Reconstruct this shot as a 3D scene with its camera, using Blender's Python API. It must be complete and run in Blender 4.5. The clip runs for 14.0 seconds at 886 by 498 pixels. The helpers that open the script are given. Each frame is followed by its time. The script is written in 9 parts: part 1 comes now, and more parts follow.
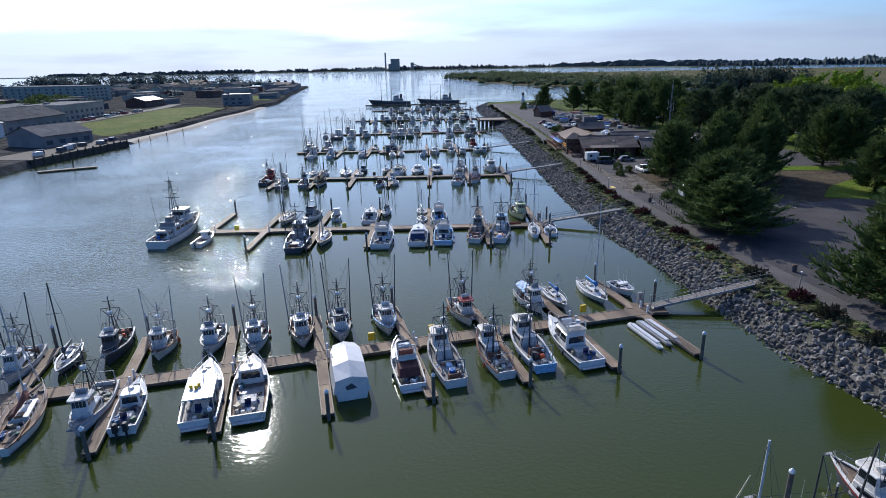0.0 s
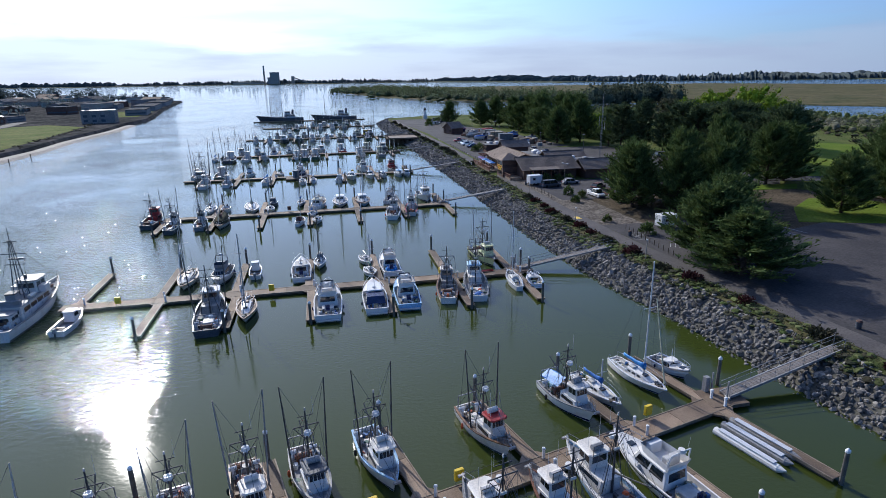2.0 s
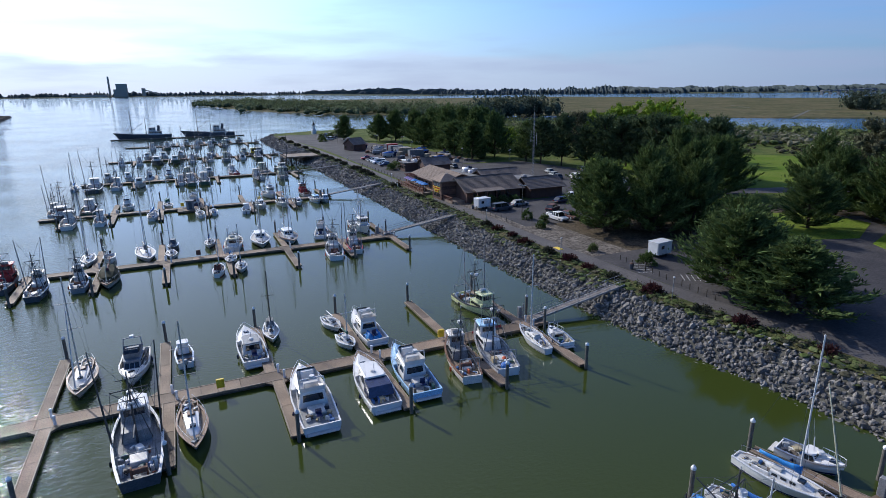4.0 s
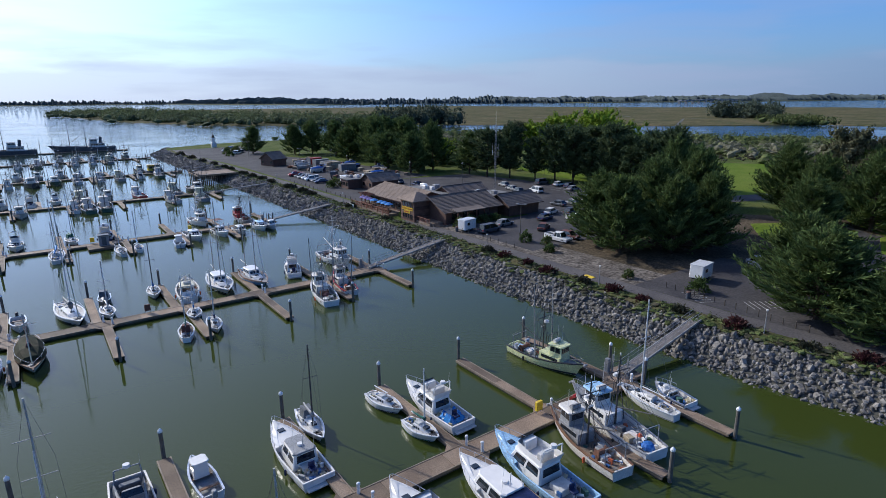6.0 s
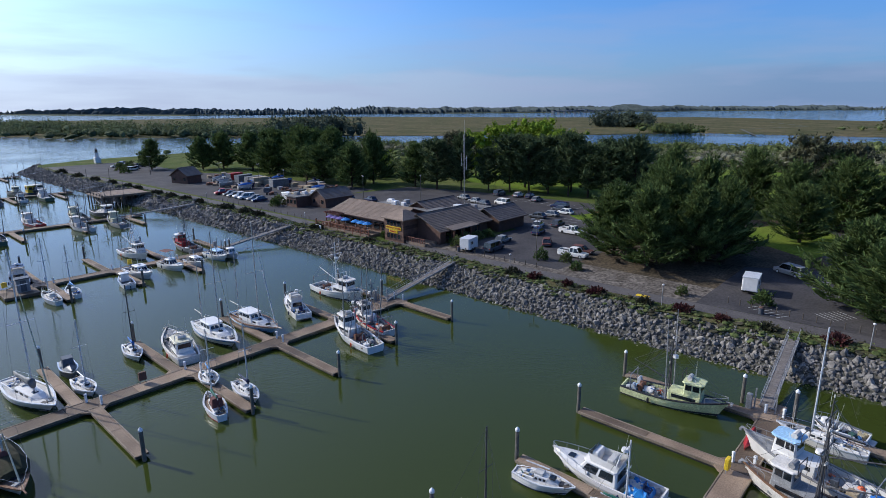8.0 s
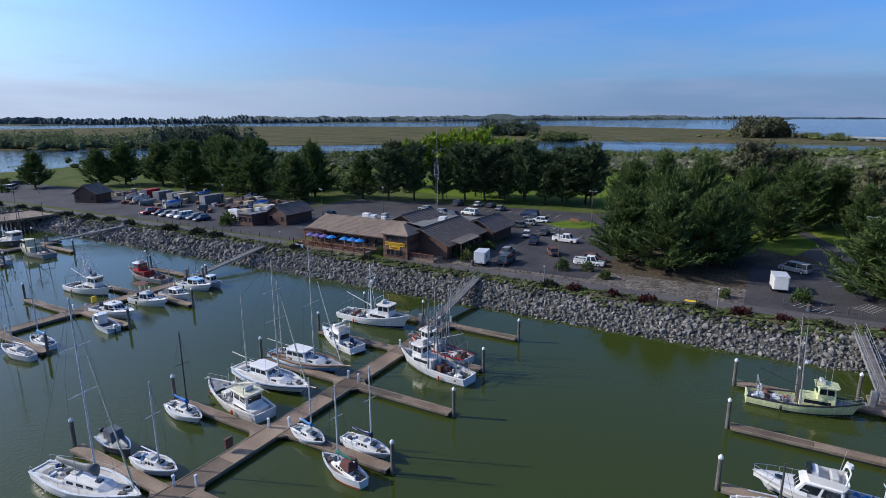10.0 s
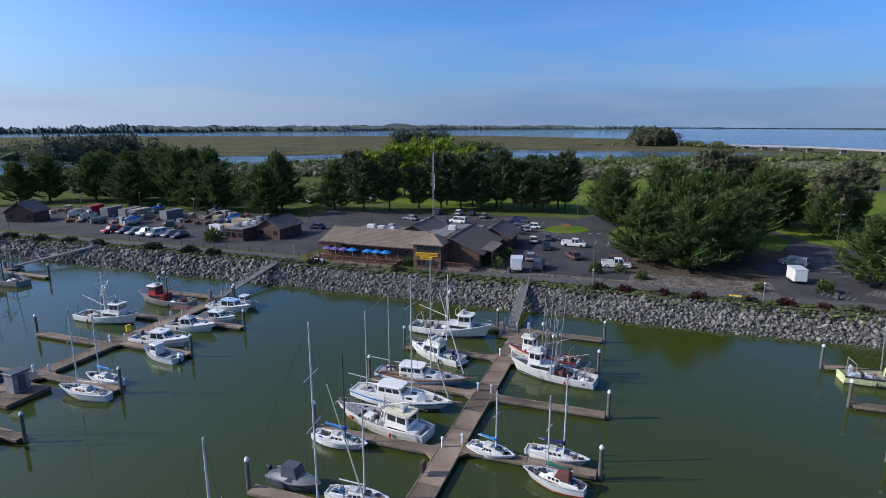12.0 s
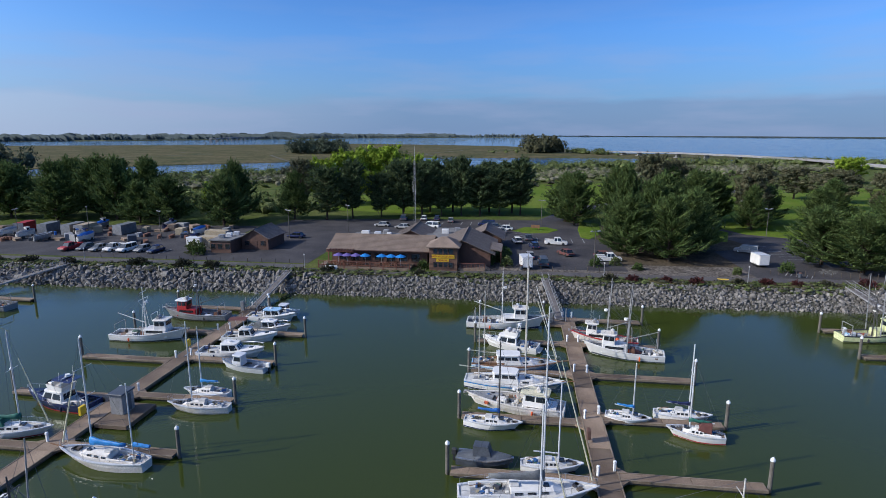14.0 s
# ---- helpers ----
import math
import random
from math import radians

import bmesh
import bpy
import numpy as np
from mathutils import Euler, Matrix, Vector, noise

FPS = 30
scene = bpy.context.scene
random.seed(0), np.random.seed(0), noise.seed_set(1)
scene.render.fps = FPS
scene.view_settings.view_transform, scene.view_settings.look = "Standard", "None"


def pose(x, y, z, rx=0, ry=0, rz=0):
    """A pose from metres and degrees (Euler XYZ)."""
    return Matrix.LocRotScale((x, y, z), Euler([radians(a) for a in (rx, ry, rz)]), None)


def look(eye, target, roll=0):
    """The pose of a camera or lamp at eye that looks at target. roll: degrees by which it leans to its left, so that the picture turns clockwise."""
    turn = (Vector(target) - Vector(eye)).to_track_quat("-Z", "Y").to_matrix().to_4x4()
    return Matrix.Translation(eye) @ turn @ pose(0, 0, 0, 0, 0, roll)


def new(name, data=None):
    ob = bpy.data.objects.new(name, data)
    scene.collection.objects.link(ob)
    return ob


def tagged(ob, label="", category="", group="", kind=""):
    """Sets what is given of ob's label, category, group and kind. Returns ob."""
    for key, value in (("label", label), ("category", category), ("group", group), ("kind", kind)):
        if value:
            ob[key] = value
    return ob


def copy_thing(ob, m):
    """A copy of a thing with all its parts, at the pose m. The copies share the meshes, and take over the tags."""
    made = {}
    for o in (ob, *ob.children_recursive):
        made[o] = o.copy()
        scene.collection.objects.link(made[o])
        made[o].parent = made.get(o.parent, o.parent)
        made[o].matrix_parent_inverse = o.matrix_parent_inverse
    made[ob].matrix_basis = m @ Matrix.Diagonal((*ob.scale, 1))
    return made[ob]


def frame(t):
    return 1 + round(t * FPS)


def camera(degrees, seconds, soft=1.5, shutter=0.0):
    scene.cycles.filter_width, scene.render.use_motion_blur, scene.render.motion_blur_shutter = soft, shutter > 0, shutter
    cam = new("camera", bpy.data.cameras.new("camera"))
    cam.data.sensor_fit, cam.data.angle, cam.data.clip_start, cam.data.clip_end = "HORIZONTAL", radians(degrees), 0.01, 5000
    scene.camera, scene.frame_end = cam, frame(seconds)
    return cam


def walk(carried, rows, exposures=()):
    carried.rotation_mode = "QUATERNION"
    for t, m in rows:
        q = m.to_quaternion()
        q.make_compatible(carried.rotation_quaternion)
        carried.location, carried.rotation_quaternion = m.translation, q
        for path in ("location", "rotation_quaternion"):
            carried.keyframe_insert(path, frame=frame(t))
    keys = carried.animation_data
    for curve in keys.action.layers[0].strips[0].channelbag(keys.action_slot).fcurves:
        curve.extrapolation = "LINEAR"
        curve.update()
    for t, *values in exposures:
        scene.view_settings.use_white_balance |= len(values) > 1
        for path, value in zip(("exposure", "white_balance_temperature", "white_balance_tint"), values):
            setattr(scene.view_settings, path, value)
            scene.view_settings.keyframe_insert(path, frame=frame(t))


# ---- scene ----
cam = camera(75.64, 14.0, 0.6)
PATH = [
    (0, (-0.444, -0.632, 29.649), (-0.4459, 1.2698, 29.0310), -1.30),
    (0.5, (-2.943, 5.258, 29.651), (-2.8566, 7.1608, 29.0414), -1.20),
    (1, (-5.283, 11.145, 29.700), (-5.0991, 13.0436, 29.0991), -1.08),
    (1.5, (-7.560, 16.977, 29.716), (-7.2732, 18.8664, 29.1263), -1.00),
    (2, (-10.045, 22.859, 29.723), (-9.6651, 24.7341, 29.1417), -0.88),
    (2.5, (-12.598, 28.803, 29.690), (-12.1249, 30.6602, 29.1177), -0.78),
    (3, (-14.909, 34.686, 29.645), (-14.3260, 36.5143, 29.0819), -0.74),
    (3.5, (-17.272, 40.506, 29.623), (-16.5800, 42.2987, 29.0687), -0.67),
    (4, (-19.665, 46.286, 29.586), (-18.8708, 48.0388, 29.0399), -0.59),
    (4.2, (-20.595, 48.592, 29.568), (-19.7625, 50.3269, 29.0244), -0.57),
    (6.3, (-30.975, 73.710, 29.502), (-29.7953, 75.2408, 28.9879), -0.35),
    (6.5, (-31.955, 76.120, 29.479), (-30.7443, 77.6277, 28.9682), -0.32),
    (7, (-34.293, 82.100, 29.368), (-33.0036, 83.5434, 28.8647), -0.27),
    (7.5, (-36.574, 88.015, 29.202), (-35.2076, 89.3888, 28.7066), -0.23),
    (8, (-38.845, 93.862, 29.006), (-37.4045, 95.1608, 28.5187), -0.25),
    (8.2, (-39.762, 96.169, 28.954), (-38.2930, 97.4368, 28.4696), -0.25),
    (10.3, (-49.681, 120.300, 28.813), (-47.9608, 121.2135, 28.3600), -0.09),
    (10.5, (-50.643, 122.595, 28.817), (-48.9052, 123.4763, 28.3676), -0.07),
    (11, (-53.048, 128.254, 28.797), (-51.2697, 129.0555, 28.3553), -0.03),
    (11.5, (-55.595, 133.991, 28.751), (-53.7835, 134.7182, 28.3161), -0.01),
    (12, (-58.245, 139.476, 28.748), (-56.3997, 140.1189, 28.3208), -0.00),
    (12.5, (-60.901, 144.960, 28.781), (-59.0277, 145.5207, 28.3594), 0.07),
    (13, (-63.617, 150.636, 28.789), (-61.7172, 151.1051, 28.3751), 0.08),
    (13.5, (-66.322, 156.318, 28.797), (-64.3980, 156.6806, 28.3903), 0.06),
    (14, (-69.051, 162.077, 28.756), (-67.1080, 162.3312, 28.3560), 0.05),
]
walk(cam, [(t, look(eye, target, roll)) for t, eye, target, roll in PATH], [(0.0, 0.12, 5900, 10), (14.0, 0.12, 5900, 10)])

# ---- light ----
SUN_AZ, SUN_EL = -21.4, 31.0          # degrees clockwise from +y, above the horizon
sun_way = Vector((math.sin(radians(SUN_AZ)) * math.cos(radians(SUN_EL)), math.cos(radians(SUN_AZ)) * math.cos(radians(SUN_EL)), math.sin(radians(SUN_EL))))
world = bpy.data.worlds.new("sky")
scene.world = world
world.use_nodes = True
wn, wl = world.node_tree.nodes, world.node_tree.links
sky = wn.new("ShaderNodeTexSky")
sky.sky_type, sky.sun_disc = "NISHITA", False
sky.sun_elevation, sky.sun_rotation = radians(SUN_EL), radians(SUN_AZ)
sky.air_density, sky.dust_density, sky.ozone_density = 1.0, 0.15, 3.0
# thin streaks of cloud low over the horizon
wco = wn.new("ShaderNodeTexCoord")
wmap = wn.new("ShaderNodeMapping")
wmap.inputs["Scale"].default_value = (3.0, 3.0, 22.0)
wl.new(wco.outputs["Generated"], wmap.inputs["Vector"])
wnoi = wn.new("ShaderNodeTexNoise")
wnoi.inputs["Scale"].default_value, wnoi.inputs["Detail"].default_value = 1.4, 6.0
wl.new(wmap.outputs[0], wnoi.inputs["Vector"])
wr = wn.new("ShaderNodeMapRange")
wr.inputs["From Min"].default_value, wr.inputs["From Max"].default_value = 0.46, 0.64
wl.new(wnoi.outputs["Fac"], wr.inputs["Value"])
wsep = wn.new("ShaderNodeSeparateXYZ")
wl.new(wco.outputs["Generated"], wsep.inputs[0])
wband = wn.new("ShaderNodeMapRange")
wband.inputs["From Min"].default_value, wband.inputs["From Max"].default_value = 0.24, 0.02
wl.new(wsep.outputs["Z"], wband.inputs["Value"])
wmul = wn.new("ShaderNodeMath")
wmul.operation = "MULTIPLY"
wl.new(wr.outputs[0], wmul.inputs[0]), wl.new(wband.outputs[0], wmul.inputs[1])
wsc = wn.new("ShaderNodeMath")
wsc.operation = "MULTIPLY"
wsc.inputs[1].default_value = 0.34
wl.new(wmul.outputs[0], wsc.inputs[0])
# blue of the clear air, and the white glare of haze round the sun
wtint = wn.new("ShaderNodeMix")
wtint.data_type, wtint.blend_type = "RGBA", "MULTIPLY"
wtint.inputs["Factor"].default_value = 1.0
wl.new(sky.outputs[0], wtint.inputs["A"])
# pale lavender haze that lies on the horizon all round
whz = wn.new("ShaderNodeMapRange")
whz.inputs["From Min"].default_value, whz.inputs["From Max"].default_value = 0.16, -0.01
whz.inputs["To Max"].default_value = 0.85
wl.new(wsep.outputs["Z"], whz.inputs["Value"])
whaze = wn.new("ShaderNodeMix")
whaze.data_type = "RGBA"
wl.new(whz.outputs[0], whaze.inputs["Factor"]), wl.new(wtint.outputs["Result"], whaze.inputs["A"])
wnor = wn.new("ShaderNodeVectorMath")
wnor.operation = "NORMALIZE"
wl.new(wco.outputs["Generated"], wnor.inputs[0])
wdot = wn.new("ShaderNodeVectorMath")
wdot.operation = "DOT_PRODUCT"
wdot.inputs[1].default_value = tuple(sun_way)
wl.new(wnor.outputs[0], wdot.inputs[0])
wside = wn.new("ShaderNodeMapRange")
wside.inputs["From Min"].default_value, wside.inputs["From Max"].default_value = -0.15, 0.80
wl.new(wdot.outputs["Value"], wside.inputs["Value"])
whc = wn.new("ShaderNodeMix")
whc.data_type = "RGBA"
whc.inputs["A"].default_value, whc.inputs["B"].default_value = (1.2, 1.8, 3.0, 1), (3.0, 3.4, 4.4, 1)
wl.new(wside.outputs[0], whc.inputs["Factor"]), wl.new(whc.outputs["Result"], whaze.inputs["B"])
wdeep = wn.new("ShaderNodeMix")
wdeep.data_type = "RGBA"
wdeep.inputs["A"].default_value, wdeep.inputs["B"].default_value = (0.41, 0.64, 1.00, 1), (0.58, 0.78, 1.08, 1)
wl.new(wside.outputs[0], wdeep.inputs["Factor"]), wl.new(wdeep.outputs["Result"], wtint.inputs["B"])
wcl = wn.new("ShaderNodeMath")
wcl.operation = "MAXIMUM"
wcl.inputs[1].default_value = 0.0
wl.new(wdot.outputs["Value"], wcl.inputs[0])
wpow = wn.new("ShaderNodeMath")
wpow.operation = "POWER"
wpow.inputs[1].default_value = 4.2
wl.new(wcl.outputs[0], wpow.inputs[0])
wglare = wn.new("ShaderNodeMix")
wglare.data_type, wglare.blend_type = "RGBA", "ADD"
wglare.inputs["B"].default_value = (8.4, 8.1, 7.6, 1)
wl.new(wpow.outputs[0], wglare.inputs["Factor"]), wl.new(whaze.outputs["Result"], wglare.inputs["A"])
# a low bank of lavender cloud with an uneven upper edge
wbm = wn.new("ShaderNodeMapping")
wbm.inputs["Scale"].default_value = (1.6, 1.6, 9.0)
wl.new(wnor.outputs[0], wbm.inputs["Vector"])
wbn = wn.new("ShaderNodeTexNoise")
wbn.inputs["Scale"].default_value, wbn.inputs["Detail"].default_value = 1.8, 7.0
wl.new(wbm.outputs[0], wbn.inputs["Vector"])
wedge = wn.new("ShaderNodeMath")
wedge.operation = "MULTIPLY_ADD"
wedge.inputs[1].default_value = -0.11
wl.new(wbn.outputs["Fac"], wedge.inputs[0]), wl.new(wsep.outputs["Z"], wedge.inputs[2])
wbk = wn.new("ShaderNodeMapRange")
wbk.inputs["From Min"].default_value, wbk.inputs["From Max"].default_value = 0.004, -0.012
wbk.inputs["To Max"].default_value = 0.62
wl.new(wedge.outputs[0], wbk.inputs["Value"])
wcc = wn.new("ShaderNodeMix")
wcc.data_type = "RGBA"
wcc.inputs["A"].default_value, wcc.inputs["B"].default_value = (1.5, 2.15, 3.4, 1), (4.9, 5.35, 6.3, 1)
wl.new(wside.outputs[0], wcc.inputs["Factor"])
wlow = wn.new("ShaderNodeMix")
wlow.data_type = "RGBA"
wl.new(wbk.outputs[0], wlow.inputs["Factor"]), wl.new(wglare.outputs["Result"], wlow.inputs["A"]), wl.new(wcc.outputs["Result"], wlow.inputs["B"])
wmix = wn.new("ShaderNodeMix")
wmix.data_type = "RGBA"
wmix.inputs["B"].default_value = (2.8, 3.1, 4.3, 1)
wl.new(wsc.outputs[0], wmix.inputs["Factor"]), wl.new(wlow.outputs["Result"], wmix.inputs["A"])
wbg = wn["Background"]
wbg.inputs["Strength"].default_value = 0.125
wl.new(wmix.outputs["Result"], wbg.inputs["Color"])
sun = new("sun", bpy.data.lights.new("sun", "SUN"))
sun.data.energy, sun.data.angle, sun.data.color = 4.1, radians(0.6), (1.0, 0.92, 0.80)
sun.matrix_world = look((0, 0, 0), -sun_way)


# ---- materials ----
def mat(name, a, b=None, rough=0.6, size=1.0, fine=0.0, bump=0.0, metal=0.0, spec=0.5, per="", detail=4.0, lo=0.35, hi=0.65, grit=0.28):
    """Two colours mixed by noise of that size in metres, a finer grain over it, and relief. per: 'object' or 'island' varies the tone piece by piece."""
    m = bpy.data.materials.new(name)
    m.use_nodes = True
    n, k = m.node_tree.nodes, m.node_tree.links
    p = n["Principled BSDF"]
    p.inputs["Roughness"].default_value, p.inputs["Metallic"].default_value = rough, metal
    p.inputs["Specular IOR Level"].default_value = spec
    b = b or tuple(c * 0.8 for c in a)
    co = n.new("ShaderNodeTexCoord")
    no = n.new("ShaderNodeTexNoise")
    no.inputs["Scale"].default_value, no.inputs["Detail"].default_value = 1.0 / size, detail
    k.new(co.outputs["Object"], no.inputs["Vector"])
    mr = n.new("ShaderNodeMapRange")
    mr.inputs["From Min"].default_value, mr.inputs["From Max"].default_value = lo, hi
    k.new(no.outputs["Fac"], mr.inputs["Value"])
    mx = n.new("ShaderNodeMix")
    mx.data_type = "RGBA"
    mx.inputs["A"].default_value, mx.inputs["B"].default_value = (*a, 1), (*b, 1)
    k.new(mr.outputs[0], mx.inputs["Factor"])
    out = mx.outputs["Result"]
    fn = n.new("ShaderNodeTexNoise")
    fn.inputs["Scale"].default_value, fn.inputs["Detail"].default_value = 1.0 / (fine or size * 0.12), 5.0
    k.new(co.outputs["Object"], fn.inputs["Vector"])
    hs = n.new("ShaderNodeHueSaturation")
    fr = n.new("ShaderNodeMapRange")
    fr.inputs["From Min"].default_value, fr.inputs["From Max"].default_value = 0.28, 0.72
    fr.inputs["To Min"].default_value, fr.inputs["To Max"].default_value = 1 - grit, 1 + grit
    k.new(fn.outputs["Fac"], fr.inputs["Value"])
    val = fr.outputs[0]
    if per:
        if per == "object":
            src = n.new("ShaderNodeObjectInfo").outputs["Random"]
        else:
            src = n.new("ShaderNodeNewGeometry").outputs["Random Per Island"]
        pr = n.new("ShaderNodeMapRange")
        pr.inputs["To Min"].default_value, pr.inputs["To Max"].default_value = 0.55, 1.4
        k.new(src, pr.inputs["Value"])
        mu = n.new("ShaderNodeMath")
        mu.operation = "MULTIPLY"
        k.new(val, mu.inputs[0]), k.new(pr.outputs[0], mu.inputs[1])
        val = mu.outputs[0]
    k.new(val, hs.inputs["Value"]), k.new(out, hs.inputs["Color"])
    k.new(hs.outputs[0], p.inputs["Base Color"])
    if bump:
        bp = n.new("ShaderNodeBump")
        bp.inputs["Strength"].default_value, bp.inputs["Distance"].default_value = bump, (fine or size * 0.12) * 0.4
        k.new(fn.outputs["Fac"], bp.inputs["Height"]), k.new(bp.outputs[0], p.inputs["Normal"])
    return m


def leaf_mat(name, a, b, thin=0.12):
    m = mat(name, a, b, rough=0.8, size=2.2, fine=0.25, spec=0.08, per="island")
    # thin leaves let some of the light through
    n, k = m.node_tree.nodes, m.node_tree.links
    p = n["Principled BSDF"]
    tr = n.new("ShaderNodeBsdfTranslucent")
    k.new(p.inputs["Base Color"].links[0].from_socket, tr.inputs["Color"])
    sh = n.new("ShaderNodeMixShader")
    sh.inputs[0].default_value = thin
    k.new(p.outputs[0], sh.inputs[1]), k.new(tr.outputs[0], sh.inputs[2])
    k.new(sh.outputs[0], n["Material Output"].inputs["Surface"])
    return m


def clutter_mat():
    """Odds and ends on deck: each piece takes a colour of its own."""
    m = mat("deck_clutter", (0.5, 0.5, 0.5), None, 0.6, 0.4, 0.05)
    n, k = m.node_tree.nodes, m.node_tree.links
    ramp = n.new("ShaderNodeValToRGB")
    ramp.color_ramp.interpolation = "CONSTANT"
    tones = ((0.03, 0.03, 0.035), (0.62, 0.60, 0.55), (0.10, 0.08, 0.06), (0.30, 0.30, 0.29), (0.03, 0.10, 0.26), (0.05, 0.05, 0.06), (0.70, 0.68, 0.64), (0.20, 0.13, 0.08), (0.42, 0.10, 0.04), (0.05, 0.11, 0.08), (0.16, 0.15, 0.14), (0.36, 0.30, 0.18))
    e = ramp.color_ramp.elements
    e[0].color, e[1].position, e[1].color = (*tones[0], 1), 1 / len(tones), (*tones[1], 1)
    for i, c in enumerate(tones[2:], 2):
        e.new(i / len(tones)).color = (*c, 1)
    k.new(n.new("ShaderNodeNewGeometry").outputs["Random Per Island"], ramp.inputs[0])
    k.new(ramp.outputs[0], n["Principled BSDF"].inputs["Base Color"])
    return m


def water_mat():
    m = bpy.data.materials.new("water")
    m.use_nodes = True
    n, k = m.node_tree.nodes, m.node_tree.links
    p = n["Principled BSDF"]
    p.inputs["Roughness"].default_value, p.inputs["IOR"].default_value = 0.02, 1.33
    co = n.new("ShaderNodeNewGeometry")
    big = n.new("ShaderNodeTexNoise")
    big.inputs["Scale"].default_value, big.inputs["Detail"].default_value = 0.012, 3.0
    k.new(co.outputs["Position"], big.inputs["Vector"])
    mx = n.new("ShaderNodeMix")
    mx.data_type = "RGBA"
    mx.inputs["A"].default_value, mx.inputs["B"].default_value = (0.031, 0.044, 0.008, 1), (0.044, 0.056, 0.011, 1)
    k.new(big.outputs["Fac"], mx.inputs["Factor"])
    # small ripples everywhere, and wind waves on the river and the open bay
    sep = n.new("ShaderNodeSeparateXYZ")
    k.new(co.outputs["Position"], sep.inputs[0])
    top = None
    for axis, a, b in (("X", 150, 210), ("Y", 320, 900), ("X", -60, -900)):
        r = n.new("ShaderNodeMapRange")
        r.inputs["From Min"].default_value, r.inputs["From Max"].default_value = a, b
        k.new(sep.outputs[axis], r.inputs["Value"])
        if top is None:
            top = r.outputs[0]
        else:
            mxm = n.new("ShaderNodeMath")
            mxm.operation = "MAXIMUM"
            k.new(top, mxm.inputs[0]), k.new(r.outputs[0], mxm.inputs[1])
            top = mxm.outputs[0]
    # beyond the harbour the open bay's base is tinted blue, in place of reflected sky
    sea = n.new("ShaderNodeMix")
    sea.data_type = "RGBA"
    sea.inputs["B"].default_value = (0.022, 0.060, 0.105, 1)
    k.new(top, sea.inputs["Factor"]), k.new(mx.outputs["Result"], sea.inputs["A"]), k.new(sea.outputs["Result"], p.inputs["Base Color"])
    # a fresher breeze on the river, outside the docks
    riv = n.new("ShaderNodeMapRange")
    riv.inputs["From Min"].default_value, riv.inputs["From Max"].default_value = -21, -34
    riv.inputs["To Max"].default_value = 0.80
    off = n.new("ShaderNodeMapRange")
    off.inputs["From Min"].default_value, off.inputs["From Max"].default_value, off.inputs["To Max"].default_value = 95, 135, 16.0
    k.new(sep.outputs["Y"], off.inputs["Value"])
    shift = n.new("ShaderNodeMath")
    k.new(sep.outputs["X"], shift.inputs[0]), k.new(off.outputs[0], shift.inputs[1])
    k.new(shift.outputs[0], riv.inputs["Value"])
    lee = n.new("ShaderNodeMapRange")          # calm in the lee of the first dock
    lee.inputs["From Min"].default_value, lee.inputs["From Max"].default_value = 66, 80
    k.new(sep.outputs["Y"], lee.inputs["Value"])
    open_ = n.new("ShaderNodeMath")
    open_.operation = "MULTIPLY"
    k.new(riv.outputs[0], open_.inputs[0]), k.new(lee.outputs[0], open_.inputs[1])
    rmx = n.new("ShaderNodeMath")
    rmx.operation = "MAXIMUM"
    k.new(top, rmx.inputs[0]), k.new(open_.outputs[0], rmx.inputs[1])
    wind = n.new("ShaderNodeTexNoise")
    wind.inputs["Scale"].default_value, wind.inputs["Detail"].default_value = 0.024, 3.0
    k.new(co.outputs["Position"], wind.inputs["Vector"])
    wr = n.new("ShaderNodeMapRange")
    wr.inputs["From Min"].default_value, wr.inputs["From Max"].default_value = 0.40, 0.60
    wr.inputs["To Min"].default_value, wr.inputs["To Max"].default_value = 0.06, 1.5
    k.new(wind.outputs["Fac"], wr.inputs["Value"])
    calm = n.new("ShaderNodeMath")
    calm.operation = "MULTIPLY"
    calm.inputs[0].default_value = 0.020
    k.new(wr.outputs[0], calm.inputs[1])
    gust = n.new("ShaderNodeMapRange")
    gust.inputs["From Min"].default_value, gust.inputs["From Max"].default_value = 0.36, 0.62
    gust.inputs["To Min"].default_value, gust.inputs["To Max"].default_value = 0.09, 0.26
    k.new(wind.outputs["Fac"], gust.inputs["Value"])
    chop = n.new("ShaderNodeMath")
    chop.operation = "MULTIPLY"
    k.new(gust.outputs[0], chop.inputs[0]), k.new(rmx.outputs[0], chop.inputs[1])
    mp = n.new("ShaderNodeMapping")
    mp.inputs["Rotation"].default_value = (0, 0, 0.35)
    mp.inputs["Scale"].default_value = (1.0, 1.7, 1.0)
    rg = n.new("ShaderNodeMapRange")
    rg.inputs["To Min"].default_value, rg.inputs["To Max"].default_value = 0.05, 0.02
    k.new(rmx.outputs[0], rg.inputs["Value"]), k.new(rg.outputs[0], p.inputs["Roughness"])
    k.new(co.outputs["Position"], mp.inputs["Vector"])
    w1 = n.new("ShaderNodeTexNoise")
    w1.inputs["Scale"].default_value, w1.inputs["Detail"].default_value, w1.inputs["Roughness"].default_value = 1.9, 3.0, 0.55
    k.new(mp.outputs[0], w1.inputs["Vector"])
    w2 = n.new("ShaderNodeTexNoise")
    w2.inputs["Scale"].default_value, w2.inputs["Detail"].default_value, w2.inputs["Roughness"].default_value = 0.9, 3.5, 0.55
    k.new(mp.outputs[0], w2.inputs["Vector"])
    normal = None
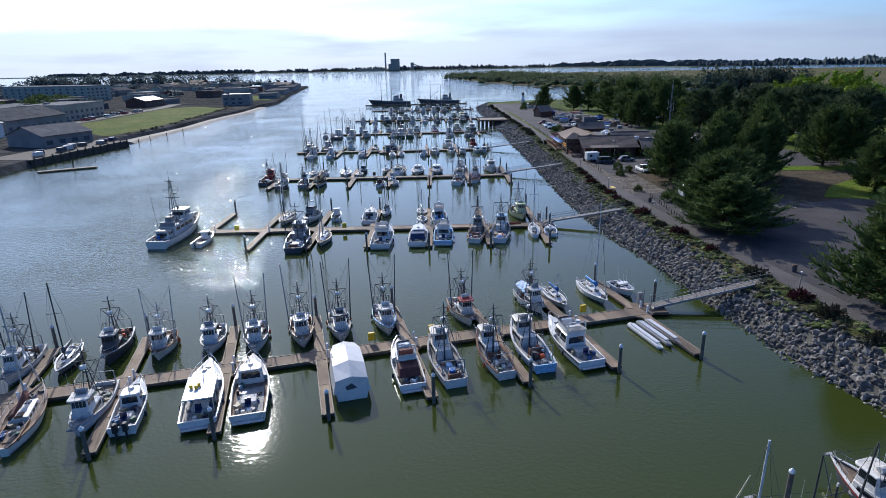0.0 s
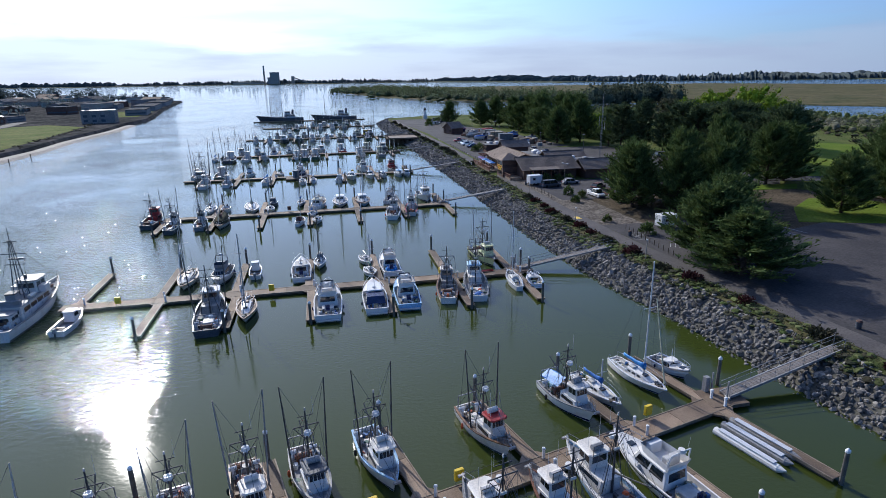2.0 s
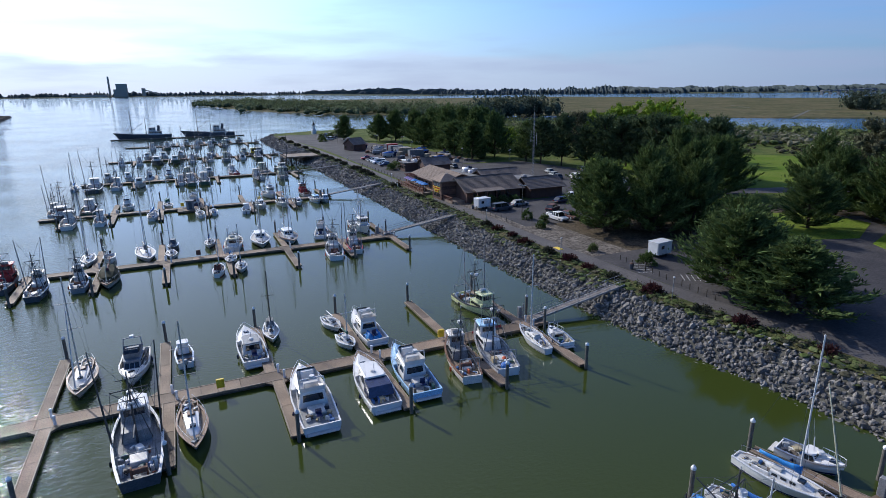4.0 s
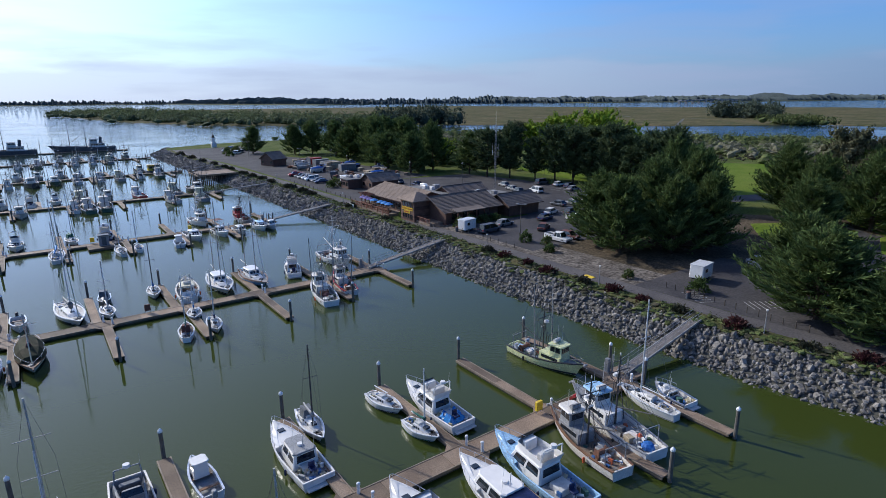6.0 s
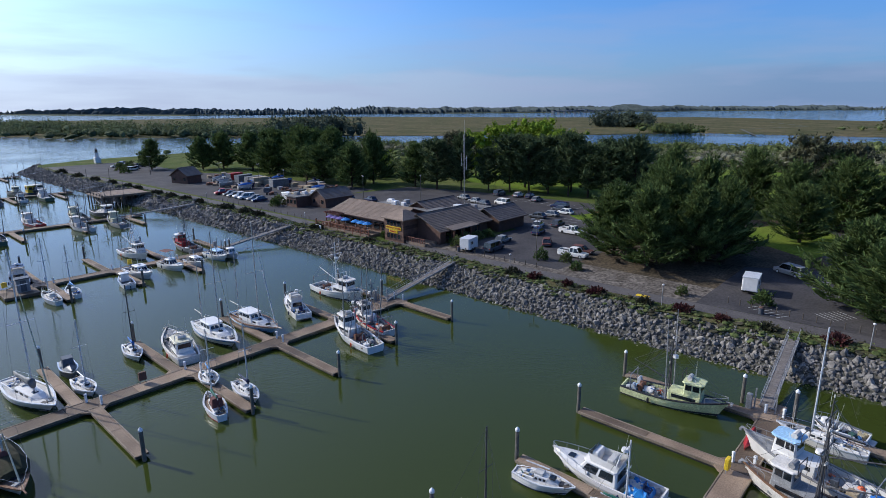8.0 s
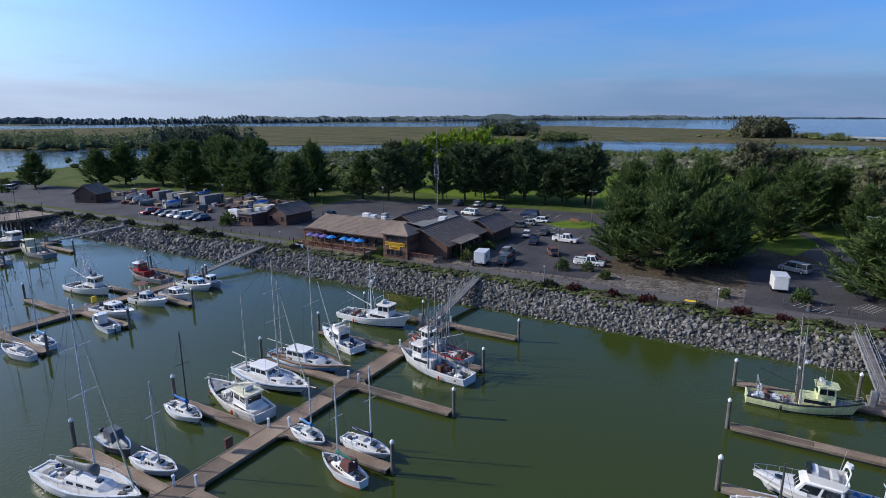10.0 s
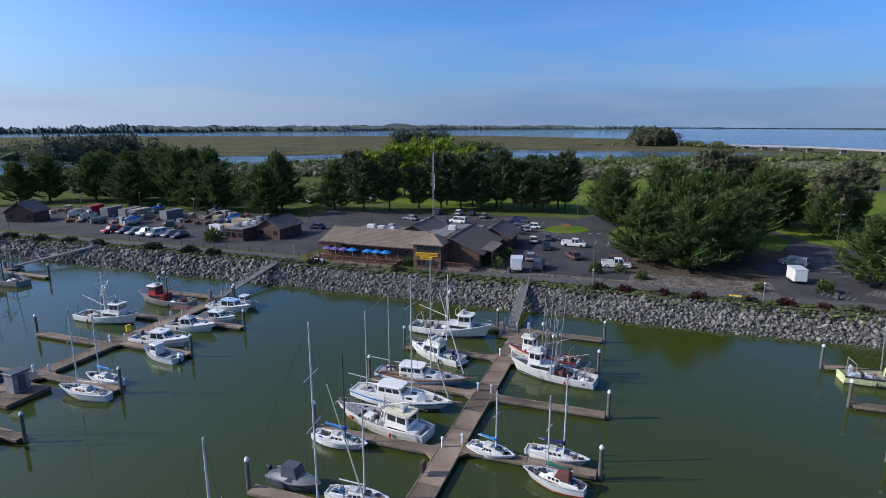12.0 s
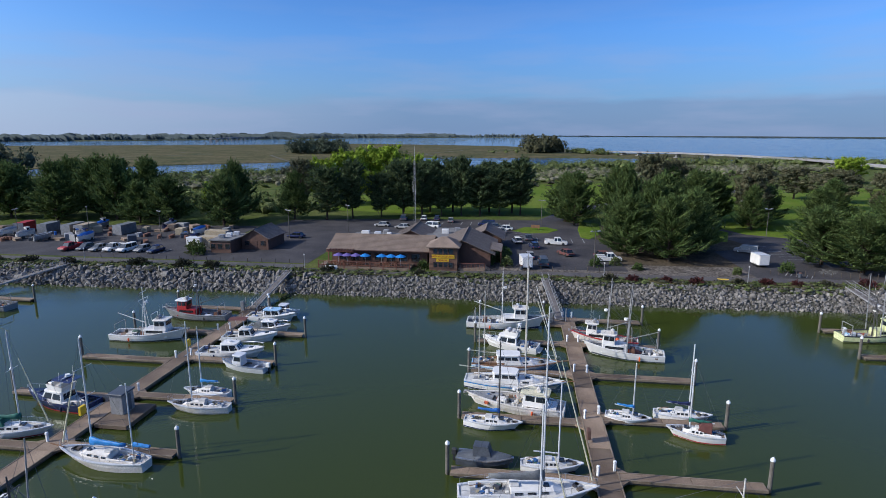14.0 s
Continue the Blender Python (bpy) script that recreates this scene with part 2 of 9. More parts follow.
    for size_, wave in ((calm, w1), (chop, w2)):
        bp = n.new("ShaderNodeBump")
        bp.inputs["Strength"].default_value = 1.0
        k.new(size_.outputs[0], bp.inputs["Distance"]), k.new(wave.outputs["Fac"], bp.inputs["Height"])
        if normal:
            k.new(normal, bp.inputs["Normal"])
        normal = bp.outputs[0]
    k.new(normal, p.inputs["Normal"])
    return m


M = {
    "water": water_mat(),
    "seabed": mat("mud", (0.05, 0.05, 0.03), (0.07, 0.06, 0.04), 0.9, 20),
    "grass": mat("grass", (0.060, 0.088, 0.018), (0.105, 0.115, 0.036), 0.95, 9.0, 0.4, 0.6, spec=0.05, grit=0.45),
    "lawn": mat("lawn", (0.088, 0.140, 0.014), (0.128, 0.162, 0.026), 0.95, 10.0, 0.5, 0.4, spec=0.05, grit=0.3),
    "verge": mat("verge_plants", (0.048, 0.066, 0.020), (0.110, 0.094, 0.046), 0.9, 3.0, 0.3, 0.8, spec=0.05, grit=0.5),
    "asphalt": mat("asphalt", (0.040, 0.037, 0.039), (0.068, 0.062, 0.061), 0.85, 6.0, 0.35, 0.3, spec=0.25),
    "path": mat("path_asphalt", (0.078, 0.071, 0.070), (0.108, 0.097, 0.091), 0.85, 4.0, 0.25, 0.3, spec=0.25),
    "gravel": mat("gravel", (0.088, 0.074, 0.060), (0.160, 0.138, 0.116), 0.95, 2.5, 0.45, 1.0, spec=0.1, grit=0.75),
    "dirt": mat("needle_litter", (0.062, 0.050, 0.034), (0.105, 0.082, 0.055), 0.95, 4.0, 0.4, 0.8, spec=0.05, grit=0.55),
    "marsh": mat("marsh_grass", (0.066, 0.070, 0.028), (0.125, 0.102, 0.052), 0.95, 40.0, 5.0, 0.4, spec=0.05, grit=0.4, detail=8.0),
    "farland": mat("far_land", (0.060, 0.075, 0.040), (0.105, 0.105, 0.060), 0.95, 60.0, 8.0, 0.0, spec=0.1),
    "townland": mat("town_ground", (0.050, 0.052, 0.048), (0.100, 0.094, 0.086), 1.0, 18.0, 3.0, 0.0, spec=0.0, grit=0.5),
    "sand": mat("beach_sand", (0.28, 0.25, 0.20), (0.36, 0.32, 0.26), 0.9, 6.0, 0.4, 0.3),
    "line": mat("road_paint", (0.46, 0.46, 0.44), (0.24, 0.24, 0.235), 0.7, 0.8, 0.1),
    "rock": mat("riprap_stone", (0.115, 0.106, 0.094), (0.225, 0.205, 0.180), 0.9, 0.7, 0.10, 0.9, spec=0.25, per="object"),
    "rocks": mat("riprap_stones", (0.115, 0.106, 0.094), (0.225, 0.205, 0.180), 0.9, 0.7, 0.10, 0.9, spec=0.25, per="island"),
    "wetrock": mat("tidal_mud", (0.050, 0.048, 0.036), (0.085, 0.078, 0.058), 0.8, 1.5, 0.2, 0.8),
    "deck": mat("dock_boards", (0.245, 0.178, 0.122), (0.165, 0.116, 0.078), 0.75, 2.2, 0.12, 0.4, spec=0.35, per="object"),
    "waler": mat("dock_edge_timber", (0.250, 0.195, 0.135), (0.160, 0.120, 0.082), 0.65, 1.2, 0.1, 0.4, spec=0.4),
    "float": mat("dock_float", (0.055, 0.050, 0.042), (0.085, 0.078, 0.064), 0.9, 0.8, 0.1, 0.3),
    "pile": mat("pile_concrete", (0.150, 0.132, 0.108), (0.092, 0.082, 0.066), 0.85, 0.7, 0.08, 0.4),
    "pilewood": mat("pile_timber", (0.090, 0.072, 0.055), (0.055, 0.045, 0.036), 0.9, 0.7, 0.08, 0.5),
    "cap": mat("white_plastic_cap", (0.80, 0.80, 0.78), (0.68, 0.68, 0.66), 0.45, 0.3, 0.05),
    "yellow": mat("yellow_plastic", (0.72, 0.50, 0.02), (0.62, 0.42, 0.02), 0.5, 0.5, 0.08),
    "galv": mat("galvanised_steel", (0.34, 0.33, 0.32), (0.24, 0.235, 0.23), 0.55, 0.8, 0.1, 0.1, metal=0.2),
    "grating": mat("gangway_grating", (0.20, 0.175, 0.155), (0.14, 0.122, 0.108), 0.7, 0.8, 0.06, 0.4),
    "white": mat("white_gelcoat", (0.77, 0.74, 0.69), (0.69, 0.66, 0.61), 0.3, 2.5, 0.4, grit=0.06),
    "oldwhite": mat("weathered_white_paint", (0.71, 0.66, 0.59), (0.56, 0.51, 0.43), 0.5, 1.2, 0.15, 0.1, grit=0.18, lo=0.45, hi=0.75),
    "cream": mat("cream_paint", (0.66, 0.62, 0.44), (0.58, 0.53, 0.36), 0.45, 1.0, 0.15),
    "lime": mat("pale_yellow_green_paint", (0.66, 0.67, 0.36), (0.57, 0.58, 0.30), 0.4, 1.0, 0.15),
    "ltblue": mat("pale_blue_paint", (0.36, 0.55, 0.72), (0.30, 0.48, 0.65), 0.4, 1.0, 0.15),
    "blue": mat("blue_canvas", (0.020, 0.130, 0.42), (0.015, 0.10, 0.34), 0.7, 0.5, 0.06, 0.3),
    "brightblue": mat("bright_blue_tarp", (0.02, 0.21, 0.52), (0.02, 0.15, 0.42), 0.5, 0.4, 0.06, 0.4),
    "navy": mat("navy_gelcoat", (0.020, 0.028, 0.085), (0.016, 0.022, 0.065), 0.25, 1.0, 0.2),
    "green": mat("green_canvas", (0.015, 0.12, 0.085), (0.012, 0.09, 0.065), 0.7, 0.5, 0.06, 0.3),
    "red": mat("red_paint", (0.40, 0.022, 0.022), (0.30, 0.02, 0.02), 0.45, 0.8, 0.1),
    "maroon": mat("maroon_canvas", (0.13, 0.045, 0.035), (0.10, 0.035, 0.03), 0.8, 0.5, 0.06, 0.3),
    "grey": mat("grey_paint", (0.285, 0.28, 0.27), (0.22, 0.215, 0.21), 0.5, 1.0, 0.12),
    "dkgrey": mat("dark_grey_paint", (0.075, 0.085, 0.10), (0.055, 0.06, 0.07), 0.5, 1.0, 0.12),
    "black": mat("black_rubber", (0.018, 0.018, 0.02), (0.03, 0.03, 0.032), 0.6, 0.5, 0.06),
    "glass": mat("dark_glass", (0.012, 0.016, 0.020), (0.02, 0.026, 0.032), 0.06, 1.0, 0.5, spec=0.8),
    "bdeck": mat("boat_deck", (0.30, 0.30, 0.30), (0.20, 0.20, 0.20), 0.75, 0.8, 0.1, 0.2),
    "wdeck": mat("white_nonskid_deck", (0.56, 0.54, 0.50), (0.44, 0.42, 0.39), 0.7, 0.8, 0.1, 0.1, grit=0.12),
    "tdeck": mat("worn_wood_deck", (0.25, 0.18, 0.12), (0.17, 0.12, 0.085), 0.8, 0.8, 0.1, 0.3),
    "alu": mat("aluminium", (0.66, 0.66, 0.66), (0.58, 0.58, 0.58), 0.45, 1.0, 0.1, metal=0.2, grit=0.1),
    "steel": mat("stainless_rail", (0.60, 0.61, 0.62), (0.5, 0.5, 0.52), 0.3, 1.0, 0.1, metal=0.8),
    "spar": mat("painted_spar", (0.55, 0.52, 0.46), (0.42, 0.39, 0.34), 0.5, 0.6, 0.08),
    "darkspar": mat("dark_steel_pole", (0.045, 0.043, 0.045), (0.07, 0.065, 0.06), 0.5, 0.6, 0.08),
    "wire": mat("rigging_wire", (0.14, 0.14, 0.14), (0.10, 0.10, 0.10), 0.5, 0.5, 0.08, metal=0.4),
    "wood": mat("varnished_wood", (0.22, 0.115, 0.055), (0.16, 0.08, 0.04), 0.45, 0.7, 0.07, 0.15),
    "orange": mat("orange_buoy", (0.75, 0.13, 0.03), (0.65, 0.10, 0.03), 0.5, 0.4, 0.06),
    "clutter": clutter_mat(),
    "net": mat("fishing_net", (0.045, 0.10, 0.07), (0.08, 0.12, 0.09), 0.95, 0.2, 0.04, 0.9),
    "rust": mat("rusty_steel", (0.20, 0.085, 0.045), (0.12, 0.06, 0.04), 0.8, 0.5, 0.06, 0.4),
    "shingle": mat("redwood_shingle", (0.150, 0.080, 0.052), (0.100, 0.052, 0.036), 0.85, 0.8, 0.07, 0.5, per="object"),
    "brownwall": mat("stained_board_wall", (0.120, 0.062, 0.042), (0.085, 0.045, 0.032), 0.8, 1.2, 0.08, 0.3),
    "roofbrown": mat("brown_roof_shingle", (0.190, 0.150, 0.122), (0.135, 0.106, 0.088), 0.9, 1.5, 0.09, 0.5, per="object"),
    "rooftan": mat("tan_composition_roof", (0.205, 0.150, 0.112), (0.150, 0.110, 0.082), 0.9, 1.8, 0.1, 0.4, per="object"),
    "roofgrey": mat("grey_roof", (0.20, 0.195, 0.19), (0.14, 0.136, 0.132), 0.95, 2.5, 0.2, 0.3, spec=0.1),
    "townroof": mat("dark_town_roof", (0.085, 0.085, 0.088), (0.14, 0.135, 0.13), 1.0, 3.0, 0.3, 0.3, spec=0.05, per="object"),
    "redwood": mat("redwood_rail", (0.185, 0.072, 0.040), (0.130, 0.050, 0.030), 0.75, 0.8, 0.07, 0.3),
    "trimwood": mat("fascia_wood", (0.105, 0.052, 0.036), (0.080, 0.040, 0.030), 0.7, 0.8, 0.08),
    "container": mat("container_paint", (0.17, 0.175, 0.175), (0.12, 0.125, 0.125), 0.6, 1.0, 0.1),
    "tan": mat("tan_paint", (0.40, 0.32, 0.20), (0.33, 0.26, 0.17), 0.6, 1.0, 0.1),
    "purple": mat("purple_canvas", (0.14, 0.10, 0.30), (0.11, 0.08, 0.24), 0.75, 0.5, 0.06, 0.2),
    "tyre": mat("tyre_rubber", (0.015, 0.015, 0.016), None, 0.85, 0.3, 0.05),
    "bark": mat("bark", (0.085, 0.062, 0.045), (0.05, 0.036, 0.027), 0.95, 0.5, 0.08, 0.9, spec=0.1),
    "cypress": leaf_mat("cypress_foliage", (0.058, 0.092, 0.028), (0.120, 0.158, 0.050), 0.25),
    "pine": leaf_mat("pine_foliage", (0.052, 0.078, 0.036), (0.102, 0.132, 0.056), 0.25),
    "euca": leaf_mat("eucalyptus_foliage", (0.072, 0.082, 0.042), (0.125, 0.115, 0.064), 0.2),
    "willow": leaf_mat("spring_willow_foliage", (0.155, 0.225, 0.020), (0.210, 0.270, 0.030)),
    "scrub": leaf_mat("scrub_foliage", (0.088, 0.118, 0.036), (0.150, 0.165, 0.066), 0.25),
    "islandscrub": leaf_mat("island_scrub_foliage", (0.085, 0.115, 0.050), (0.150, 0.165, 0.085), 0.3),
    "scrubgrey": leaf_mat("grey_scrub_foliage", (0.160, 0.155, 0.098), (0.225, 0.210, 0.140), 0.25),
    # distance haze is mixed into the next two foliage colours: paler, greyer, bluer
    "hazyleaf": leaf_mat("distant_foliage", (0.085, 0.110, 0.112), (0.125, 0.150, 0.145), 0.4),
    "hazyfarleaf": leaf_mat("far_tree_foliage", (0.070, 0.088, 0.058), (0.110, 0.130, 0.085), 0.25),
    "redbush": leaf_mat("red_leaved_shrub", (0.080, 0.024, 0.026), (0.060, 0.036, 0.028)),
    "dkbush": leaf_mat("dark_shrub_foliage", (0.045, 0.050, 0.030), (0.080, 0.070, 0.045)),
    "bldgrey": mat("town_wall_grey", (0.29, 0.27, 0.25), (0.23, 0.215, 0.20), 0.95, 4.0, 0.4, spec=0.1),
    "bldbeige": mat("town_wall_beige", (0.42, 0.38, 0.31), (0.35, 0.31, 0.25), 0.95, 4.0, 0.4, spec=0.1),
    "fieldgrass": mat("field_grass", (0.075, 0.105, 0.016), (0.120, 0.130, 0.030), 0.95, 14.0, 1.5, 0.0, spec=0.05, grit=0.35),
    "bldgreen": mat("town_wall_green", (0.33, 0.37, 0.31), (0.28, 0.31, 0.27), 0.95, 4.0, 0.4, spec=0.1),
    "concrete": mat("bridge_concrete", (0.28, 0.27, 0.26), (0.21, 0.20, 0.195), 0.85, 4.0, 0.4),
}


# ---- mesh tools ----
class Geo:
    """Vertices and faces of one part, put together from simple solids."""

    def __init__(self):
        self.v, self.f = [], []

    def add(self, verts, faces):
        o = len(self.v)
        self.v += [tuple(p) for p in verts]
        self.f += [tuple(i + o for i in f) for f in faces]
        return self

    def box(self, x0, x1, y0, y1, z0, z1, c=0.0):
        """A box, with its upright and top edges cut off by c."""
        if c <= 0:
            return self.add([(x, y, z) for z in (z0, z1) for x, y in ((x0, y0), (x1, y0), (x1, y1), (x0, y1))],
                            [(3, 2, 1, 0), (4, 5, 6, 7), (0, 1, 5, 4), (1, 2, 6, 5), (2, 3, 7, 6), (3, 0, 4, 7)])

        def ring(z, i):
            a, b, d, e = x0 + i, x1 - i, y0 + i, y1 - i
            return [(a + c, d, z), (b - c, d, z), (b, d + c, z), (b, e - c, z), (b - c, e, z), (a + c, e, z), (a, e - c, z), (a, d + c, z)]
        return self.loft([ring(z0, 0), ring(z1 - c, 0), ring(z1, c * 0.8)])

    def obox(self, cx, cy, z0, sx, sy, sz, rz=0.0, c=0.0):
        g = Geo().box(-sx / 2, sx / 2, -sy / 2, sy / 2, z0, z0 + sz, c)
        a, b = math.cos(rz), math.sin(rz)
        return self.add([(cx + a * x - b * y, cy + b * x + a * y, z) for x, y, z in g.v], g.f)

    def loft(self, rings, caps=True, closed=True):
        n, v, f = len(rings[0]), [p for r in rings for p in r], []
        for i in range(len(rings) - 1):
            for j in range(n if closed else n - 1):
                k = (j + 1) % n
                f.append((i * n + j, i * n + k, (i + 1) * n + k, (i + 1) * n + j))
        if caps:
            f.append(tuple(range(n - 1, -1, -1)))
            f.append(tuple(range((len(rings) - 1) * n, len(rings) * n)))
        return self.add(v, f)

    def rod(self, p, q, r, r2=None, n=6):
        p, q = Vector(p), Vector(q)
        d = (q - p).normalized()
        a = d.orthogonal().normalized()
        b = d.cross(a)
        ring = lambda o, w: [tuple(o + (a * math.cos(t) + b * math.sin(t)) * w) for t in (2 * math.pi * i / n for i in range(n))]
        return self.loft([ring(p, r), ring(q, r if r2 is None else r2)])

    def tube(self, pts, r, n=5):
        for a, b in zip(pts, pts[1:]):
            self.rod(a, b, r, r, n)
        return self

    def prism(self, poly, z0, z1):
        return self.loft([[(x, y, z0) for x, y in poly], [(x, y, z1) for x, y in poly]])

    def ball(self, x, y, z, rx, ry=None, rz=None, n=8, half=False):
        ry, rz = ry or rx, rz or rx
        rows = 3 if half else 5
        rings = []
        for i in range(rows + 1):
            t = (math.pi / 2) * i / rows if half else -math.pi / 2 + math.pi * i / rows
            w = max(math.cos(t), 0.02)
            rings.append([(x + rx * w * math.cos(a), y + ry * w * math.sin(a), z + rz * math.sin(t)) for a in (2 * math.pi * j / n for j in range(n))])
        return self.loft(rings)


def mesh(name, g, material, smooth=False):
    me = bpy.data.meshes.new(name)
    me.from_pydata(g.v, [], g.f)
    if smooth:
        me.polygons.foreach_set("use_smooth", [True] * len(me.polygons))
    me.materials.append(M[material])
    me.update()
    return me


def part(name, g, material, parent, label="", smooth=False):
    ob = new(name, mesh(name, g, material, smooth))
    ob.parent = parent
    return tagged(ob, label)


def thing(name, x, y, z, rz, label, category, group="", kind=""):
    ob = new(name)
    ob.empty_display_size = 0.3
    ob.matrix_world = pose(x, y, z, 0, 0, rz)
    return tagged(ob, label, category, group, kind)


def solid(name, g, material, label, category, group="", kind="", x=0, y=0, z=0, rz=0, smooth=False):
    ob = new(name, mesh(name, g, material, smooth))
    ob.matrix_world = pose(x, y, z, 0, 0, rz)
    return tagged(ob, label, category, group, kind)


def lerp(table, t):
    """A value between the rows of a small table of (t, value)."""
    if t <= table[0][0]:
        return table[0][1]
    for (a, u), (b, w) in zip(table, table[1:]):
        if t <= b:
            return u + (w - u) * (t - a) / (b - a)
    return table[-1][1]


# ---- water and land ----
LAND = 2.5
TOE = [(-400, 150.0), (-60, 74.0), (0, 52.5), (42, 37.6), (52, 34.6), (64, 32.9), (82, 31.0), (95, 28.6), (108, 27.6), (128, 27.0), (260, 26.6), (330, 25.0), (385, 24.0), (412, 25.5), (424, 31.0)]


def toe(y):
    return lerp(TOE, y)


g = Geo()
g.add([(-4990, -4990, -3), (4990, -4990, -3), (4990, 4990, -3), (-4990, 4990, -3)], [(0, 1, 2, 3)])
solid("ground", g, "seabed", "muddy bed under the bay", "ground", kind="structure")
g = Geo()
g.add([(-4950, -4950, 0), (4950, -4950, 0), (4950, 4950, 0), (-4950, 4950, 0)], [(0, 1, 2, 3)])
solid("water", g, "water", "calm green harbour water with small ripples", "water", kind="structure")


def sheet(name, pts, z, material, label, category, depth=0.0, run=2.0):
    """A flat piece of land or paving; depth: how far its sloping edge goes down."""
    g = Geo()
    n = len(pts)
    g.add([(x, y, z) for x, y in pts], [tuple(range(n))])
    if depth:
        cx, cy = sum(p[0] for p in pts) / n, sum(p[1] for p in pts) / n
        top = [(x, y, z) for x, y in pts]
        low = []
        for i in range(n):
            a, b = Vector(pts[i - 1]), Vector(pts[(i + 1) % n])
            d = (b - a).normalized()
            low.append((pts[i][0] + d.y * depth * run, pts[i][1] - d.x * depth * run, z - depth))
        g.loft([low, top], caps=False)
    return solid(name, g, material, label, category, kind="structure")


ys = [-400, -200, -60, -20, 10, 30, 42, 52, 64, 73, 82, 95, 108, 128, 150, 175, 200, 230, 260, 300, 330, 360, 385, 405, 418]
shore = [(toe(y) + 6.4, y) for y in ys]
sheet("ground_island",
      [(900, -400), (600, -330), (520, -180), (490, -30), (450, 110), (345, 160), (322, 215), (300, 300), (240, 375), (190, 420), (120, 436), (60, 432)] + shore[::-1],
      LAND, "grass", "grassy island ground behind the marina", "ground", depth=3.6, run=0.4)

# paving on the island
def strip(a, b, y0, y1, step=12.0):
    """The outline between two offsets from the shore's toe, along a stretch of y."""
    n = max(2, int((y1 - y0) / step))
    ys = [y0 + (y1 - y0) * i / n for i in range(n + 1)]
    return [(toe(y) + b, y) for y in ys] + [(toe(y) + a, y) for y in ys[::-1]]


sheet("ground_verge", strip(6.0, 9.5, -60, 405), LAND + 0.02, "verge", "low creeping plants on the bank's edge", "ground")
sheet("pavement_path", strip(9.2, 12.3, -60, 177), LAND + 0.05, "path", "asphalt walking path along the shore", "path")
sheet("pavement_path", strip(6.9, 9.3, 177, 204), LAND + 0.05, "path", "asphalt walking path below the dining deck", "path")
sheet("pavement_path", strip(9.2, 12.3, 204, 400), LAND + 0.05, "path", "asphalt walking path along the shore", "path")
sheet("ground_gravel", strip(12.0, 20.5, 116, 168), LAND + 0.03, "gravel", "gravel and woodchip strip beside the path", "ground")
sheet("ground_gravel", strip(12.3, 16.0, -20, 97), LAND + 0.03, "gravel", "gravel strip beside the path", "ground")
sheet("ground_litter", [(45, 110.7), (73.8, 106.6), (104.6, 57.3), (135.4, 57.3), (125.2, 108.7), (96.4, 141.6), (65.6, 142.6), (45, 141.6)], LAND + 0.015, "dirt", "needle litter under the cypress trees", "ground")
sheet("road_parking", [(41.4, 140.5), (65.6, 140.5), (77.9, 142.6), (99.5, 142.6), (105.6, 149.8), (104.6, 172.4), (101.5, 207.3), (96.4, 229.9), (65.6, 234), (63.5, 206.3), (63.5, 164.2), (41.4, 164.2)], LAND + 0.04, "asphalt", "asphalt car park beside the restaurant", "road")
sheet("road_yard", [(40.1, 204.2), (64, 204.2), (65.6, 233), (84.1, 235), (77.9, 303.9), (67.6, 334.7), (69.7, 401.5), (34, 402), (38.4, 334.7), (40.1, 303.9)], LAND + 0.036, "asphalt", "asphalt yard and car park along the shore", "road")
sheet("road_south", [(46.1, 57.3), (63.5, 36.8), (84.1, 49.1), (83, 86.1), (96.4, 98.4), (108.7, 116.9), (102.6, 123.1), (84.1, 110.7), (69.7, 106.6), (63.5, 117.9), (39.6, 117.9), (40.9, 94.3), (44.8, 62)], LAND + 0.044, "asphalt", "asphalt car park among the trees", "road")
sheet("road_access", [(104.6, 147.7), (133.4, 137.5), (176.5, 90.2), (227.9, 36.8), (234.1, 40.9), (182.7, 95.3), (138.5, 143.6), (105.1, 155.9)], LAND + 0.048, "asphalt", "narrow road through the park", "road")
sheet("lawn_island", [(83, 153.9), (88.2, 150.8), (92.3, 153.9), (91.3, 160.1), (85.1, 163.1), (82, 159)], LAND + 0.14, "lawn", "small mown lawn island in the car park", "lawn", depth=0.12)
sheet("lawn_corner", [(74.8, 144.2), (84.1, 140), (100.5, 138.5), (104.6, 143.1), (90.2, 145.2), (77.9, 145.7)], LAND + 0.12, "lawn", "bright mown grass at the car park's edge", "lawn", depth=0.10)
sheet("lawn_south", [(80, 88.1), (88.2, 86.1), (100.5, 94.3), (108.7, 106.6), (100.5, 106.6), (88.2, 102.5)], LAND + 0.12, "lawn", "bright mown grass round a lamp post", "lawn", depth=0.10)
sheet("lawn_under_trees", [(76, 111), (90, 106), (104, 112), (105, 122), (94, 128), (84, 121)], LAND + 0.10, "lawn", "bright mown grass under the trees", "lawn", depth=0.08)
sheet("lawn_park", [(116.9, 149.8), (156, 119), (217.6, 47.1), (248.4, 59.4), (238.2, 139.5), (197.1, 190.9), (156, 242.2), (121.1, 234), (112.8, 180.6)], LAND + 0.03, "lawn", "wide mown park lawn", "lawn")
sheet("lawn_park_south", [(88.2, 90.2), (104.6, 57.3), (156, 6), (212.5, -24.9), (243.3, 16.2), (223.8, 32.7), (174.5, 82), (131.3, 129.2), (110.8, 114.9)], LAND + 0.035, "lawn", "wide mown park lawn", "lawn")

# parking lines
marks = thing("parking_lines", 0, 0, LAND, 0, "worn white parking bay lines on asphalt", "road marking", kind="structure")


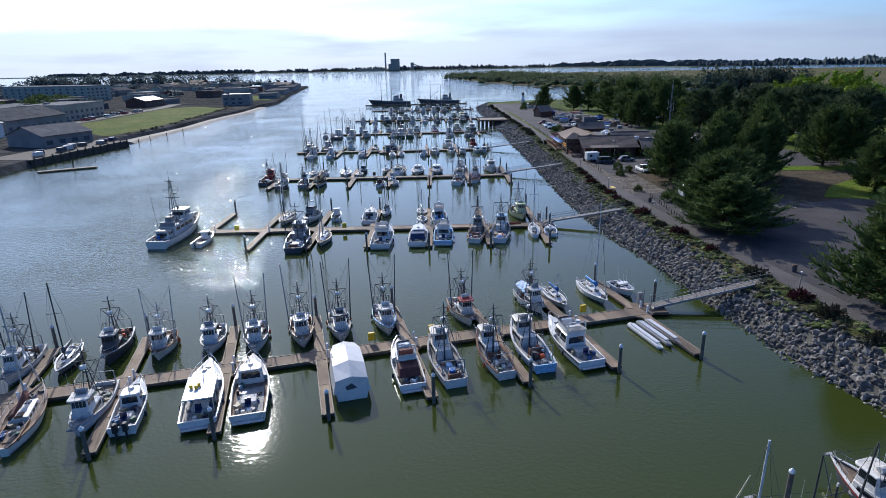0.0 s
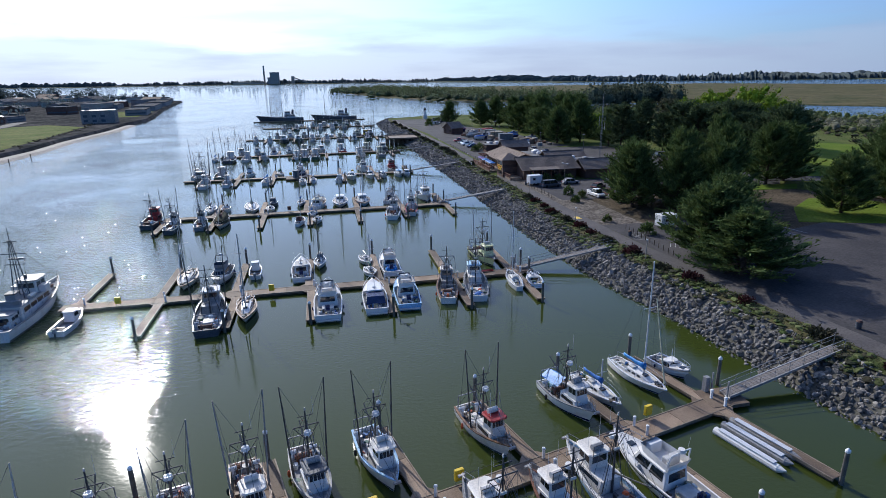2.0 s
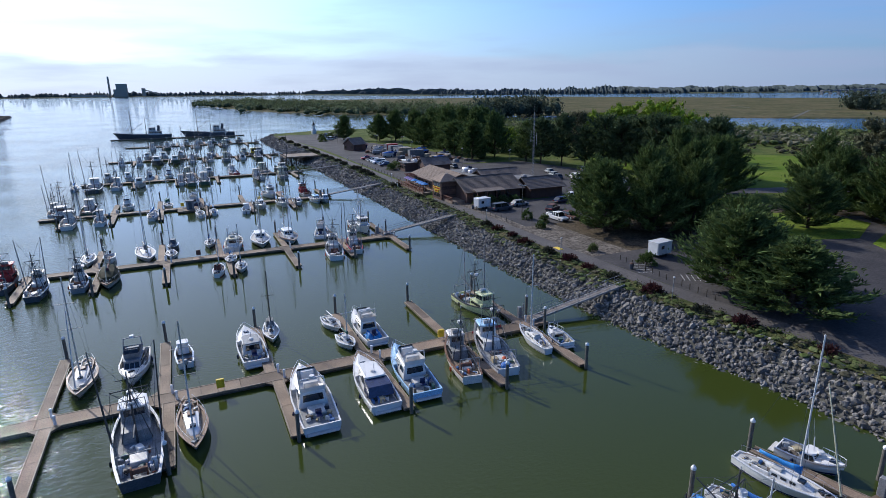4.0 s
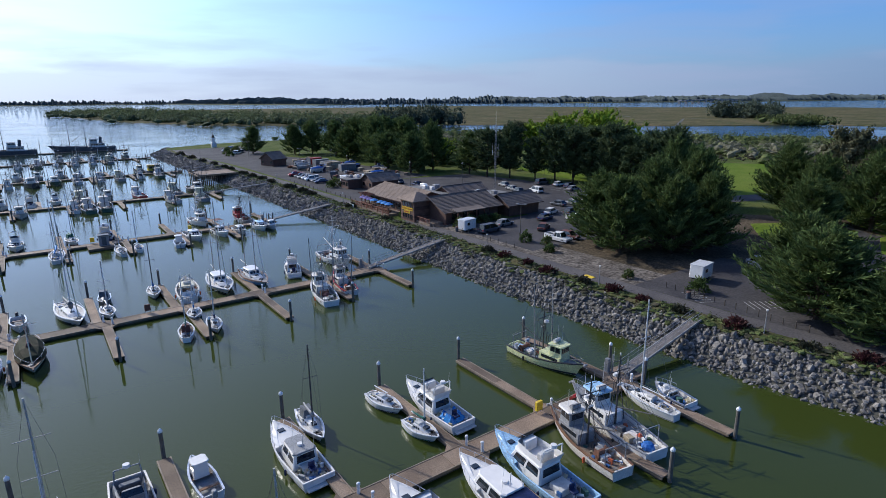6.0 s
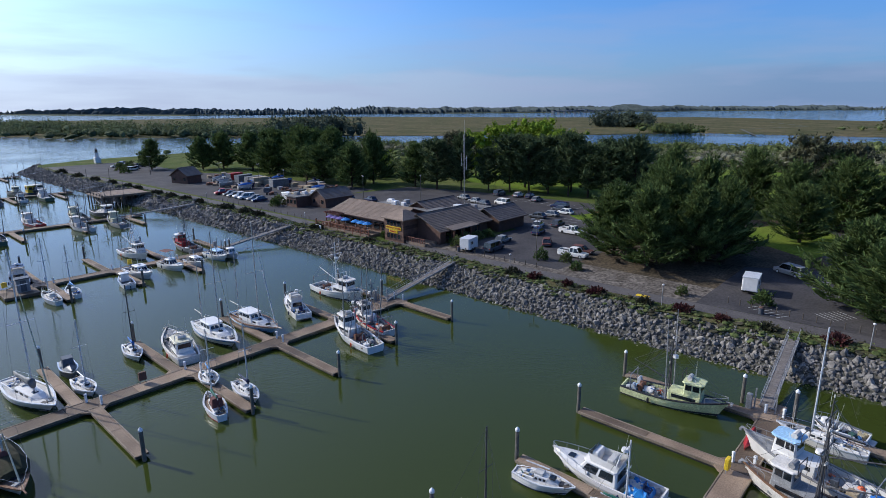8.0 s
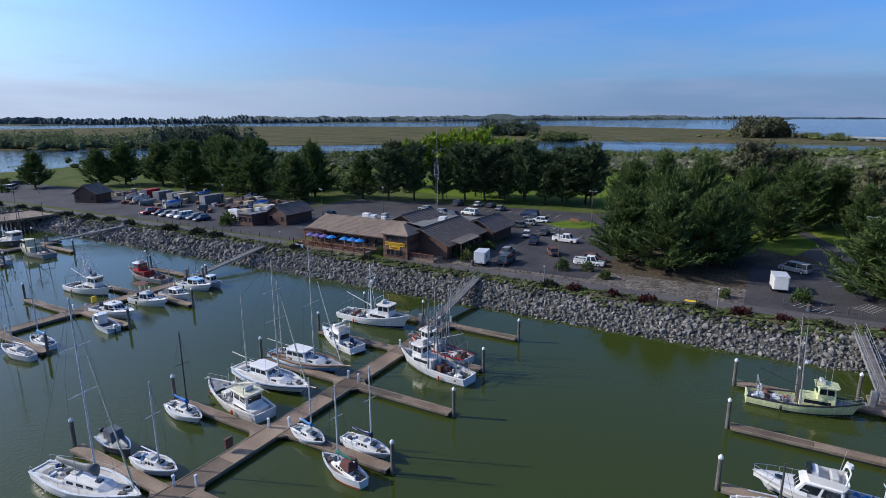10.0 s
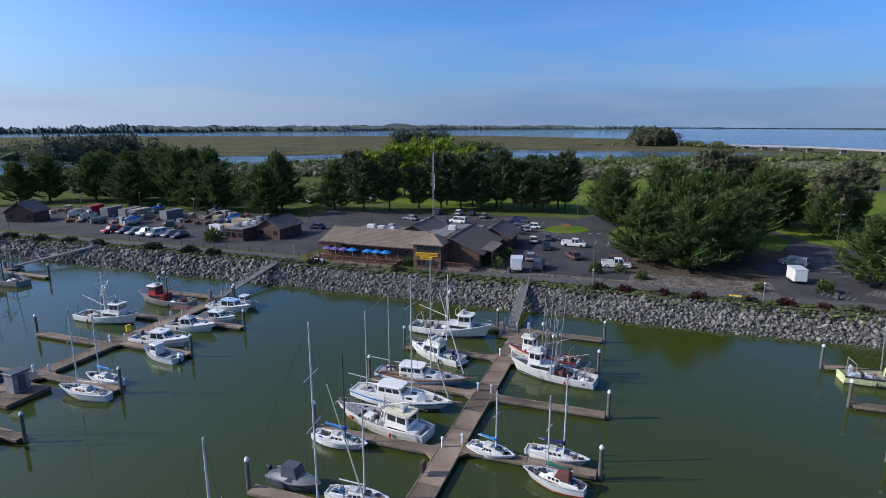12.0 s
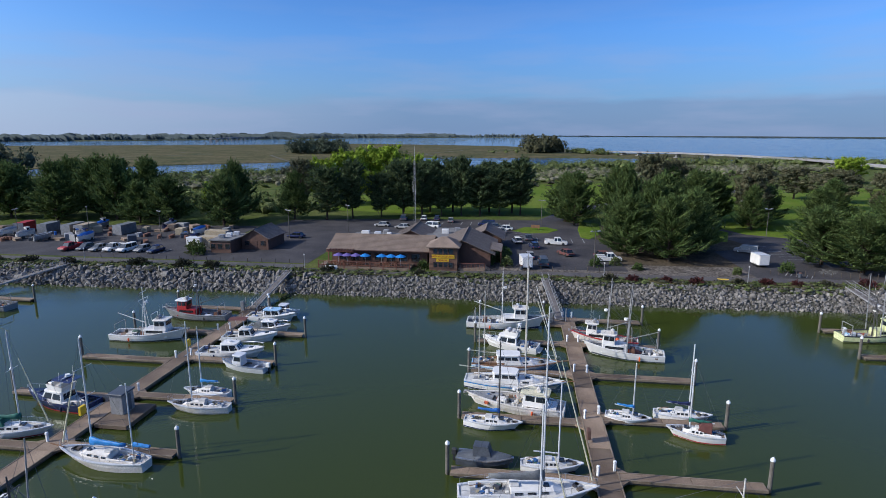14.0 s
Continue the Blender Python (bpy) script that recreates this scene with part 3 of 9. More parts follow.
def bays(x, y, rz, count, step, length):
    for i in range(count):
        g = Geo().obox(0, 0, 0.056, 0.12, length, 0.006)
        ob = part("line", g, "line", marks)
        a = radians(rz)
        ob.matrix_local = pose(x + math.cos(a) * step * i, y + math.sin(a) * step * i, 0, 0, 0, rz)


bays(61.5, 59.4, 62, 7, 2.8, 9.0)
bays(69.7, 160.1, 0, 7, 2.8, 5.0)
bays(72.8, 145.7, 90, 5, 2.8, 5.2)
bays(96.4, 164.2, 90, 9, 2.8, 5.0)
bays(47.1, 240.2, 90, 9, 2.8, 5.0)
bays(57.0, 103.5, 12, 6, 2.8, 5.0)
for i in range(6):
    ob = part("line", Geo().obox(0, 0, 0.056, 0.10, 2.8, 0.006), "line", marks)
    ob.matrix_local = pose(44.6 + i * 0.60, 103.6 - i * 0.4, 0, 0, 0, -35)
for i in range(6):
    ob = part("line", Geo().obox(0, 0, 0.056, 0.10, 2.2, 0.006), "line", marks)
    ob.matrix_local = pose(41.4 + i * 0.35, 107.6 + i * 0.75, 0, 0, 0, 60)


# ---- docks ----
def pile_thing(x, y, tall=3.3, wood=False, group="mooring piles"):
    name = "mooring_pile"
    if not wood:
        if "pile" not in KEEP:
            t = thing(name, x, y, -0.3, 0, "round weathered mooring pile with a white cap", "pile", group)
            part("shaft", Geo().rod((0, 0, -2.6), (0, 0, 3.2), 0.185, 0.17, 10), "pile", t)
            part("cap", Geo().loft([[(0.195 * math.cos(a), 0.195 * math.sin(a), z) for a in (math.pi * i / 5 for i in range(10))] for z in (3.10, 3.26)], caps=True)
                 .loft([[(r * math.cos(a), r * math.sin(a), z) for a in (math.pi * i / 5 for i in range(10))] for r, z in ((0.195, 3.26), (0.03, 3.46))]), "cap", t, "white conical plastic cap")
            KEEP["pile"] = t
            return t
        t = copy_thing(KEEP["pile"], pose(x, y, tall - 3.6, 0, 0, (x * 37) % 90))
        return t
    t = thing(name, x, y, 0, 0, "dark timber mooring pile", "pile", group)
    part("shaft", Geo().rod((0, 0, -2.6), (0, 0, tall), 0.20, 0.16, 8), "pilewood", t)
    return t


KEEP = {}


def walkway(name, x0, y0, x1, y1, w, label, seg=6.1, top=0.46):
    """A floating walkway from one end to the other: deck panels, edge timbers, floats under them."""
    d = Vector((x1 - x0, y1 - y0))
    length = d.length
    rz = math.degrees(math.atan2(d.y, d.x))
    t = thing(name, x0, y0, 0, rz, label, "dock", "floating docks", "")
    n = max(1, round(length / seg))
    s = length / n
    deck = mesh("deck_panel", Geo().box(0.02, s - 0.02, -w / 2 + 0.1, w / 2 - 0.1, top - 0.07, top, 0.012), "deck")
    edge = mesh("edge_timber", Geo().box(0.01, length - 0.01, -0.06, 0.06, top - 0.22, top + 0.035, 0.015), "waler")
    flo = mesh("float", Geo().box(0.3, length - 0.3, -w / 2 + 0.12, w / 2 - 0.12, -0.35, top - 0.09), "float")
    for nm, me, yy in (("edge_timber", edge, w / 2 - 0.035), ("edge_timber", edge, -w / 2 + 0.035), ("float", flo, 0)):
        ob = new(nm, me)
        ob.parent = t
        ob.location = (0, yy, 0)
    for i in range(n):
        for me, yy in ((deck, 0),):
            ob = new(me.name.split(".")[0], me)
            ob.parent = t
            ob.location = (i * s, yy, 0)
    return t


def knee(t, side, size=0.8, w=1.25, top=0.464):
    """The triangular knee board where a finger meets the walkway."""
    part("knee_board", Geo().prism([(0, side * w / 2), (size, side * w / 2), (0, side * (w / 2 + size))][::side], top - 0.2, top), "deck", t)


def pedestal(x, y):
    if "ped" not in KEEP:
        t = thing("power_pedestal", x, y, 0.46, 0, "short white shore-power post on the dock", "power post", "power posts")
        part("post", Geo().box(-0.10, 0.10, -0.10, 0.10, 0, 0.75, 0.02), "cap", t)
        part("hood", Geo().box(-0.13, 0.13, -0.13, 0.13, 0.75, 0.95, 0.05), "cap", t)
        KEEP["ped"] = t
    else:
        copy_thing(KEEP["ped"], pose(x, y, 0.46, 0, 0, (x * 53) % 360))


def dock_box(x, y, rz, colour="yellow"):
    t = thing("hose_cabinet", x, y, 0.46, rz, "upright %s fire-hose cabinet on the dock" % ("yellow" if colour == "yellow" else "brown"), "cabinet", "hose cabinets")
    part("body", Geo().box(-0.38, 0.38, -0.16, 0.16, 0.35, 1.25, 0.04), colour, t)
    part("door", Geo().box(-0.31, 0.31, 0.16, 0.175, 0.42, 1.18), colour, t)
    part("leg", Geo().rod((-0.28, 0, 0), (-0.28, 0, 0.36), 0.03), "galv", t)
    part("leg", Geo().rod((0.28, 0, 0), (0.28, 0, 0.36), 0.03), "galv", t)


def dock(name, x_east, x_west, y, south, north, s_len, n_len, turn=0.0, pivot=None, posts=True):
    """One pier: a main walkway and finger docks south and north of it at the given x."""
    c, s = math.cos(radians(turn)), math.sin(radians(turn))
    px, py = pivot or (0, y)

    def at(a, b):
        return px + c * (a - px) - s * (b - py), py + s * (a - px) + c * (b - py)
    walkway("dock_walkway", *at(x_east, y), *at(x_west, y), 2.1, "brown boarded main walkway of the floating dock", seg=6.1 if posts else 12.0)
    for xs, way, length in ((south, -1, s_len), (north, 1, n_len)):
        for x in xs:
            length = (s_len if way < 0 else n_len) - (1.75 if name == "C" and way < 0 and x > 0 else 0)
            fd = walkway("finger_dock", *at(x, y + way * 1.05), *at(x, y + way * (1.25 + length)), 1.1, "narrow boarded finger dock between two slips", seg=5.6 if posts else 12.0)
            pile_thing(*at(x + 0.05, y + way * (1.25 + length + 0.28)))
            knee(fd, 1, w=1.1), knee(fd, -1, w=1.1)
            if posts:
                pedestal(*at(x + 0.75, y + way * 0.75))


A_TURN = 14.3
dock("A", 24.6, -66.0, 63.0, [23.1 - 9.5 * k for k in range(8)], [23.1 - 9.5 * k for k in range(8)], 9.9, 9.2, A_TURN, (23.1, 63.0))
dock("B", 18.4, -46.5, 103.1, [17.4, 7.5, -2.9, -13.4, -23.7, -33.8], [17.2, 7.0, -3.4, -13.8, -24.1, -34.3, -44.5], 10.6, 13.0)
dock("C", 18.2, -45.6, 154.0, [17.2, 6.6, -3.7, -14.2, -24.3, -34.3, -44.6], [16.8, 6.6, -3.6, -15.3, -25.2, -35.4], 11.4, 11.9)
dock("D", 16.5, -52.0, 204.2, [5.3, -4.9, -15.4, -25.9, -36.1, -46.3], [15.8, 4.6, -5.9, -16.2, -26.4, -36.6], 11.0, 11.8)
dock("E", 18.0, -50.0, 258.5, [16.0, 3.0, -9.5, -22.0, -34.5, -47.0], [9.0, -3.5, -16.0, -28.5, -41.0], 12.5, 12.5, posts=False)
dock("F", 20.0, -48.0, 322.5, [16.0, 2.5, -11.0, -24.5, -38.0], [9.0, -4.5, -18.0, -31.5], 14.0, 14.0, posts=False)
dock("G", 20.0, -46.0, 391.0, [14.0, -0.0, -14.0, -28.0], [7.0, -7.0, -21.0], 15.0, 15.0, posts=False)
walkway("dock_walkway", 20.0, 452.0, -58.0, 452.0, 2.8, "outermost floating dock for large ships")


def gangway(x0, y0, x1, y1, z1=2.75):
    """A sloping gangway from the bank to the float."""
    d = Vector((x1 - x0, y1 - y0, z1 - 0.75))
    run = Vector((x1 - x0, y1 - y0)).length
    t = thing("gangway", x0, y0, 0, math.degrees(math.atan2(y1 - y0, x1 - x0)), "grey metal gangway from the bank down to the float", "gangway", "gangways")
    z = lambda u: 0.75 + (z1 - 0.75) * u / run
    g = Geo()
    g.add([(0, -0.52, z(0)), (run, -0.52, z(run)), (run, 0.52, z(run)), (0, 0.52, z(0)), (0, -0.52, z(0) - 0.1), (run, -0.52, z(run) - 0.1), (run, 0.52, z(run) - 0.1), (0, 0.52, z(0) - 0.1)],
          [(0, 1, 2, 3), (7, 6, 5, 4), (0, 4, 5, 1), (2, 6, 7, 3), (1, 5, 6, 2), (3, 7, 4, 0)])
    n = int(run / 0.9)
    for i in range(int(run / 0.45)):
        u = i * 0.45 + 0.2
        g.box(u - 0.02, u + 0.02, -0.5, 0.5, z(u) - 0.02, z(u) + 0.03)
    part("walk_surface", g, "grating", t)
    for sy in (-0.56, 0.56):
        part("girder", Geo().add([(0, sy - 0.05, z(0) - 0.22), (run, sy - 0.05, z(run) - 0.22), (run, sy + 0.05, z(run) - 0.22), (0, sy + 0.05, z(0) - 0.22), (0, sy - 0.05, z(0) + 0.04), (run, sy - 0.05, z(run) + 0.04), (run, sy + 0.05, z(run) + 0.04), (0, sy + 0.05, z(0) + 0.04)],
                                 [(3, 2, 1, 0), (4, 5, 6, 7), (0, 1, 5, 4), (2, 3, 7, 6), (1, 2, 6, 5), (3, 0, 4, 7)]), "galv", t)
        hr = Geo().rod((0, sy, z(0) + 1.05), (run, sy, z(run) + 1.05), 0.03).rod((0, sy, z(0) + 0.6), (run, sy, z(run) + 0.6), 0.02)
        for i in range(0, n + 1, 2):
            u = run * i / n
            hr.rod((u, sy, z(u)), (u, sy, z(u) + 1.05), 0.025)
        part("handrail", hr, "galv", t)
    s = thing("gangway_landing", x0, y0, 0.47, 0, "low boarded landing float under a gangway", "dock", "gangway landings")
    part("platform", Geo().box(-2.2, 1.6, -1.5, 1.5, -0.3, 0.03, 0.02), "deck", s)
    part("foot_roller", Geo().rod((0.1, -0.7, 0.16), (0.1, 0.7, 0.16), 0.12), "galv", s)
    # gate frame on the landing
    gt = thing("dock_gate", x0 - 0.6, y0, 0.5, math.degrees(math.atan2(y1 - y0, x1 - x0)), "grey metal gate and utility boxes at a gangway's foot", "gate", "dock gates")
    for sy in (-0.9, 0.9):
        part("gate_post", Geo().box(-0.06, 0.06, sy - 0.06, sy + 0.06, 0, 2.1), "galv", gt)
    part("utility_box", Geo().box(-0.5, 0.0, 1.1, 1.6, 0, 1.5, 0.03), "grey", gt)


gangway(25.0, 63.9, toe(65.5) + 7.0, 66.4)
gangway(18.9, 104.0, toe(104) + 6.6, 105.0)
gangway(16.2, 155.2, toe(156) + 6.6, 156.8)
gangway(15.6, 204.4, toe(205) + 6.6, 205.4)
gangway(18.5, 258.4, toe(255) + 6.6, 252.0)
gangway(20.0, 322.5, toe(318) + 6.6, 316.0)
gangway(20.0, 391.0, toe(388) + 6.6, 386.0)
for x, y in ((19.6, 106.3), (17.6, 157.6), (16.0, 201.9), (26.3, 66.6), (14.8, 201.2), (19.4, 101.7)):
    pile_thing(x, y)
dock_box(6.0, 103.8, 0)
dock_box(-18.9, 102.4, 180)
dock_box(-39.0, 102.3, 180)
dock_box(-19.0, 154.9, 0, "brownwall")
dock_box(-21.0, 205.1, 0, "yellow")
dock_box(-2.0, 205.1, 0, "yellow")
dock_box(16.2, 62.4, 14.3)
dock_box(-8.6, 56.2, 14.3)
dock_box(-2.0, 57.8, 14.3)
# service float at the fourth dock
pf = thing("service_float", -19.8, 201.4, 0, 0, "weathered square service float with a grey shed", "float", "")
part("deck", Geo().box(-2.4, 2.4, -1.9, 1.6, 0.1, 0.5, 0.03), "deck", pf)
part("float", Geo().box(-2.2, 2.2, -1.8, 1.5, -0.4, 0.1), "float", pf)
ps = thing("dock_shed", -19.2, 202.0, 0.5, 0, "small grey metal shed standing on the service float", "shed", "")
part("body", Geo().box(-0.9, 0.9, -0.7, 0.7, 0, 2.1, 0.04), "grey", ps)
part("roof", Geo().box(-1.05, 1.05, -0.85, 0.85, 2.1, 2.25, 0.05), "dkgrey", ps)
part("door", Geo().box(-0.4, 0.4, -0.73, -0.70, 0.1, 1.9), "dkgrey", ps)
# fuel pier on timber piles
fp = thing("fishing_pier", 24.0, 288.0, 0, 0, "old timber work pier on many dark piles", "pier", "")
part("deck", Geo().box(-6, 8, -7, 7, 2.7, 3.05, 0.02), "deck", fp)
for ix in range(6):
    for iy in range(6):
        part("pier_pile", Geo().rod((-5.6 + ix * 2.0, -6.6 + iy * 2.6, -2.5), (-5.6 + ix * 2.0, -6.6 + iy * 2.6, 2.7 + (0.9 if ix == 0 else 0)), 0.18), "pilewood", fp)
for iy in (-7, 7):
    part("kerb_timber", Geo().box(-6, 8, iy - 0.12, iy + 0.12, 3.05, 3.3), "waler", fp)


# ---- boats ----
def heading(bow, stern):
    return math.degrees(math.atan2(bow[1] - stern[1], bow[0] - stern[0])), math.hypot(bow[0] - stern[0], bow[1] - stern[1])


def lines(L, B, zb, zs, stern=0.84, fat=0.42, fine=2.1):
    """Half-beam and sheer height of a hull along its length, 0 at the stern and 1 at the bow."""
    def beam(s):
        if s < fat:
            u = s / fat
            return B / 2 * (stern + (1 - stern) * math.sin(u * math.pi / 2))
        u = (s - fat) / (1 - fat)
        return B / 2 * max(1 - u ** fine, 0.0) + 0.03

    def sheer(s):
        return zs + (zb - zs) * max(0, (s - 0.15) / 0.85) ** 1.8
    return beam, sheer


def hull(t, L, B, zb, zs, colour, deck, bul=0.45, stern=0.84, fat=0.42, fine=2.1, rail="", stripe="", boot="", n=14, rake=0.09):
    """A hull with bulwarks, a deck, a cap rail and painted bands, as parts of t. Returns its lines and the deck height."""
    beam, sheer = lines(L, B, zb, zs, stern, fat, fine)
    st = [(i / n) for i in range(n + 1)]
    X = lambda s, low: -L / 2 + L * s * (1 - (rake if low else 0)) + (0 if s > 0 else (0.12 if low and stern < 0.5 else 0))
    rings = []
    for s in st:
        b, z = beam(s), sheer(s)
        wb = b * (0.90 - 0.28 * s ** 3)
        xs, xw = X(s, False), X(s, True)
        xm = (xs + xw) / 2
        half = [(xs, b, z), (xm, b * 0.985 - 0.02 * s, z * 0.55 + 0.05), (xw, wb, 0.02), (xw, wb * 0.72, -0.35), (xw, 0, -0.75)]
        rings.append(half + [(x, -y, zz) for x, y, zz in half[-2::-1]])
    g = Geo()
    m = len(rings[0])
    g.loft(rings, caps=False, closed=False)
    g.add(rings[0], [tuple(range(m))])
    th = min(0.14, B * 0.045)
    top = {}
    for sy in (1, -1):
        out = [(X(s, False), sy * beam(s), sheer(s)) for s in st]
        inn = [(X(s, False) - (th if s > 0.9 else 0) + (th if s == 0 else 0), sy * max(beam(s) - th, 0.012), sheer(s)) for s in st]
        low = [(x, y, z - bul) for x, y, z in inn]
        strip = [out, inn, low] if sy > 0 else [low, inn, out]
        g.loft([[r[i] for r in strip] for i in range(len(st))], caps=False, closed=False)
        top[sy] = low
    # transom board inside
    a, b = top[1][0], top[-1][0]
    o1, o2 = (-L / 2, beam(0), sheer(0)), (-L / 2, -beam(0), sheer(0))
    i1, i2 = (a[0], a[1], a[2] + bul), (b[0], b[1], b[2] + bul)
    g.add([o1, o2, i2, i1, a, b], [(0, 3, 2, 1), (3, 4, 5, 2)])
    h = part("hull", g, colour, t)
    d = Geo()
    d.loft([[p, q] for p, q in zip(top[-1], top[1])], caps=False, closed=False)
    part("deck", d, deck, t)
    if rail:
        r = Geo()
        for sy in (1, -1):
            r.loft([[(X(s, False), sy * (beam(s) + 0.05), sheer(s) - 0.05), (X(s, False), sy * (beam(s) + 0.05), sheer(s) + 0.05), (X(s, False), sy * max(beam(s) - th - 0.03, 0), sheer(s) + 0.05), (X(s, False), sy * max(beam(s) - th - 0.03, 0), sheer(s) - 0.02)][::sy] for s in st])
        part("cap_rail", r, rail, t)
    for band, lo, hi in ((stripe, 0.70, 0.86), (boot, 0.01, 0.16)):
        if band:
            w = Geo()
            for sy in (1, -1):
                row = []
                for s in st:
                    b, z = beam(s), sheer(s)
                    wb = b * (0.90 - 0.28 * s ** 3)
                    q = []
                    for u in (lo, hi):
                        if u < 0.5:
                            k = u / 0.55
                            q.append((X(s, True) + (X(s, False) - X(s, True)) * k * 0.5, sy * (wb + (b * 0.985 - wb) * k + 0.012), 0.02 + (z * 0.55 + 0.03) * k))
                        else:
                            k = (u - 0.55) / 0.45
                            q.append(((X(s, False) + X(s, True)) / 2 * (1 - k) + X(s, False) * k, sy * (b * 0.985 + (b - b * 0.985) * k + 0.012), z * 0.55 + 0.05 + (z * 0.45 - 0.05) * k))
                    row.append(q[::sy])
                w.loft(row, caps=False, closed=False)
            part("rub_stripe" if lo > 0.5 else "boot_stripe", w, band, t)
    return beam, sheer, X


def pane_geo(q, u0, u1, v0, v1, off, centre):
    """A thin pane lying on the quad q (bottom left, bottom right, top right, top left)."""
    bl, br, tr, tl = (Vector(p) for p in q)
    at = lambda u, v: (bl * (1 - u) + br * u) * (1 - v) + (tl * (1 - u) + tr * u) * v
    nrm = (br - bl).cross(tl - bl).normalized()
    if nrm.dot(at(0.5, 0.5) - Vector(centre)) < 0:
        nrm = -nrm
    c = [at(u0, v0), at(u1, v0), at(u1, v1), at(u0, v1)]
    return Geo().loft([[tuple(p - nrm * 0.01) for p in c], [tuple(p + nrm * off) for p in c]])


def house(t, name, x0, x1, w, z0, h, colour, roof="white", rf=0.25, rb=0.05, tw=0.92, nf=3, ns=2, nb=0, v=(0.5, 0.86), over=0.12, taper=1.0, label="", su=(0.08, 0.94)):
    """A deckhouse with raked ends, window panes as parts of it, and an overhanging roof. Returns the house."""
    w1 = w * taper
    bot = [(x1, w1 / 2), (x1, -w1 / 2), (x0, -w / 2), (x0, w / 2)]
    top = [(x1 - rf, w1 / 2 * tw), (x1 - rf, -w1 / 2 * tw), (x0 + rb, -w / 2 * tw), (x0 + rb, w / 2 * tw)]

    def cut(c, z, k):
        r = []
        for i in range(4):
            p, a, b = Vector(c[i]), Vector(c[i - 1]), Vector(c[(i + 1) % 4])
            r += [tuple(p + (a - p).normalized() * k) + (z,), tuple(p + (b - p).normalized() * k) + (z,)]
        return r
    k = min(0.12, w * 0.05)
    ho = part(name, Geo().loft([cut(bot, z0, k)[::-1], cut(top, z0 + h, k)[::-1]]), colour, t, label)
    cen = ((x0 + x1) / 2, 0, z0 + h / 2)
    B3, T3 = [(*p, z0) for p in bot], [(*p, z0 + h) for p in top]

    def row(i, j, n, us=(0.06, 0.94)):
        q = (B3[i], B3[j], T3[j], T3[i])
        for c in range(n):
            a = us[0] + (us[1] - us[0]) * (c + 0.07) / n
            b = us[0] + (us[1] - us[0]) * (c + 0.93) / n
            part("window", pane_geo(q, a, b, v[0], v[1], 0.012, cen), "glass", ho)
    if nf:
        row(0, 1, nf)
    if ns:
        row(1, 2, ns, su), row(3, 0, ns, (1 - su[1], 1 - su[0]))
    if nb:
        row(2, 3, nb)
    if roof:
        rr = [(x1 - rf + over * 1.6, w1 / 2 * tw + over), (x1 - rf + over * 1.6, -w1 / 2 * tw - over), (x0 + rb - over, -w / 2 * tw - over), (x0 + rb - over, w / 2 * tw + over)]
        part("roof", Geo().loft([cut(rr, z0 + h + 0.002, k * 2.5)[::-1], cut(rr, z0 + h + 0.07, k * 2.5)[::-1], cut([(a * 0.98 + 0.01 * (x0 + x1), b * 0.9) for a, b in rr], z0 + h + 0.13, k * 2.5)[::-1]]), roof, t)
    return ho


def pulpit(t, beam, sheer, X, s0, s1, tall=0.65, n=5, mat_="steel", post=0.018):
    """A bow or side rail on posts, round the bow."""
    pts = []
    for i in range(n + 1):
        s = s0 + (s1 - s0) * i / n
        pts.append((X(s, False), beam(s) * 0.94, sheer(s)))
    full = pts + [(x, -y, z) for x, y, z in pts[::-1]]
    r = Geo().tube([(x, y, z + tall) for x, y, z in full], 0.022)
    for p in full:
        r.rod(p, (p[0], p[1], p[2] + tall), post, None, 4)
    part("rail", r, mat_, t)


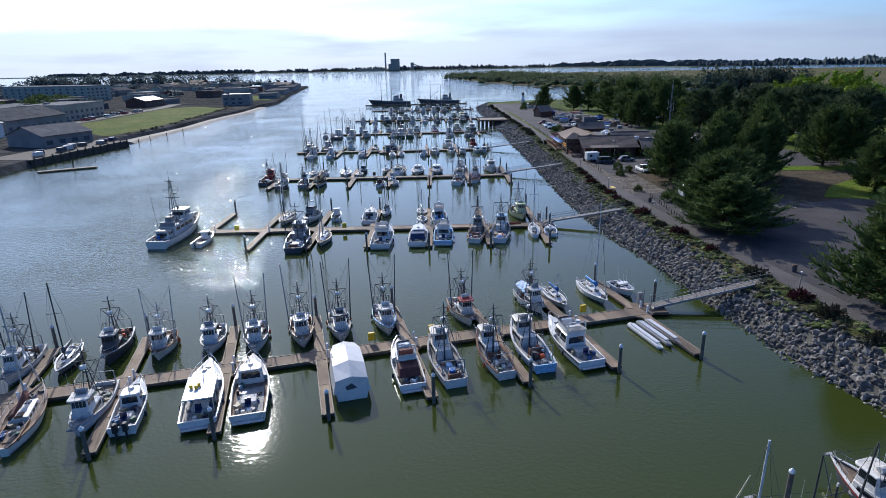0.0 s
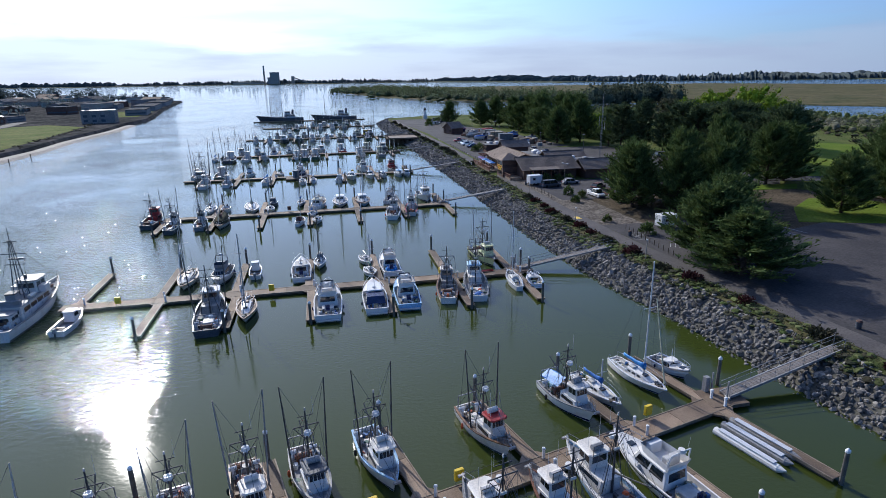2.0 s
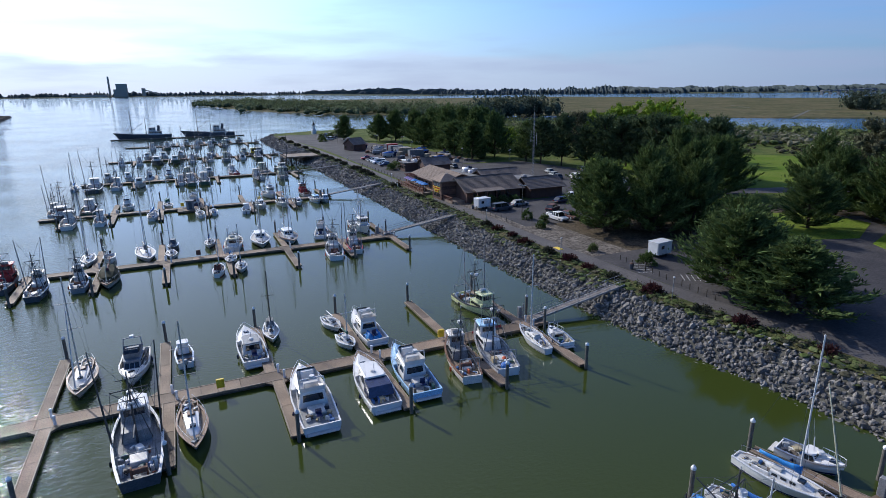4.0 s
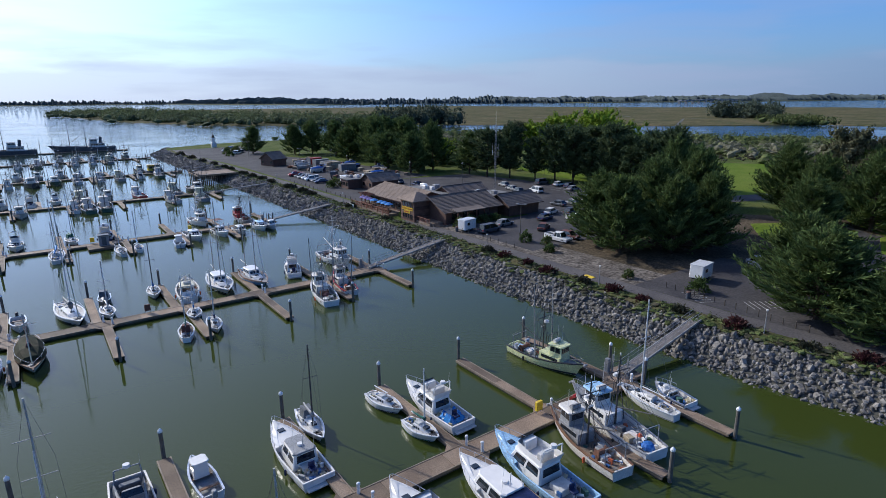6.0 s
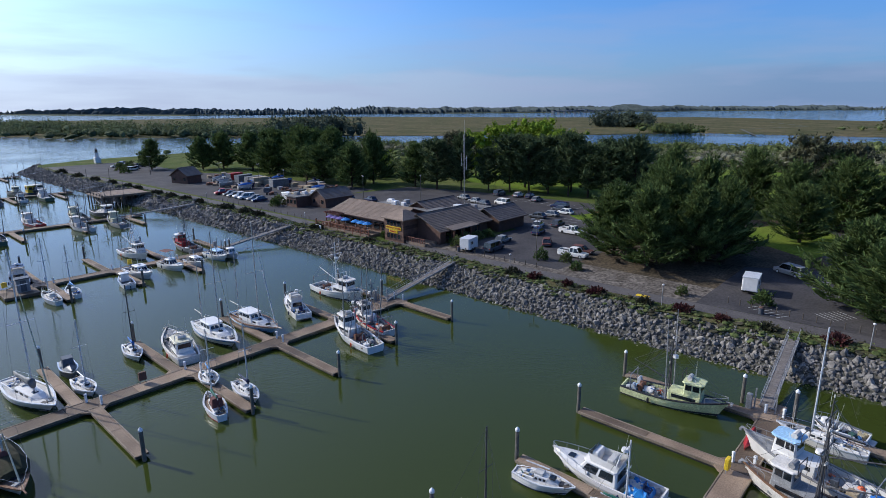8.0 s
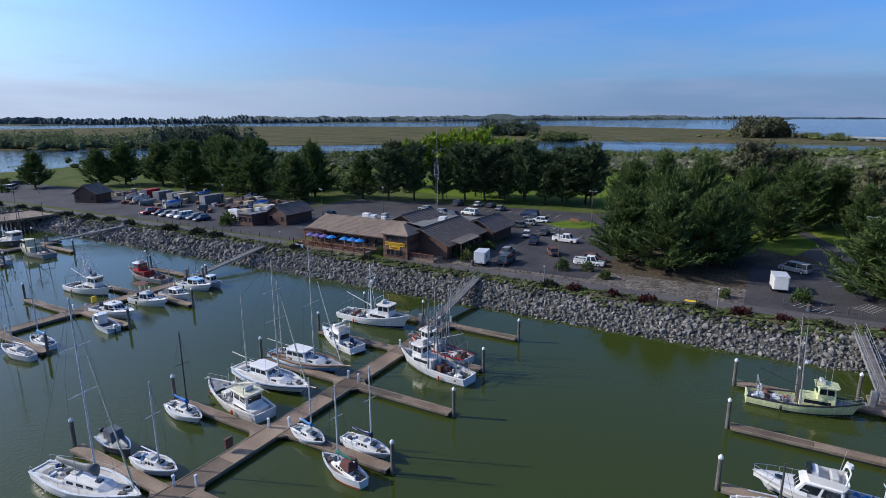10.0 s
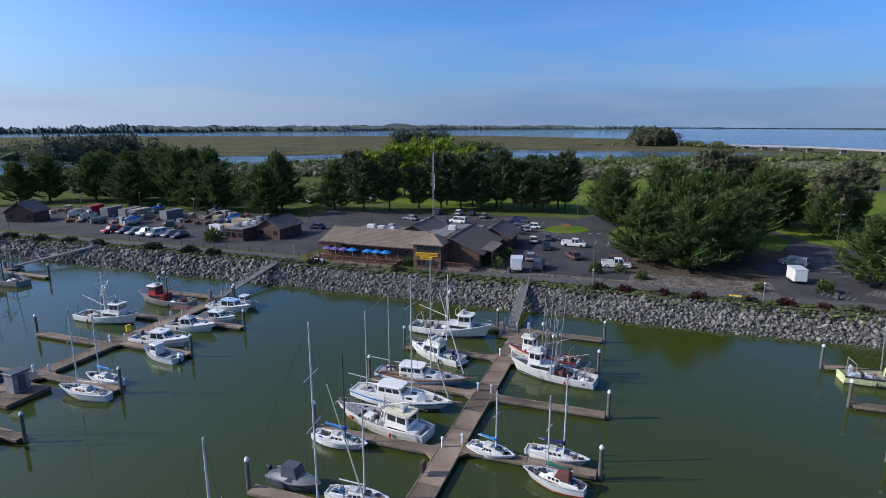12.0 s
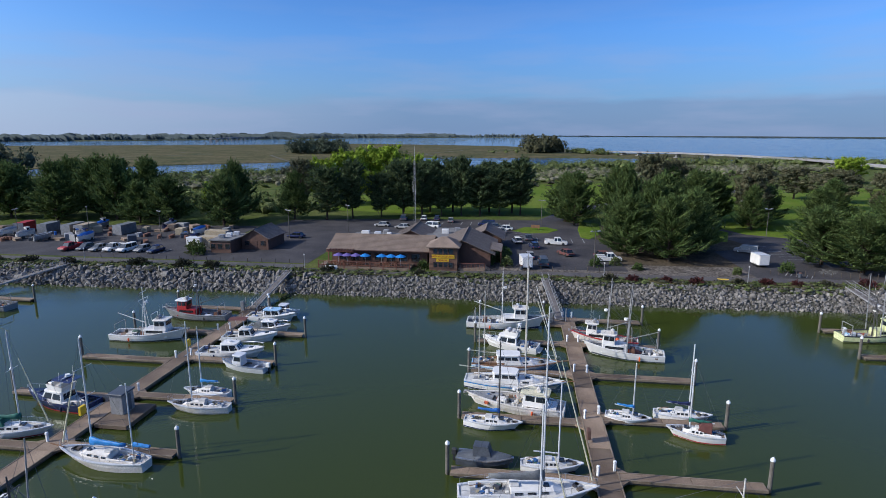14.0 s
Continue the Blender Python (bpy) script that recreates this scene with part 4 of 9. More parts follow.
def gear(t, kinds, x0, x1, w, z, seed):
    """Deck clutter that moves with the boat: fish boxes, coiled hose, drums, floats, net."""
    r = random.Random(seed)
    # small odds and ends lying about: ropes, hoses, tins, boards
    g = Geo()
    for i in range(34):
        x, y = r.uniform(x0, x1), r.uniform(-w / 2, w / 2)
        if i % 3:
            g.obox(x, y, z + 0.004, r.uniform(0.12, 0.50), r.uniform(0.10, 0.36), r.uniform(0.08, 0.45), r.uniform(0, 3))
        else:
            g.rod((x, y, z + 0.05), (x + r.uniform(-0.8, 0.8), y + r.uniform(-0.5, 0.5), z + r.uniform(0.05, 0.5)), r.uniform(0.02, 0.06), None, 5)
    tagged(part("deck_gear", g, "clutter", t), kind="stuff")
    for kname in kinds:
        x, y = r.uniform(x0, x1), r.uniform(-w / 2, w / 2) * 0.7
        if kname == "box":
            a, b, c = r.uniform(0.5, 0.9), r.uniform(0.4, 0.7), r.uniform(0.35, 0.6)
            part("fish_box", Geo().obox(x, y, z + 0.003, a, b, c, r.uniform(-0.4, 0.4), 0.04), r.choice(["grey", "white", "ltblue", "bdeck", "dkgrey", "tan"]), t)
        elif kname == "hatch":
            part("hatch", Geo().box(x0 + (x1 - x0) * 0.35, x0 + (x1 - x0) * 0.65, -w * 0.22, w * 0.22, z + 0.003, z + 0.36, 0.05), "oldwhite", t)
        elif kname == "winch":
            part("winch", Geo().rod((x, -0.5, z + 0.45), (x, 0.5, z + 0.45), 0.24, None, 10).box(x - 0.3, x + 0.3, -0.62, -0.5, z, z + 0.75).box(x - 0.3, x + 0.3, 0.5, 0.62, z, z + 0.75), "rust", t)
        elif kname == "net":
            part("net", Geo().ball(x, y, z + 0.02, r.uniform(0.6, 0.9), r.uniform(0.5, 0.7), 0.5, 9, True), r.choice(["net", "maroon", "blue"]), t)
        elif kname == "drum":
            part("drum", Geo().rod((x, y, z), (x, y, z + 0.85), 0.28, None, 10), r.choice(["blue", "black", "grey"]), t)
        elif kname == "buoy":
            part("buoy", Geo().ball(x, y, z + 0.3, 0.28), "orange", t)
        elif kname == "gurdy":
            for sy in (-1, 1):
                part("gurdy", Geo().box(x0 + 0.5, x0 + 1.0, sy * w * 0.42 - 0.12, sy * w * 0.42 + 0.12, z, z + 0.8, 0.03).rod((x0 + 0.75, sy * w * 0.42 - 0.3, z + 0.85), (x0 + 0.75, sy * w * 0.42 + 0.3, z + 0.85), 0.16, None, 8), "alu", t)


def stays(t, pairs, r=0.016):
    g = Geo()
    for p, q in pairs:
        g.rod(p, q, r, None, 3)
    tagged(part("rigging", g, "wire", t), kind="stuff")


def fishing(bow, stern, label, colour="oldwhite", cabin="oldwhite", deck="bdeck", rail="grey", stripe="", boot="dkgrey", aft=False, poles="darkspar", tall=1.0, B=None, seed=1, roof="oldwhite", things=("hatch", "winch", "box", "box", "gurdy"), high=0.0, spread=0.10, mastc="darkspar", group="moored fishing boats", name="fishing_boat", canopy="", far=False):
    """A wooden or steel fishing boat: trolling poles, mast and boom, wheelhouse forward or aft."""
    rz, L = heading(bow, stern)
    B = B or max(2.6, min(L * 0.31, 4.4))
    t = thing(name, (bow[0] + stern[0]) / 2, (bow[1] + stern[1]) / 2, 0, rz, label, "boat", group)
    zb, zs = 0.95 + L * 0.068 + high, 0.70 + L * 0.020
    beam, sheer, X = hull(t, L, B, zb, zs, colour, deck, 0.42, 0.74, rail=rail, stripe=stripe, boot=boot)
    dz = zs - 0.30
    hx0, hx1 = (-0.36 * L, -0.08 * L) if aft else (0.02 * L, 0.27 * L)
    hw = B * (0.60 if not aft else 0.64)
    z0 = sheer(0.5) - 0.42
    # raised foredeck
    fd = Geo()
    ss = [0.72, 0.8, 0.88, 0.95, 0.985]
    fd.loft([[(X(s, False), -(beam(s) - 0.15), sheer(s) - 0.16), (X(s, False), 0, sheer(s) - 0.08), (X(s, False), beam(s) - 0.15, sheer(s) - 0.16)] for s in ss], caps=False, closed=False)
    part("foredeck", fd, deck, t)
    lower = house(t, "cabin", hx0 - 0.06 * L, hx1, hw, z0 - 0.1, 0.45 if aft else 1.15, cabin, "", 0.1, 0.0, 0.97, 0, 0 if far else 1, 0, (0.55, 0.85))
    wh = house(t, "wheelhouse", hx0 + (0.08 * L if not aft else 0.02 * L), hx1 - 0.06, hw * 0.94, z0 + (0.35 if aft else 1.05), 1.05 + 0.02 * L, cabin, roof, 0.12, 0.05, 0.95, 1 if far else 4, 1 if far else 2, 0 if far else 1, (0.42, 0.86), 0.2, 0.86)
    zt = z0 + (0.35 if aft else 1.05) + 1.05 + 0.02 * L + 0.1
    mx = hx0 - 0.07 * L if not aft else hx1 + 0.05 * L
    mh = zt + 0.40 * L * tall
    part("mast", Geo().rod((mx, 0, z0), (mx, 0, mh), 0.10, 0.055, 8), mastc, t)
    part("crosstree", Geo().rod((mx, -B * 0.36, mh * 0.80), (mx, B * 0.36, mh * 0.80), 0.05).rod((mx, -B * 0.22, mh * 0.93), (mx, B * 0.22, mh * 0.93), 0.035).rod((mx, -B * 0.36, mh * 0.80), (mx, -0.1, mh * 0.62), 0.03).rod((mx, B * 0.36, mh * 0.80), (mx, 0.1, mh * 0.62), 0.03), mastc, t)
    part("boom", Geo().rod((mx - 0.15, 0, z0 + 1.8), (max(mx - 0.36 * L, -0.46 * L), 0, z0 + 3.1), 0.07, 0.05), mastc, t)
    part("radar", Geo().rod((mx + 0.35, 0, mh * 0.72), (mx + 0.35, 0, mh * 0.72 + 0.25), 0.30, 0.26, 12), "white", t, "round white radar dome")
    if not far:
        for dx, dy, hh in ((0.3, 0.5, 1.9), (0.6, -0.6, 2.4)):
            part("antenna", Geo().rod((hx0 + 0.12 * L + dx, dy * hw * 0.6, zt), (hx0 + 0.12 * L + dx, dy * hw * 0.6, zt + hh), 0.016, 0.008, 4), "white", t)
        part("anchor", Geo().rod((X(0.97, False), 0, sheer(0.97) + 0.12), (X(1.0, False) + 0.25, 0, sheer(1) + 0.05), 0.07).box(X(1, False) + 0.1, X(1, False) + 0.3, -0.28, 0.28, sheer(1) - 0.1, sheer(1) + 0.06), "galv", t)
    wires = []
    if not far:
        # ladder of shrouds on both sides of the mast, lamps and a weather vane at the masthead
        for sy in (-1, 1):
            wires += [((mx, 0, mh * 0.80), (mx - 0.9, sy * B / 2, sheer(0.4))), ((mx, sy * B * 0.36, mh * 0.80), (mx + 0.5, sy * B / 2, sheer(0.55))), ((mx, sy * B * 0.36, mh * 0.80), (X(0.06, False), sy * B * 0.3, sheer(0.06) + 1.4))]
        part("masthead_lamp", Geo().rod((mx, 0, mh), (mx, 0, mh + 0.22), 0.07, 0.05, 6), "oldwhite", t)
        part("mast_antenna", Geo().rod((mx, B * 0.22, mh * 0.93), (mx, B * 0.22, mh * 0.93 + 1.5), 0.014, 0.008, 4), "white", t)
        part("deck_light", Geo().box(mx - 0.2, mx - 0.05, -0.25, 0.25, mh * 0.62, mh * 0.62 + 0.16, 0.03), "oldwhite", t)
    if poles:
        ph = zt + 0.66 * L * tall
        for sy in (-1, 1):
            foot, tip = (mx + 0.1, sy * (B / 2 - 0.05), sheer(0.5)), (mx - 0.25, sy * (B / 2 + spread * L * 0.35), ph)
            part("trolling_pole", Geo().rod(foot, tip, 0.085, 0.045, 6), poles, t)
            wires += [(tip, (mx, 0, mh * 0.8)), ((mx - 0.12, sy * (B / 2 + 0.05), ph * 0.6), (X(0.95, False), 0, sheer(0.95))), (tip, (X(0.1, False), sy * B * 0.3, sheer(0.1)))]
    stays(t, wires + [((mx, 0, mh * 0.97), (X(0.985, False), 0, sheer(0.985) + 0.3)), ((mx, 0, mh * 0.95), (X(0.03, False), B * 0.3, sheer(0.03))), ((mx, 0, mh * 0.95), (X(0.03, False), -B * 0.3, sheer(0.03))),
              ((mx, 0, mh * 0.9), (mx - 0.3, B / 2, sheer(0.45))), ((mx, 0, mh * 0.9), (mx - 0.3, -B / 2, sheer(0.45))), ((mx, 0, mh * 0.9), (max(mx - 0.36 * L, -0.46 * L), 0, z0 + 3.1))])
    if not far:
        pulpit(t, beam, sheer, X, 0.80, 0.985, 0.55, 3, "galv")
    if aft:
        gear(t, things, hx1 + 0.3, 0.30 * L, B * 0.7, sheer(0.6) - 0.42, seed)
    else:
        gear(t, things, -0.44 * L, hx0 - 0.08 * L, B * 0.75, zs - 0.40, seed)
    if not aft:
        # stern gallows and working pit coaming
        gx = -0.40 * L
        part("stern_frame", Geo().tube([(gx, -B * 0.36, zs), (gx, -B * 0.36, zs + 1.5), (gx, B * 0.36, zs + 1.5), (gx, B * 0.36, zs)], 0.05), "galv", t)
    if canopy:
        part("canvas_cover", Geo().loft([[(-0.42 * L, -B * 0.36, zs + 0.9), (-0.42 * L, 0, zs + 1.5), (-0.42 * L, B * 0.36, zs + 0.9)], [(hx0 - 0.08 * L, -B * 0.36, zs + 1.1), (hx0 - 0.08 * L, 0, zs + 1.8), (hx0 - 0.08 * L, B * 0.36, zs + 1.1)]], caps=False, closed=False), canopy, t)
    # gallows over the wheelhouse with floodlights, and a life raft
    if not far:
        part("light_bar", Geo().tube([(hx0 + 0.06 * L, -hw * 0.42, zt), (hx0 + 0.06 * L, -hw * 0.42, zt + 0.8), (hx0 + 0.06 * L, hw * 0.42, zt + 0.8), (hx0 + 0.06 * L, hw * 0.42, zt)], 0.035), mastc, t)
        part("life_raft", Geo().rod((hx0 + 0.12 * L, -0.45, zt + 0.25), (hx0 + 0.12 * L, 0.45, zt + 0.25), 0.24, None, 9), "oldwhite" if seed % 3 else "grey", t)
        gy = Geo()
        for sy in (-1, 1):
            gy.rod((mx - 0.02, sy * B * 0.30, z0 + 0.2), (mx, sy * 0.06, mh * 0.78), 0.045, 0.035, 5)
        part("mast_frame", gy, mastc, t)
    for i in range(0 if far else 1):
        s = 0.30 + 0.26 * i
        for sy in (-1, 1):
            part("fender", Geo().ball(X(s, False), sy * (beam(s) + 0.14), sheer(s) * 0.45, 0.13, 0.13, 0.33, 7), "black" if (seed + i) % 2 else "orange", t)
    return t


def cruiser(bow, stern, label, colour="white", deck="wdeck", stripe="", boot="navy", fly=True, canvas="", top="", tall=1.0, B=None, seed=1, outboard=False, hard=True, house_c="", group="moored motor boats", name="motor_cruiser", xs=(-0.16, 0.24), roofc="", hardtop=False):
    """A fibreglass motor boat: cabin with a raked windscreen, cockpit aft, perhaps a flying bridge."""
    rz, L = heading(bow, stern)
    B = B or max(2.2, min(L * 0.33, 4.6))
    hc = house_c or colour
    t = thing(name, (bow[0] + stern[0]) / 2, (bow[1] + stern[1]) / 2, 0, rz, label, "boat", group)
    zb, zs = 0.85 + L * 0.066, 0.70 + L * 0.020
    beam, sheer, X = hull(t, L, B, zb, zs, colour, deck, 0.5 if L > 7 else 0.4, 0.90, 0.40, 2.4, stripe=stripe, boot=boot, rail="steel" if L < 7 else "", rake=0.13)
    # foredeck with camber
    fd = Geo()
    ss = [0.60, 0.68, 0.76, 0.84, 0.92, 0.985]
    fd.loft([[(X(s, False), -(beam(s) - 0.10), sheer(s) - 0.03), (X(s, False), -beam(s) * 0.5, sheer(s) + 0.10), (X(s, False), 0, sheer(s) + 0.13), (X(s, False), beam(s) * 0.5, sheer(s) + 0.10), (X(s, False), beam(s) - 0.10, sheer(s) - 0.03)] for s in ss], caps=False, closed=False)
    fd.add([(X(0.6, False), -(beam(0.6) - 0.1), sheer(0.6) - 0.03), (X(0.6, False), 0, sheer(0.6) + 0.13), (X(0.6, False), beam(0.6) - 0.1, sheer(0.6) - 0.03), (X(0.6, False), beam(0.6) - 0.1, sheer(0.6) - 0.55), (X(0.6, False), -(beam(0.6) - 0.1), sheer(0.6) - 0.55)], [(0, 1, 2, 3, 4)])
    part("foredeck", fd, colour, t, smooth=False)
    part("deck_hatch", Geo().box(0.27 * L, 0.27 * L + 0.55, -0.3, 0.3, sheer(0.78) + 0.1, sheer(0.78) + 0.2, 0.04), "glass", t)
    x0, x1 = xs[0] * L, xs[1] * L
    z0 = sheer(0.5) - 0.45
    hh = (0.95 + 0.040 * L) * tall
    if hard:
        house(t, "cabin", x0, x1, B * 0.74, z0, hh, hc, roofc or hc, 0.9 if L > 8 else 0.6, 0.1, 0.84, 3, 2 if L < 11 else 3, 1, (0.42, 0.90), 0.1, 0.82)
    else:
        house(t, "console", x0 + 0.1 * L, x1, B * 0.5, z0, hh * 0.75, hc, "", 0.6, 0.0, 0.85, 1, 1, 0, (0.6, 0.95))
    zt = z0 + hh + 0.1
    part("cockpit_sole", Geo().box(-0.46 * L, x0 - 0.05, -B * 0.36, B * 0.36, z0 - 0.07, z0 - 0.055), "bdeck", t)
    r_ = random.Random(seed)
    g_ = Geo()
    for i in range(20):
        g_.obox(r_.uniform(-0.44 * L, x0 - 0.2), r_.uniform(-0.33, 0.33) * B, z0 - 0.05, r_.uniform(0.15, 0.6), r_.uniform(0.12, 0.45), r_.uniform(0.1, 0.5), r_.uniform(0, 3))
    tagged(part("deck_gear", g_, "clutter", t), kind="stuff")
    if hardtop:
        part("hardtop", Geo().box(-0.36 * L, x0 + 0.2, -B * 0.38, B * 0.38, zt - 0.08, zt + 0.02, 0.04), hc, t)
        for px in (-0.35 * L, -0.2 * L):
            for sy in (-1, 1):
                part("hardtop_post", Geo().rod((px, sy * B * 0.36, z0 + 0.2), (px, sy * B * 0.36, zt - 0.06), 0.035), "alu", t)
    if fly:
        part("flybridge", Geo().loft([[(x0 + 0.1, -B * 0.30, zt), (x1 - 1.4, -B * 0.24, zt), (x1 - 1.4, B * 0.24, zt), (x0 + 0.1, B * 0.30, zt)][::1], [(x0 - 0.1, -B * 0.33, zt + 0.6), (x1 - 1.1, -B * 0.24, zt + 0.7), (x1 - 1.1, B * 0.24, zt + 0.7), (x0 - 0.1, B * 0.33, zt + 0.6)]], caps=False), hc, t)
        part("bridge_seat", Geo().box(x0 + 0.5, x0 + 1.0, -0.7, 0.7, zt, zt + 0.75, 0.06), "wdeck" if not canvas else canvas, t)
        part("bridge_console", Geo().box(x1 - 1.9, x1 - 1.4, -0.6, 0.6, zt, zt + 0.9, 0.05), hc, t)
        part("bridge_screen", Geo().loft([[(x1 - 1.15, -B * 0.24, zt + 0.7), (x1 - 1.15, B * 0.24, zt + 0.7), (x1 - 1.12, B * 0.24, zt + 0.7), (x1 - 1.12, -B * 0.24, zt + 0.7)], [(x1 - 1.45, -B * 0.22, zt + 1.05), (x1 - 1.45, B * 0.22, zt + 1.05), (x1 - 1.42, B * 0.22, zt + 1.05), (x1 - 1.42, -B * 0.22, zt + 1.05)]]), "glass", t)
        ax = x0 + 0.15
        part("radar_arch", Geo().tube([(ax, -B * 0.32, zt + 0.5), (ax - 0.2, -B * 0.28, zt + 1.5), (ax - 0.2, B * 0.28, zt + 1.5), (ax, B * 0.32, zt + 0.5)], 0.06), hc, t)
        part("radar", Geo().rod((ax - 0.2, 0, zt + 1.55), (ax - 0.2, 0, zt + 1.78), 0.28, 0.24, 12), "white", t)
    else:
        part("mast", Geo().rod((x0 + 0.6, 0, zt), (x0 + 0.5, 0, zt + 1.2), 0.04), "alu", t)
        part("radar", Geo().rod((x0 + 1.1, 0, zt), (x0 + 1.1, 0, zt + 0.22), 0.26, 0.22, 12), "white", t)
    for sy in (1,) if seed % 2 else (-1, 1):
        part("antenna", Geo().rod((x0 + 0.4, sy * B * 0.28, zt), (x0 + 0.1, sy * B * 0.3, zt + 2.4), 0.014, 0.007, 4), "white", t)
    if canvas:
        z1 = z0 + hh * 0.95
        part("canvas_back", Geo().loft([[(x0 + 0.12, -B * 0.36, z0 + 0.2), (x0 + 0.12, -B * 0.34, z1), (x0 + 0.12, B * 0.34, z1), (x0 + 0.12, B * 0.36, z0 + 0.2)], [(-0.34 * L, -B * 0.38, z0 + 0.3), (-0.30 * L, -B * 0.34, z1 - 0.12), (-0.30 * L, B * 0.34, z1 - 0.12), (-0.34 * L, B * 0.38, z0 + 0.3)]]), canvas, t)
    elif L > 7.5:
        part("engine_box", Geo().box(-0.33 * L, -0.2 * L, -B * 0.2, B * 0.2, z0 - 0.08, z0 + 0.45, 0.06), "wdeck", t)
        part("chair_post", Geo().rod((-0.38 * L, 0, z0 - 0.08), (-0.38 * L, 0, z0 + 0.45), 0.06), "alu", t)
        part("fishing_chair", Geo().box(-0.38 * L - 0.28, -0.38 * L + 0.28, -0.28, 0.28, z0 + 0.45, z0 + 0.6, 0.05).box(-0.38 * L + 0.2, -0.38 * L + 0.3, -0.28, 0.28, z0 + 0.5, z0 + 1.05, 0.03), "navy", t)
    if top:
        part("bimini_top", Geo().loft([[(x0 - 1.3, -B * 0.36, zt + 1.3), (x0 - 1.3, 0, zt + 1.42), (x0 - 1.3, B * 0.36, zt + 1.3), (x0 - 1.3, 0, zt + 1.36)], [(x0 + 1.2, -B * 0.34, zt + 1.35), (x0 + 1.2, 0, zt + 1.48), (x0 + 1.2, B * 0.34, zt + 1.35), (x0 + 1.2, 0, zt + 1.42)]]), top, t)
        for px in (-1.2, 1.1):
            for sy in (-1, 1):
                part("bimini_pole", Geo().rod((x0 + px * 0.5, sy * B * 0.34, zt - 0.2), (x0 + px, sy * B * 0.34, zt + 1.33), 0.018), "steel", t)
    if outboard:
        for sy in ((-0.4, 0.4) if L > 7 else (0.0,)):
            ob = part("outboard", Geo().box(-L / 2 - 0.55, -L / 2 - 0.02, sy - 0.2, sy + 0.2, zs * 0.75, zs + 0.55, 0.08), "grey" if seed % 2 else "black", t)
            part("leg", Geo().box(-L / 2 - 0.4, -L / 2 - 0.2, sy - 0.07, sy + 0.07, -0.3, zs * 0.75), "black", ob)
    else:
        part("swim_platform", Geo().box(-L / 2 - 0.5, -L / 2 + 0.02, -B * 0.38, B * 0.38, 0.28, 0.36, 0.03), "wdeck", t)
    pulpit(t, beam, sheer, X, 0.60, 0.985, 0.5, 4)
    for i in range(1):
        for sy in (-1, 1):
            part("fender", Geo().ball(X(0.3 + 0.25 * i, False), sy * (beam(0.3 + 0.25 * i) + 0.13), sheer(0.4) * 0.5, 0.12, 0.12, 0.3, 7), "white" if i else "navy", t)
    return t


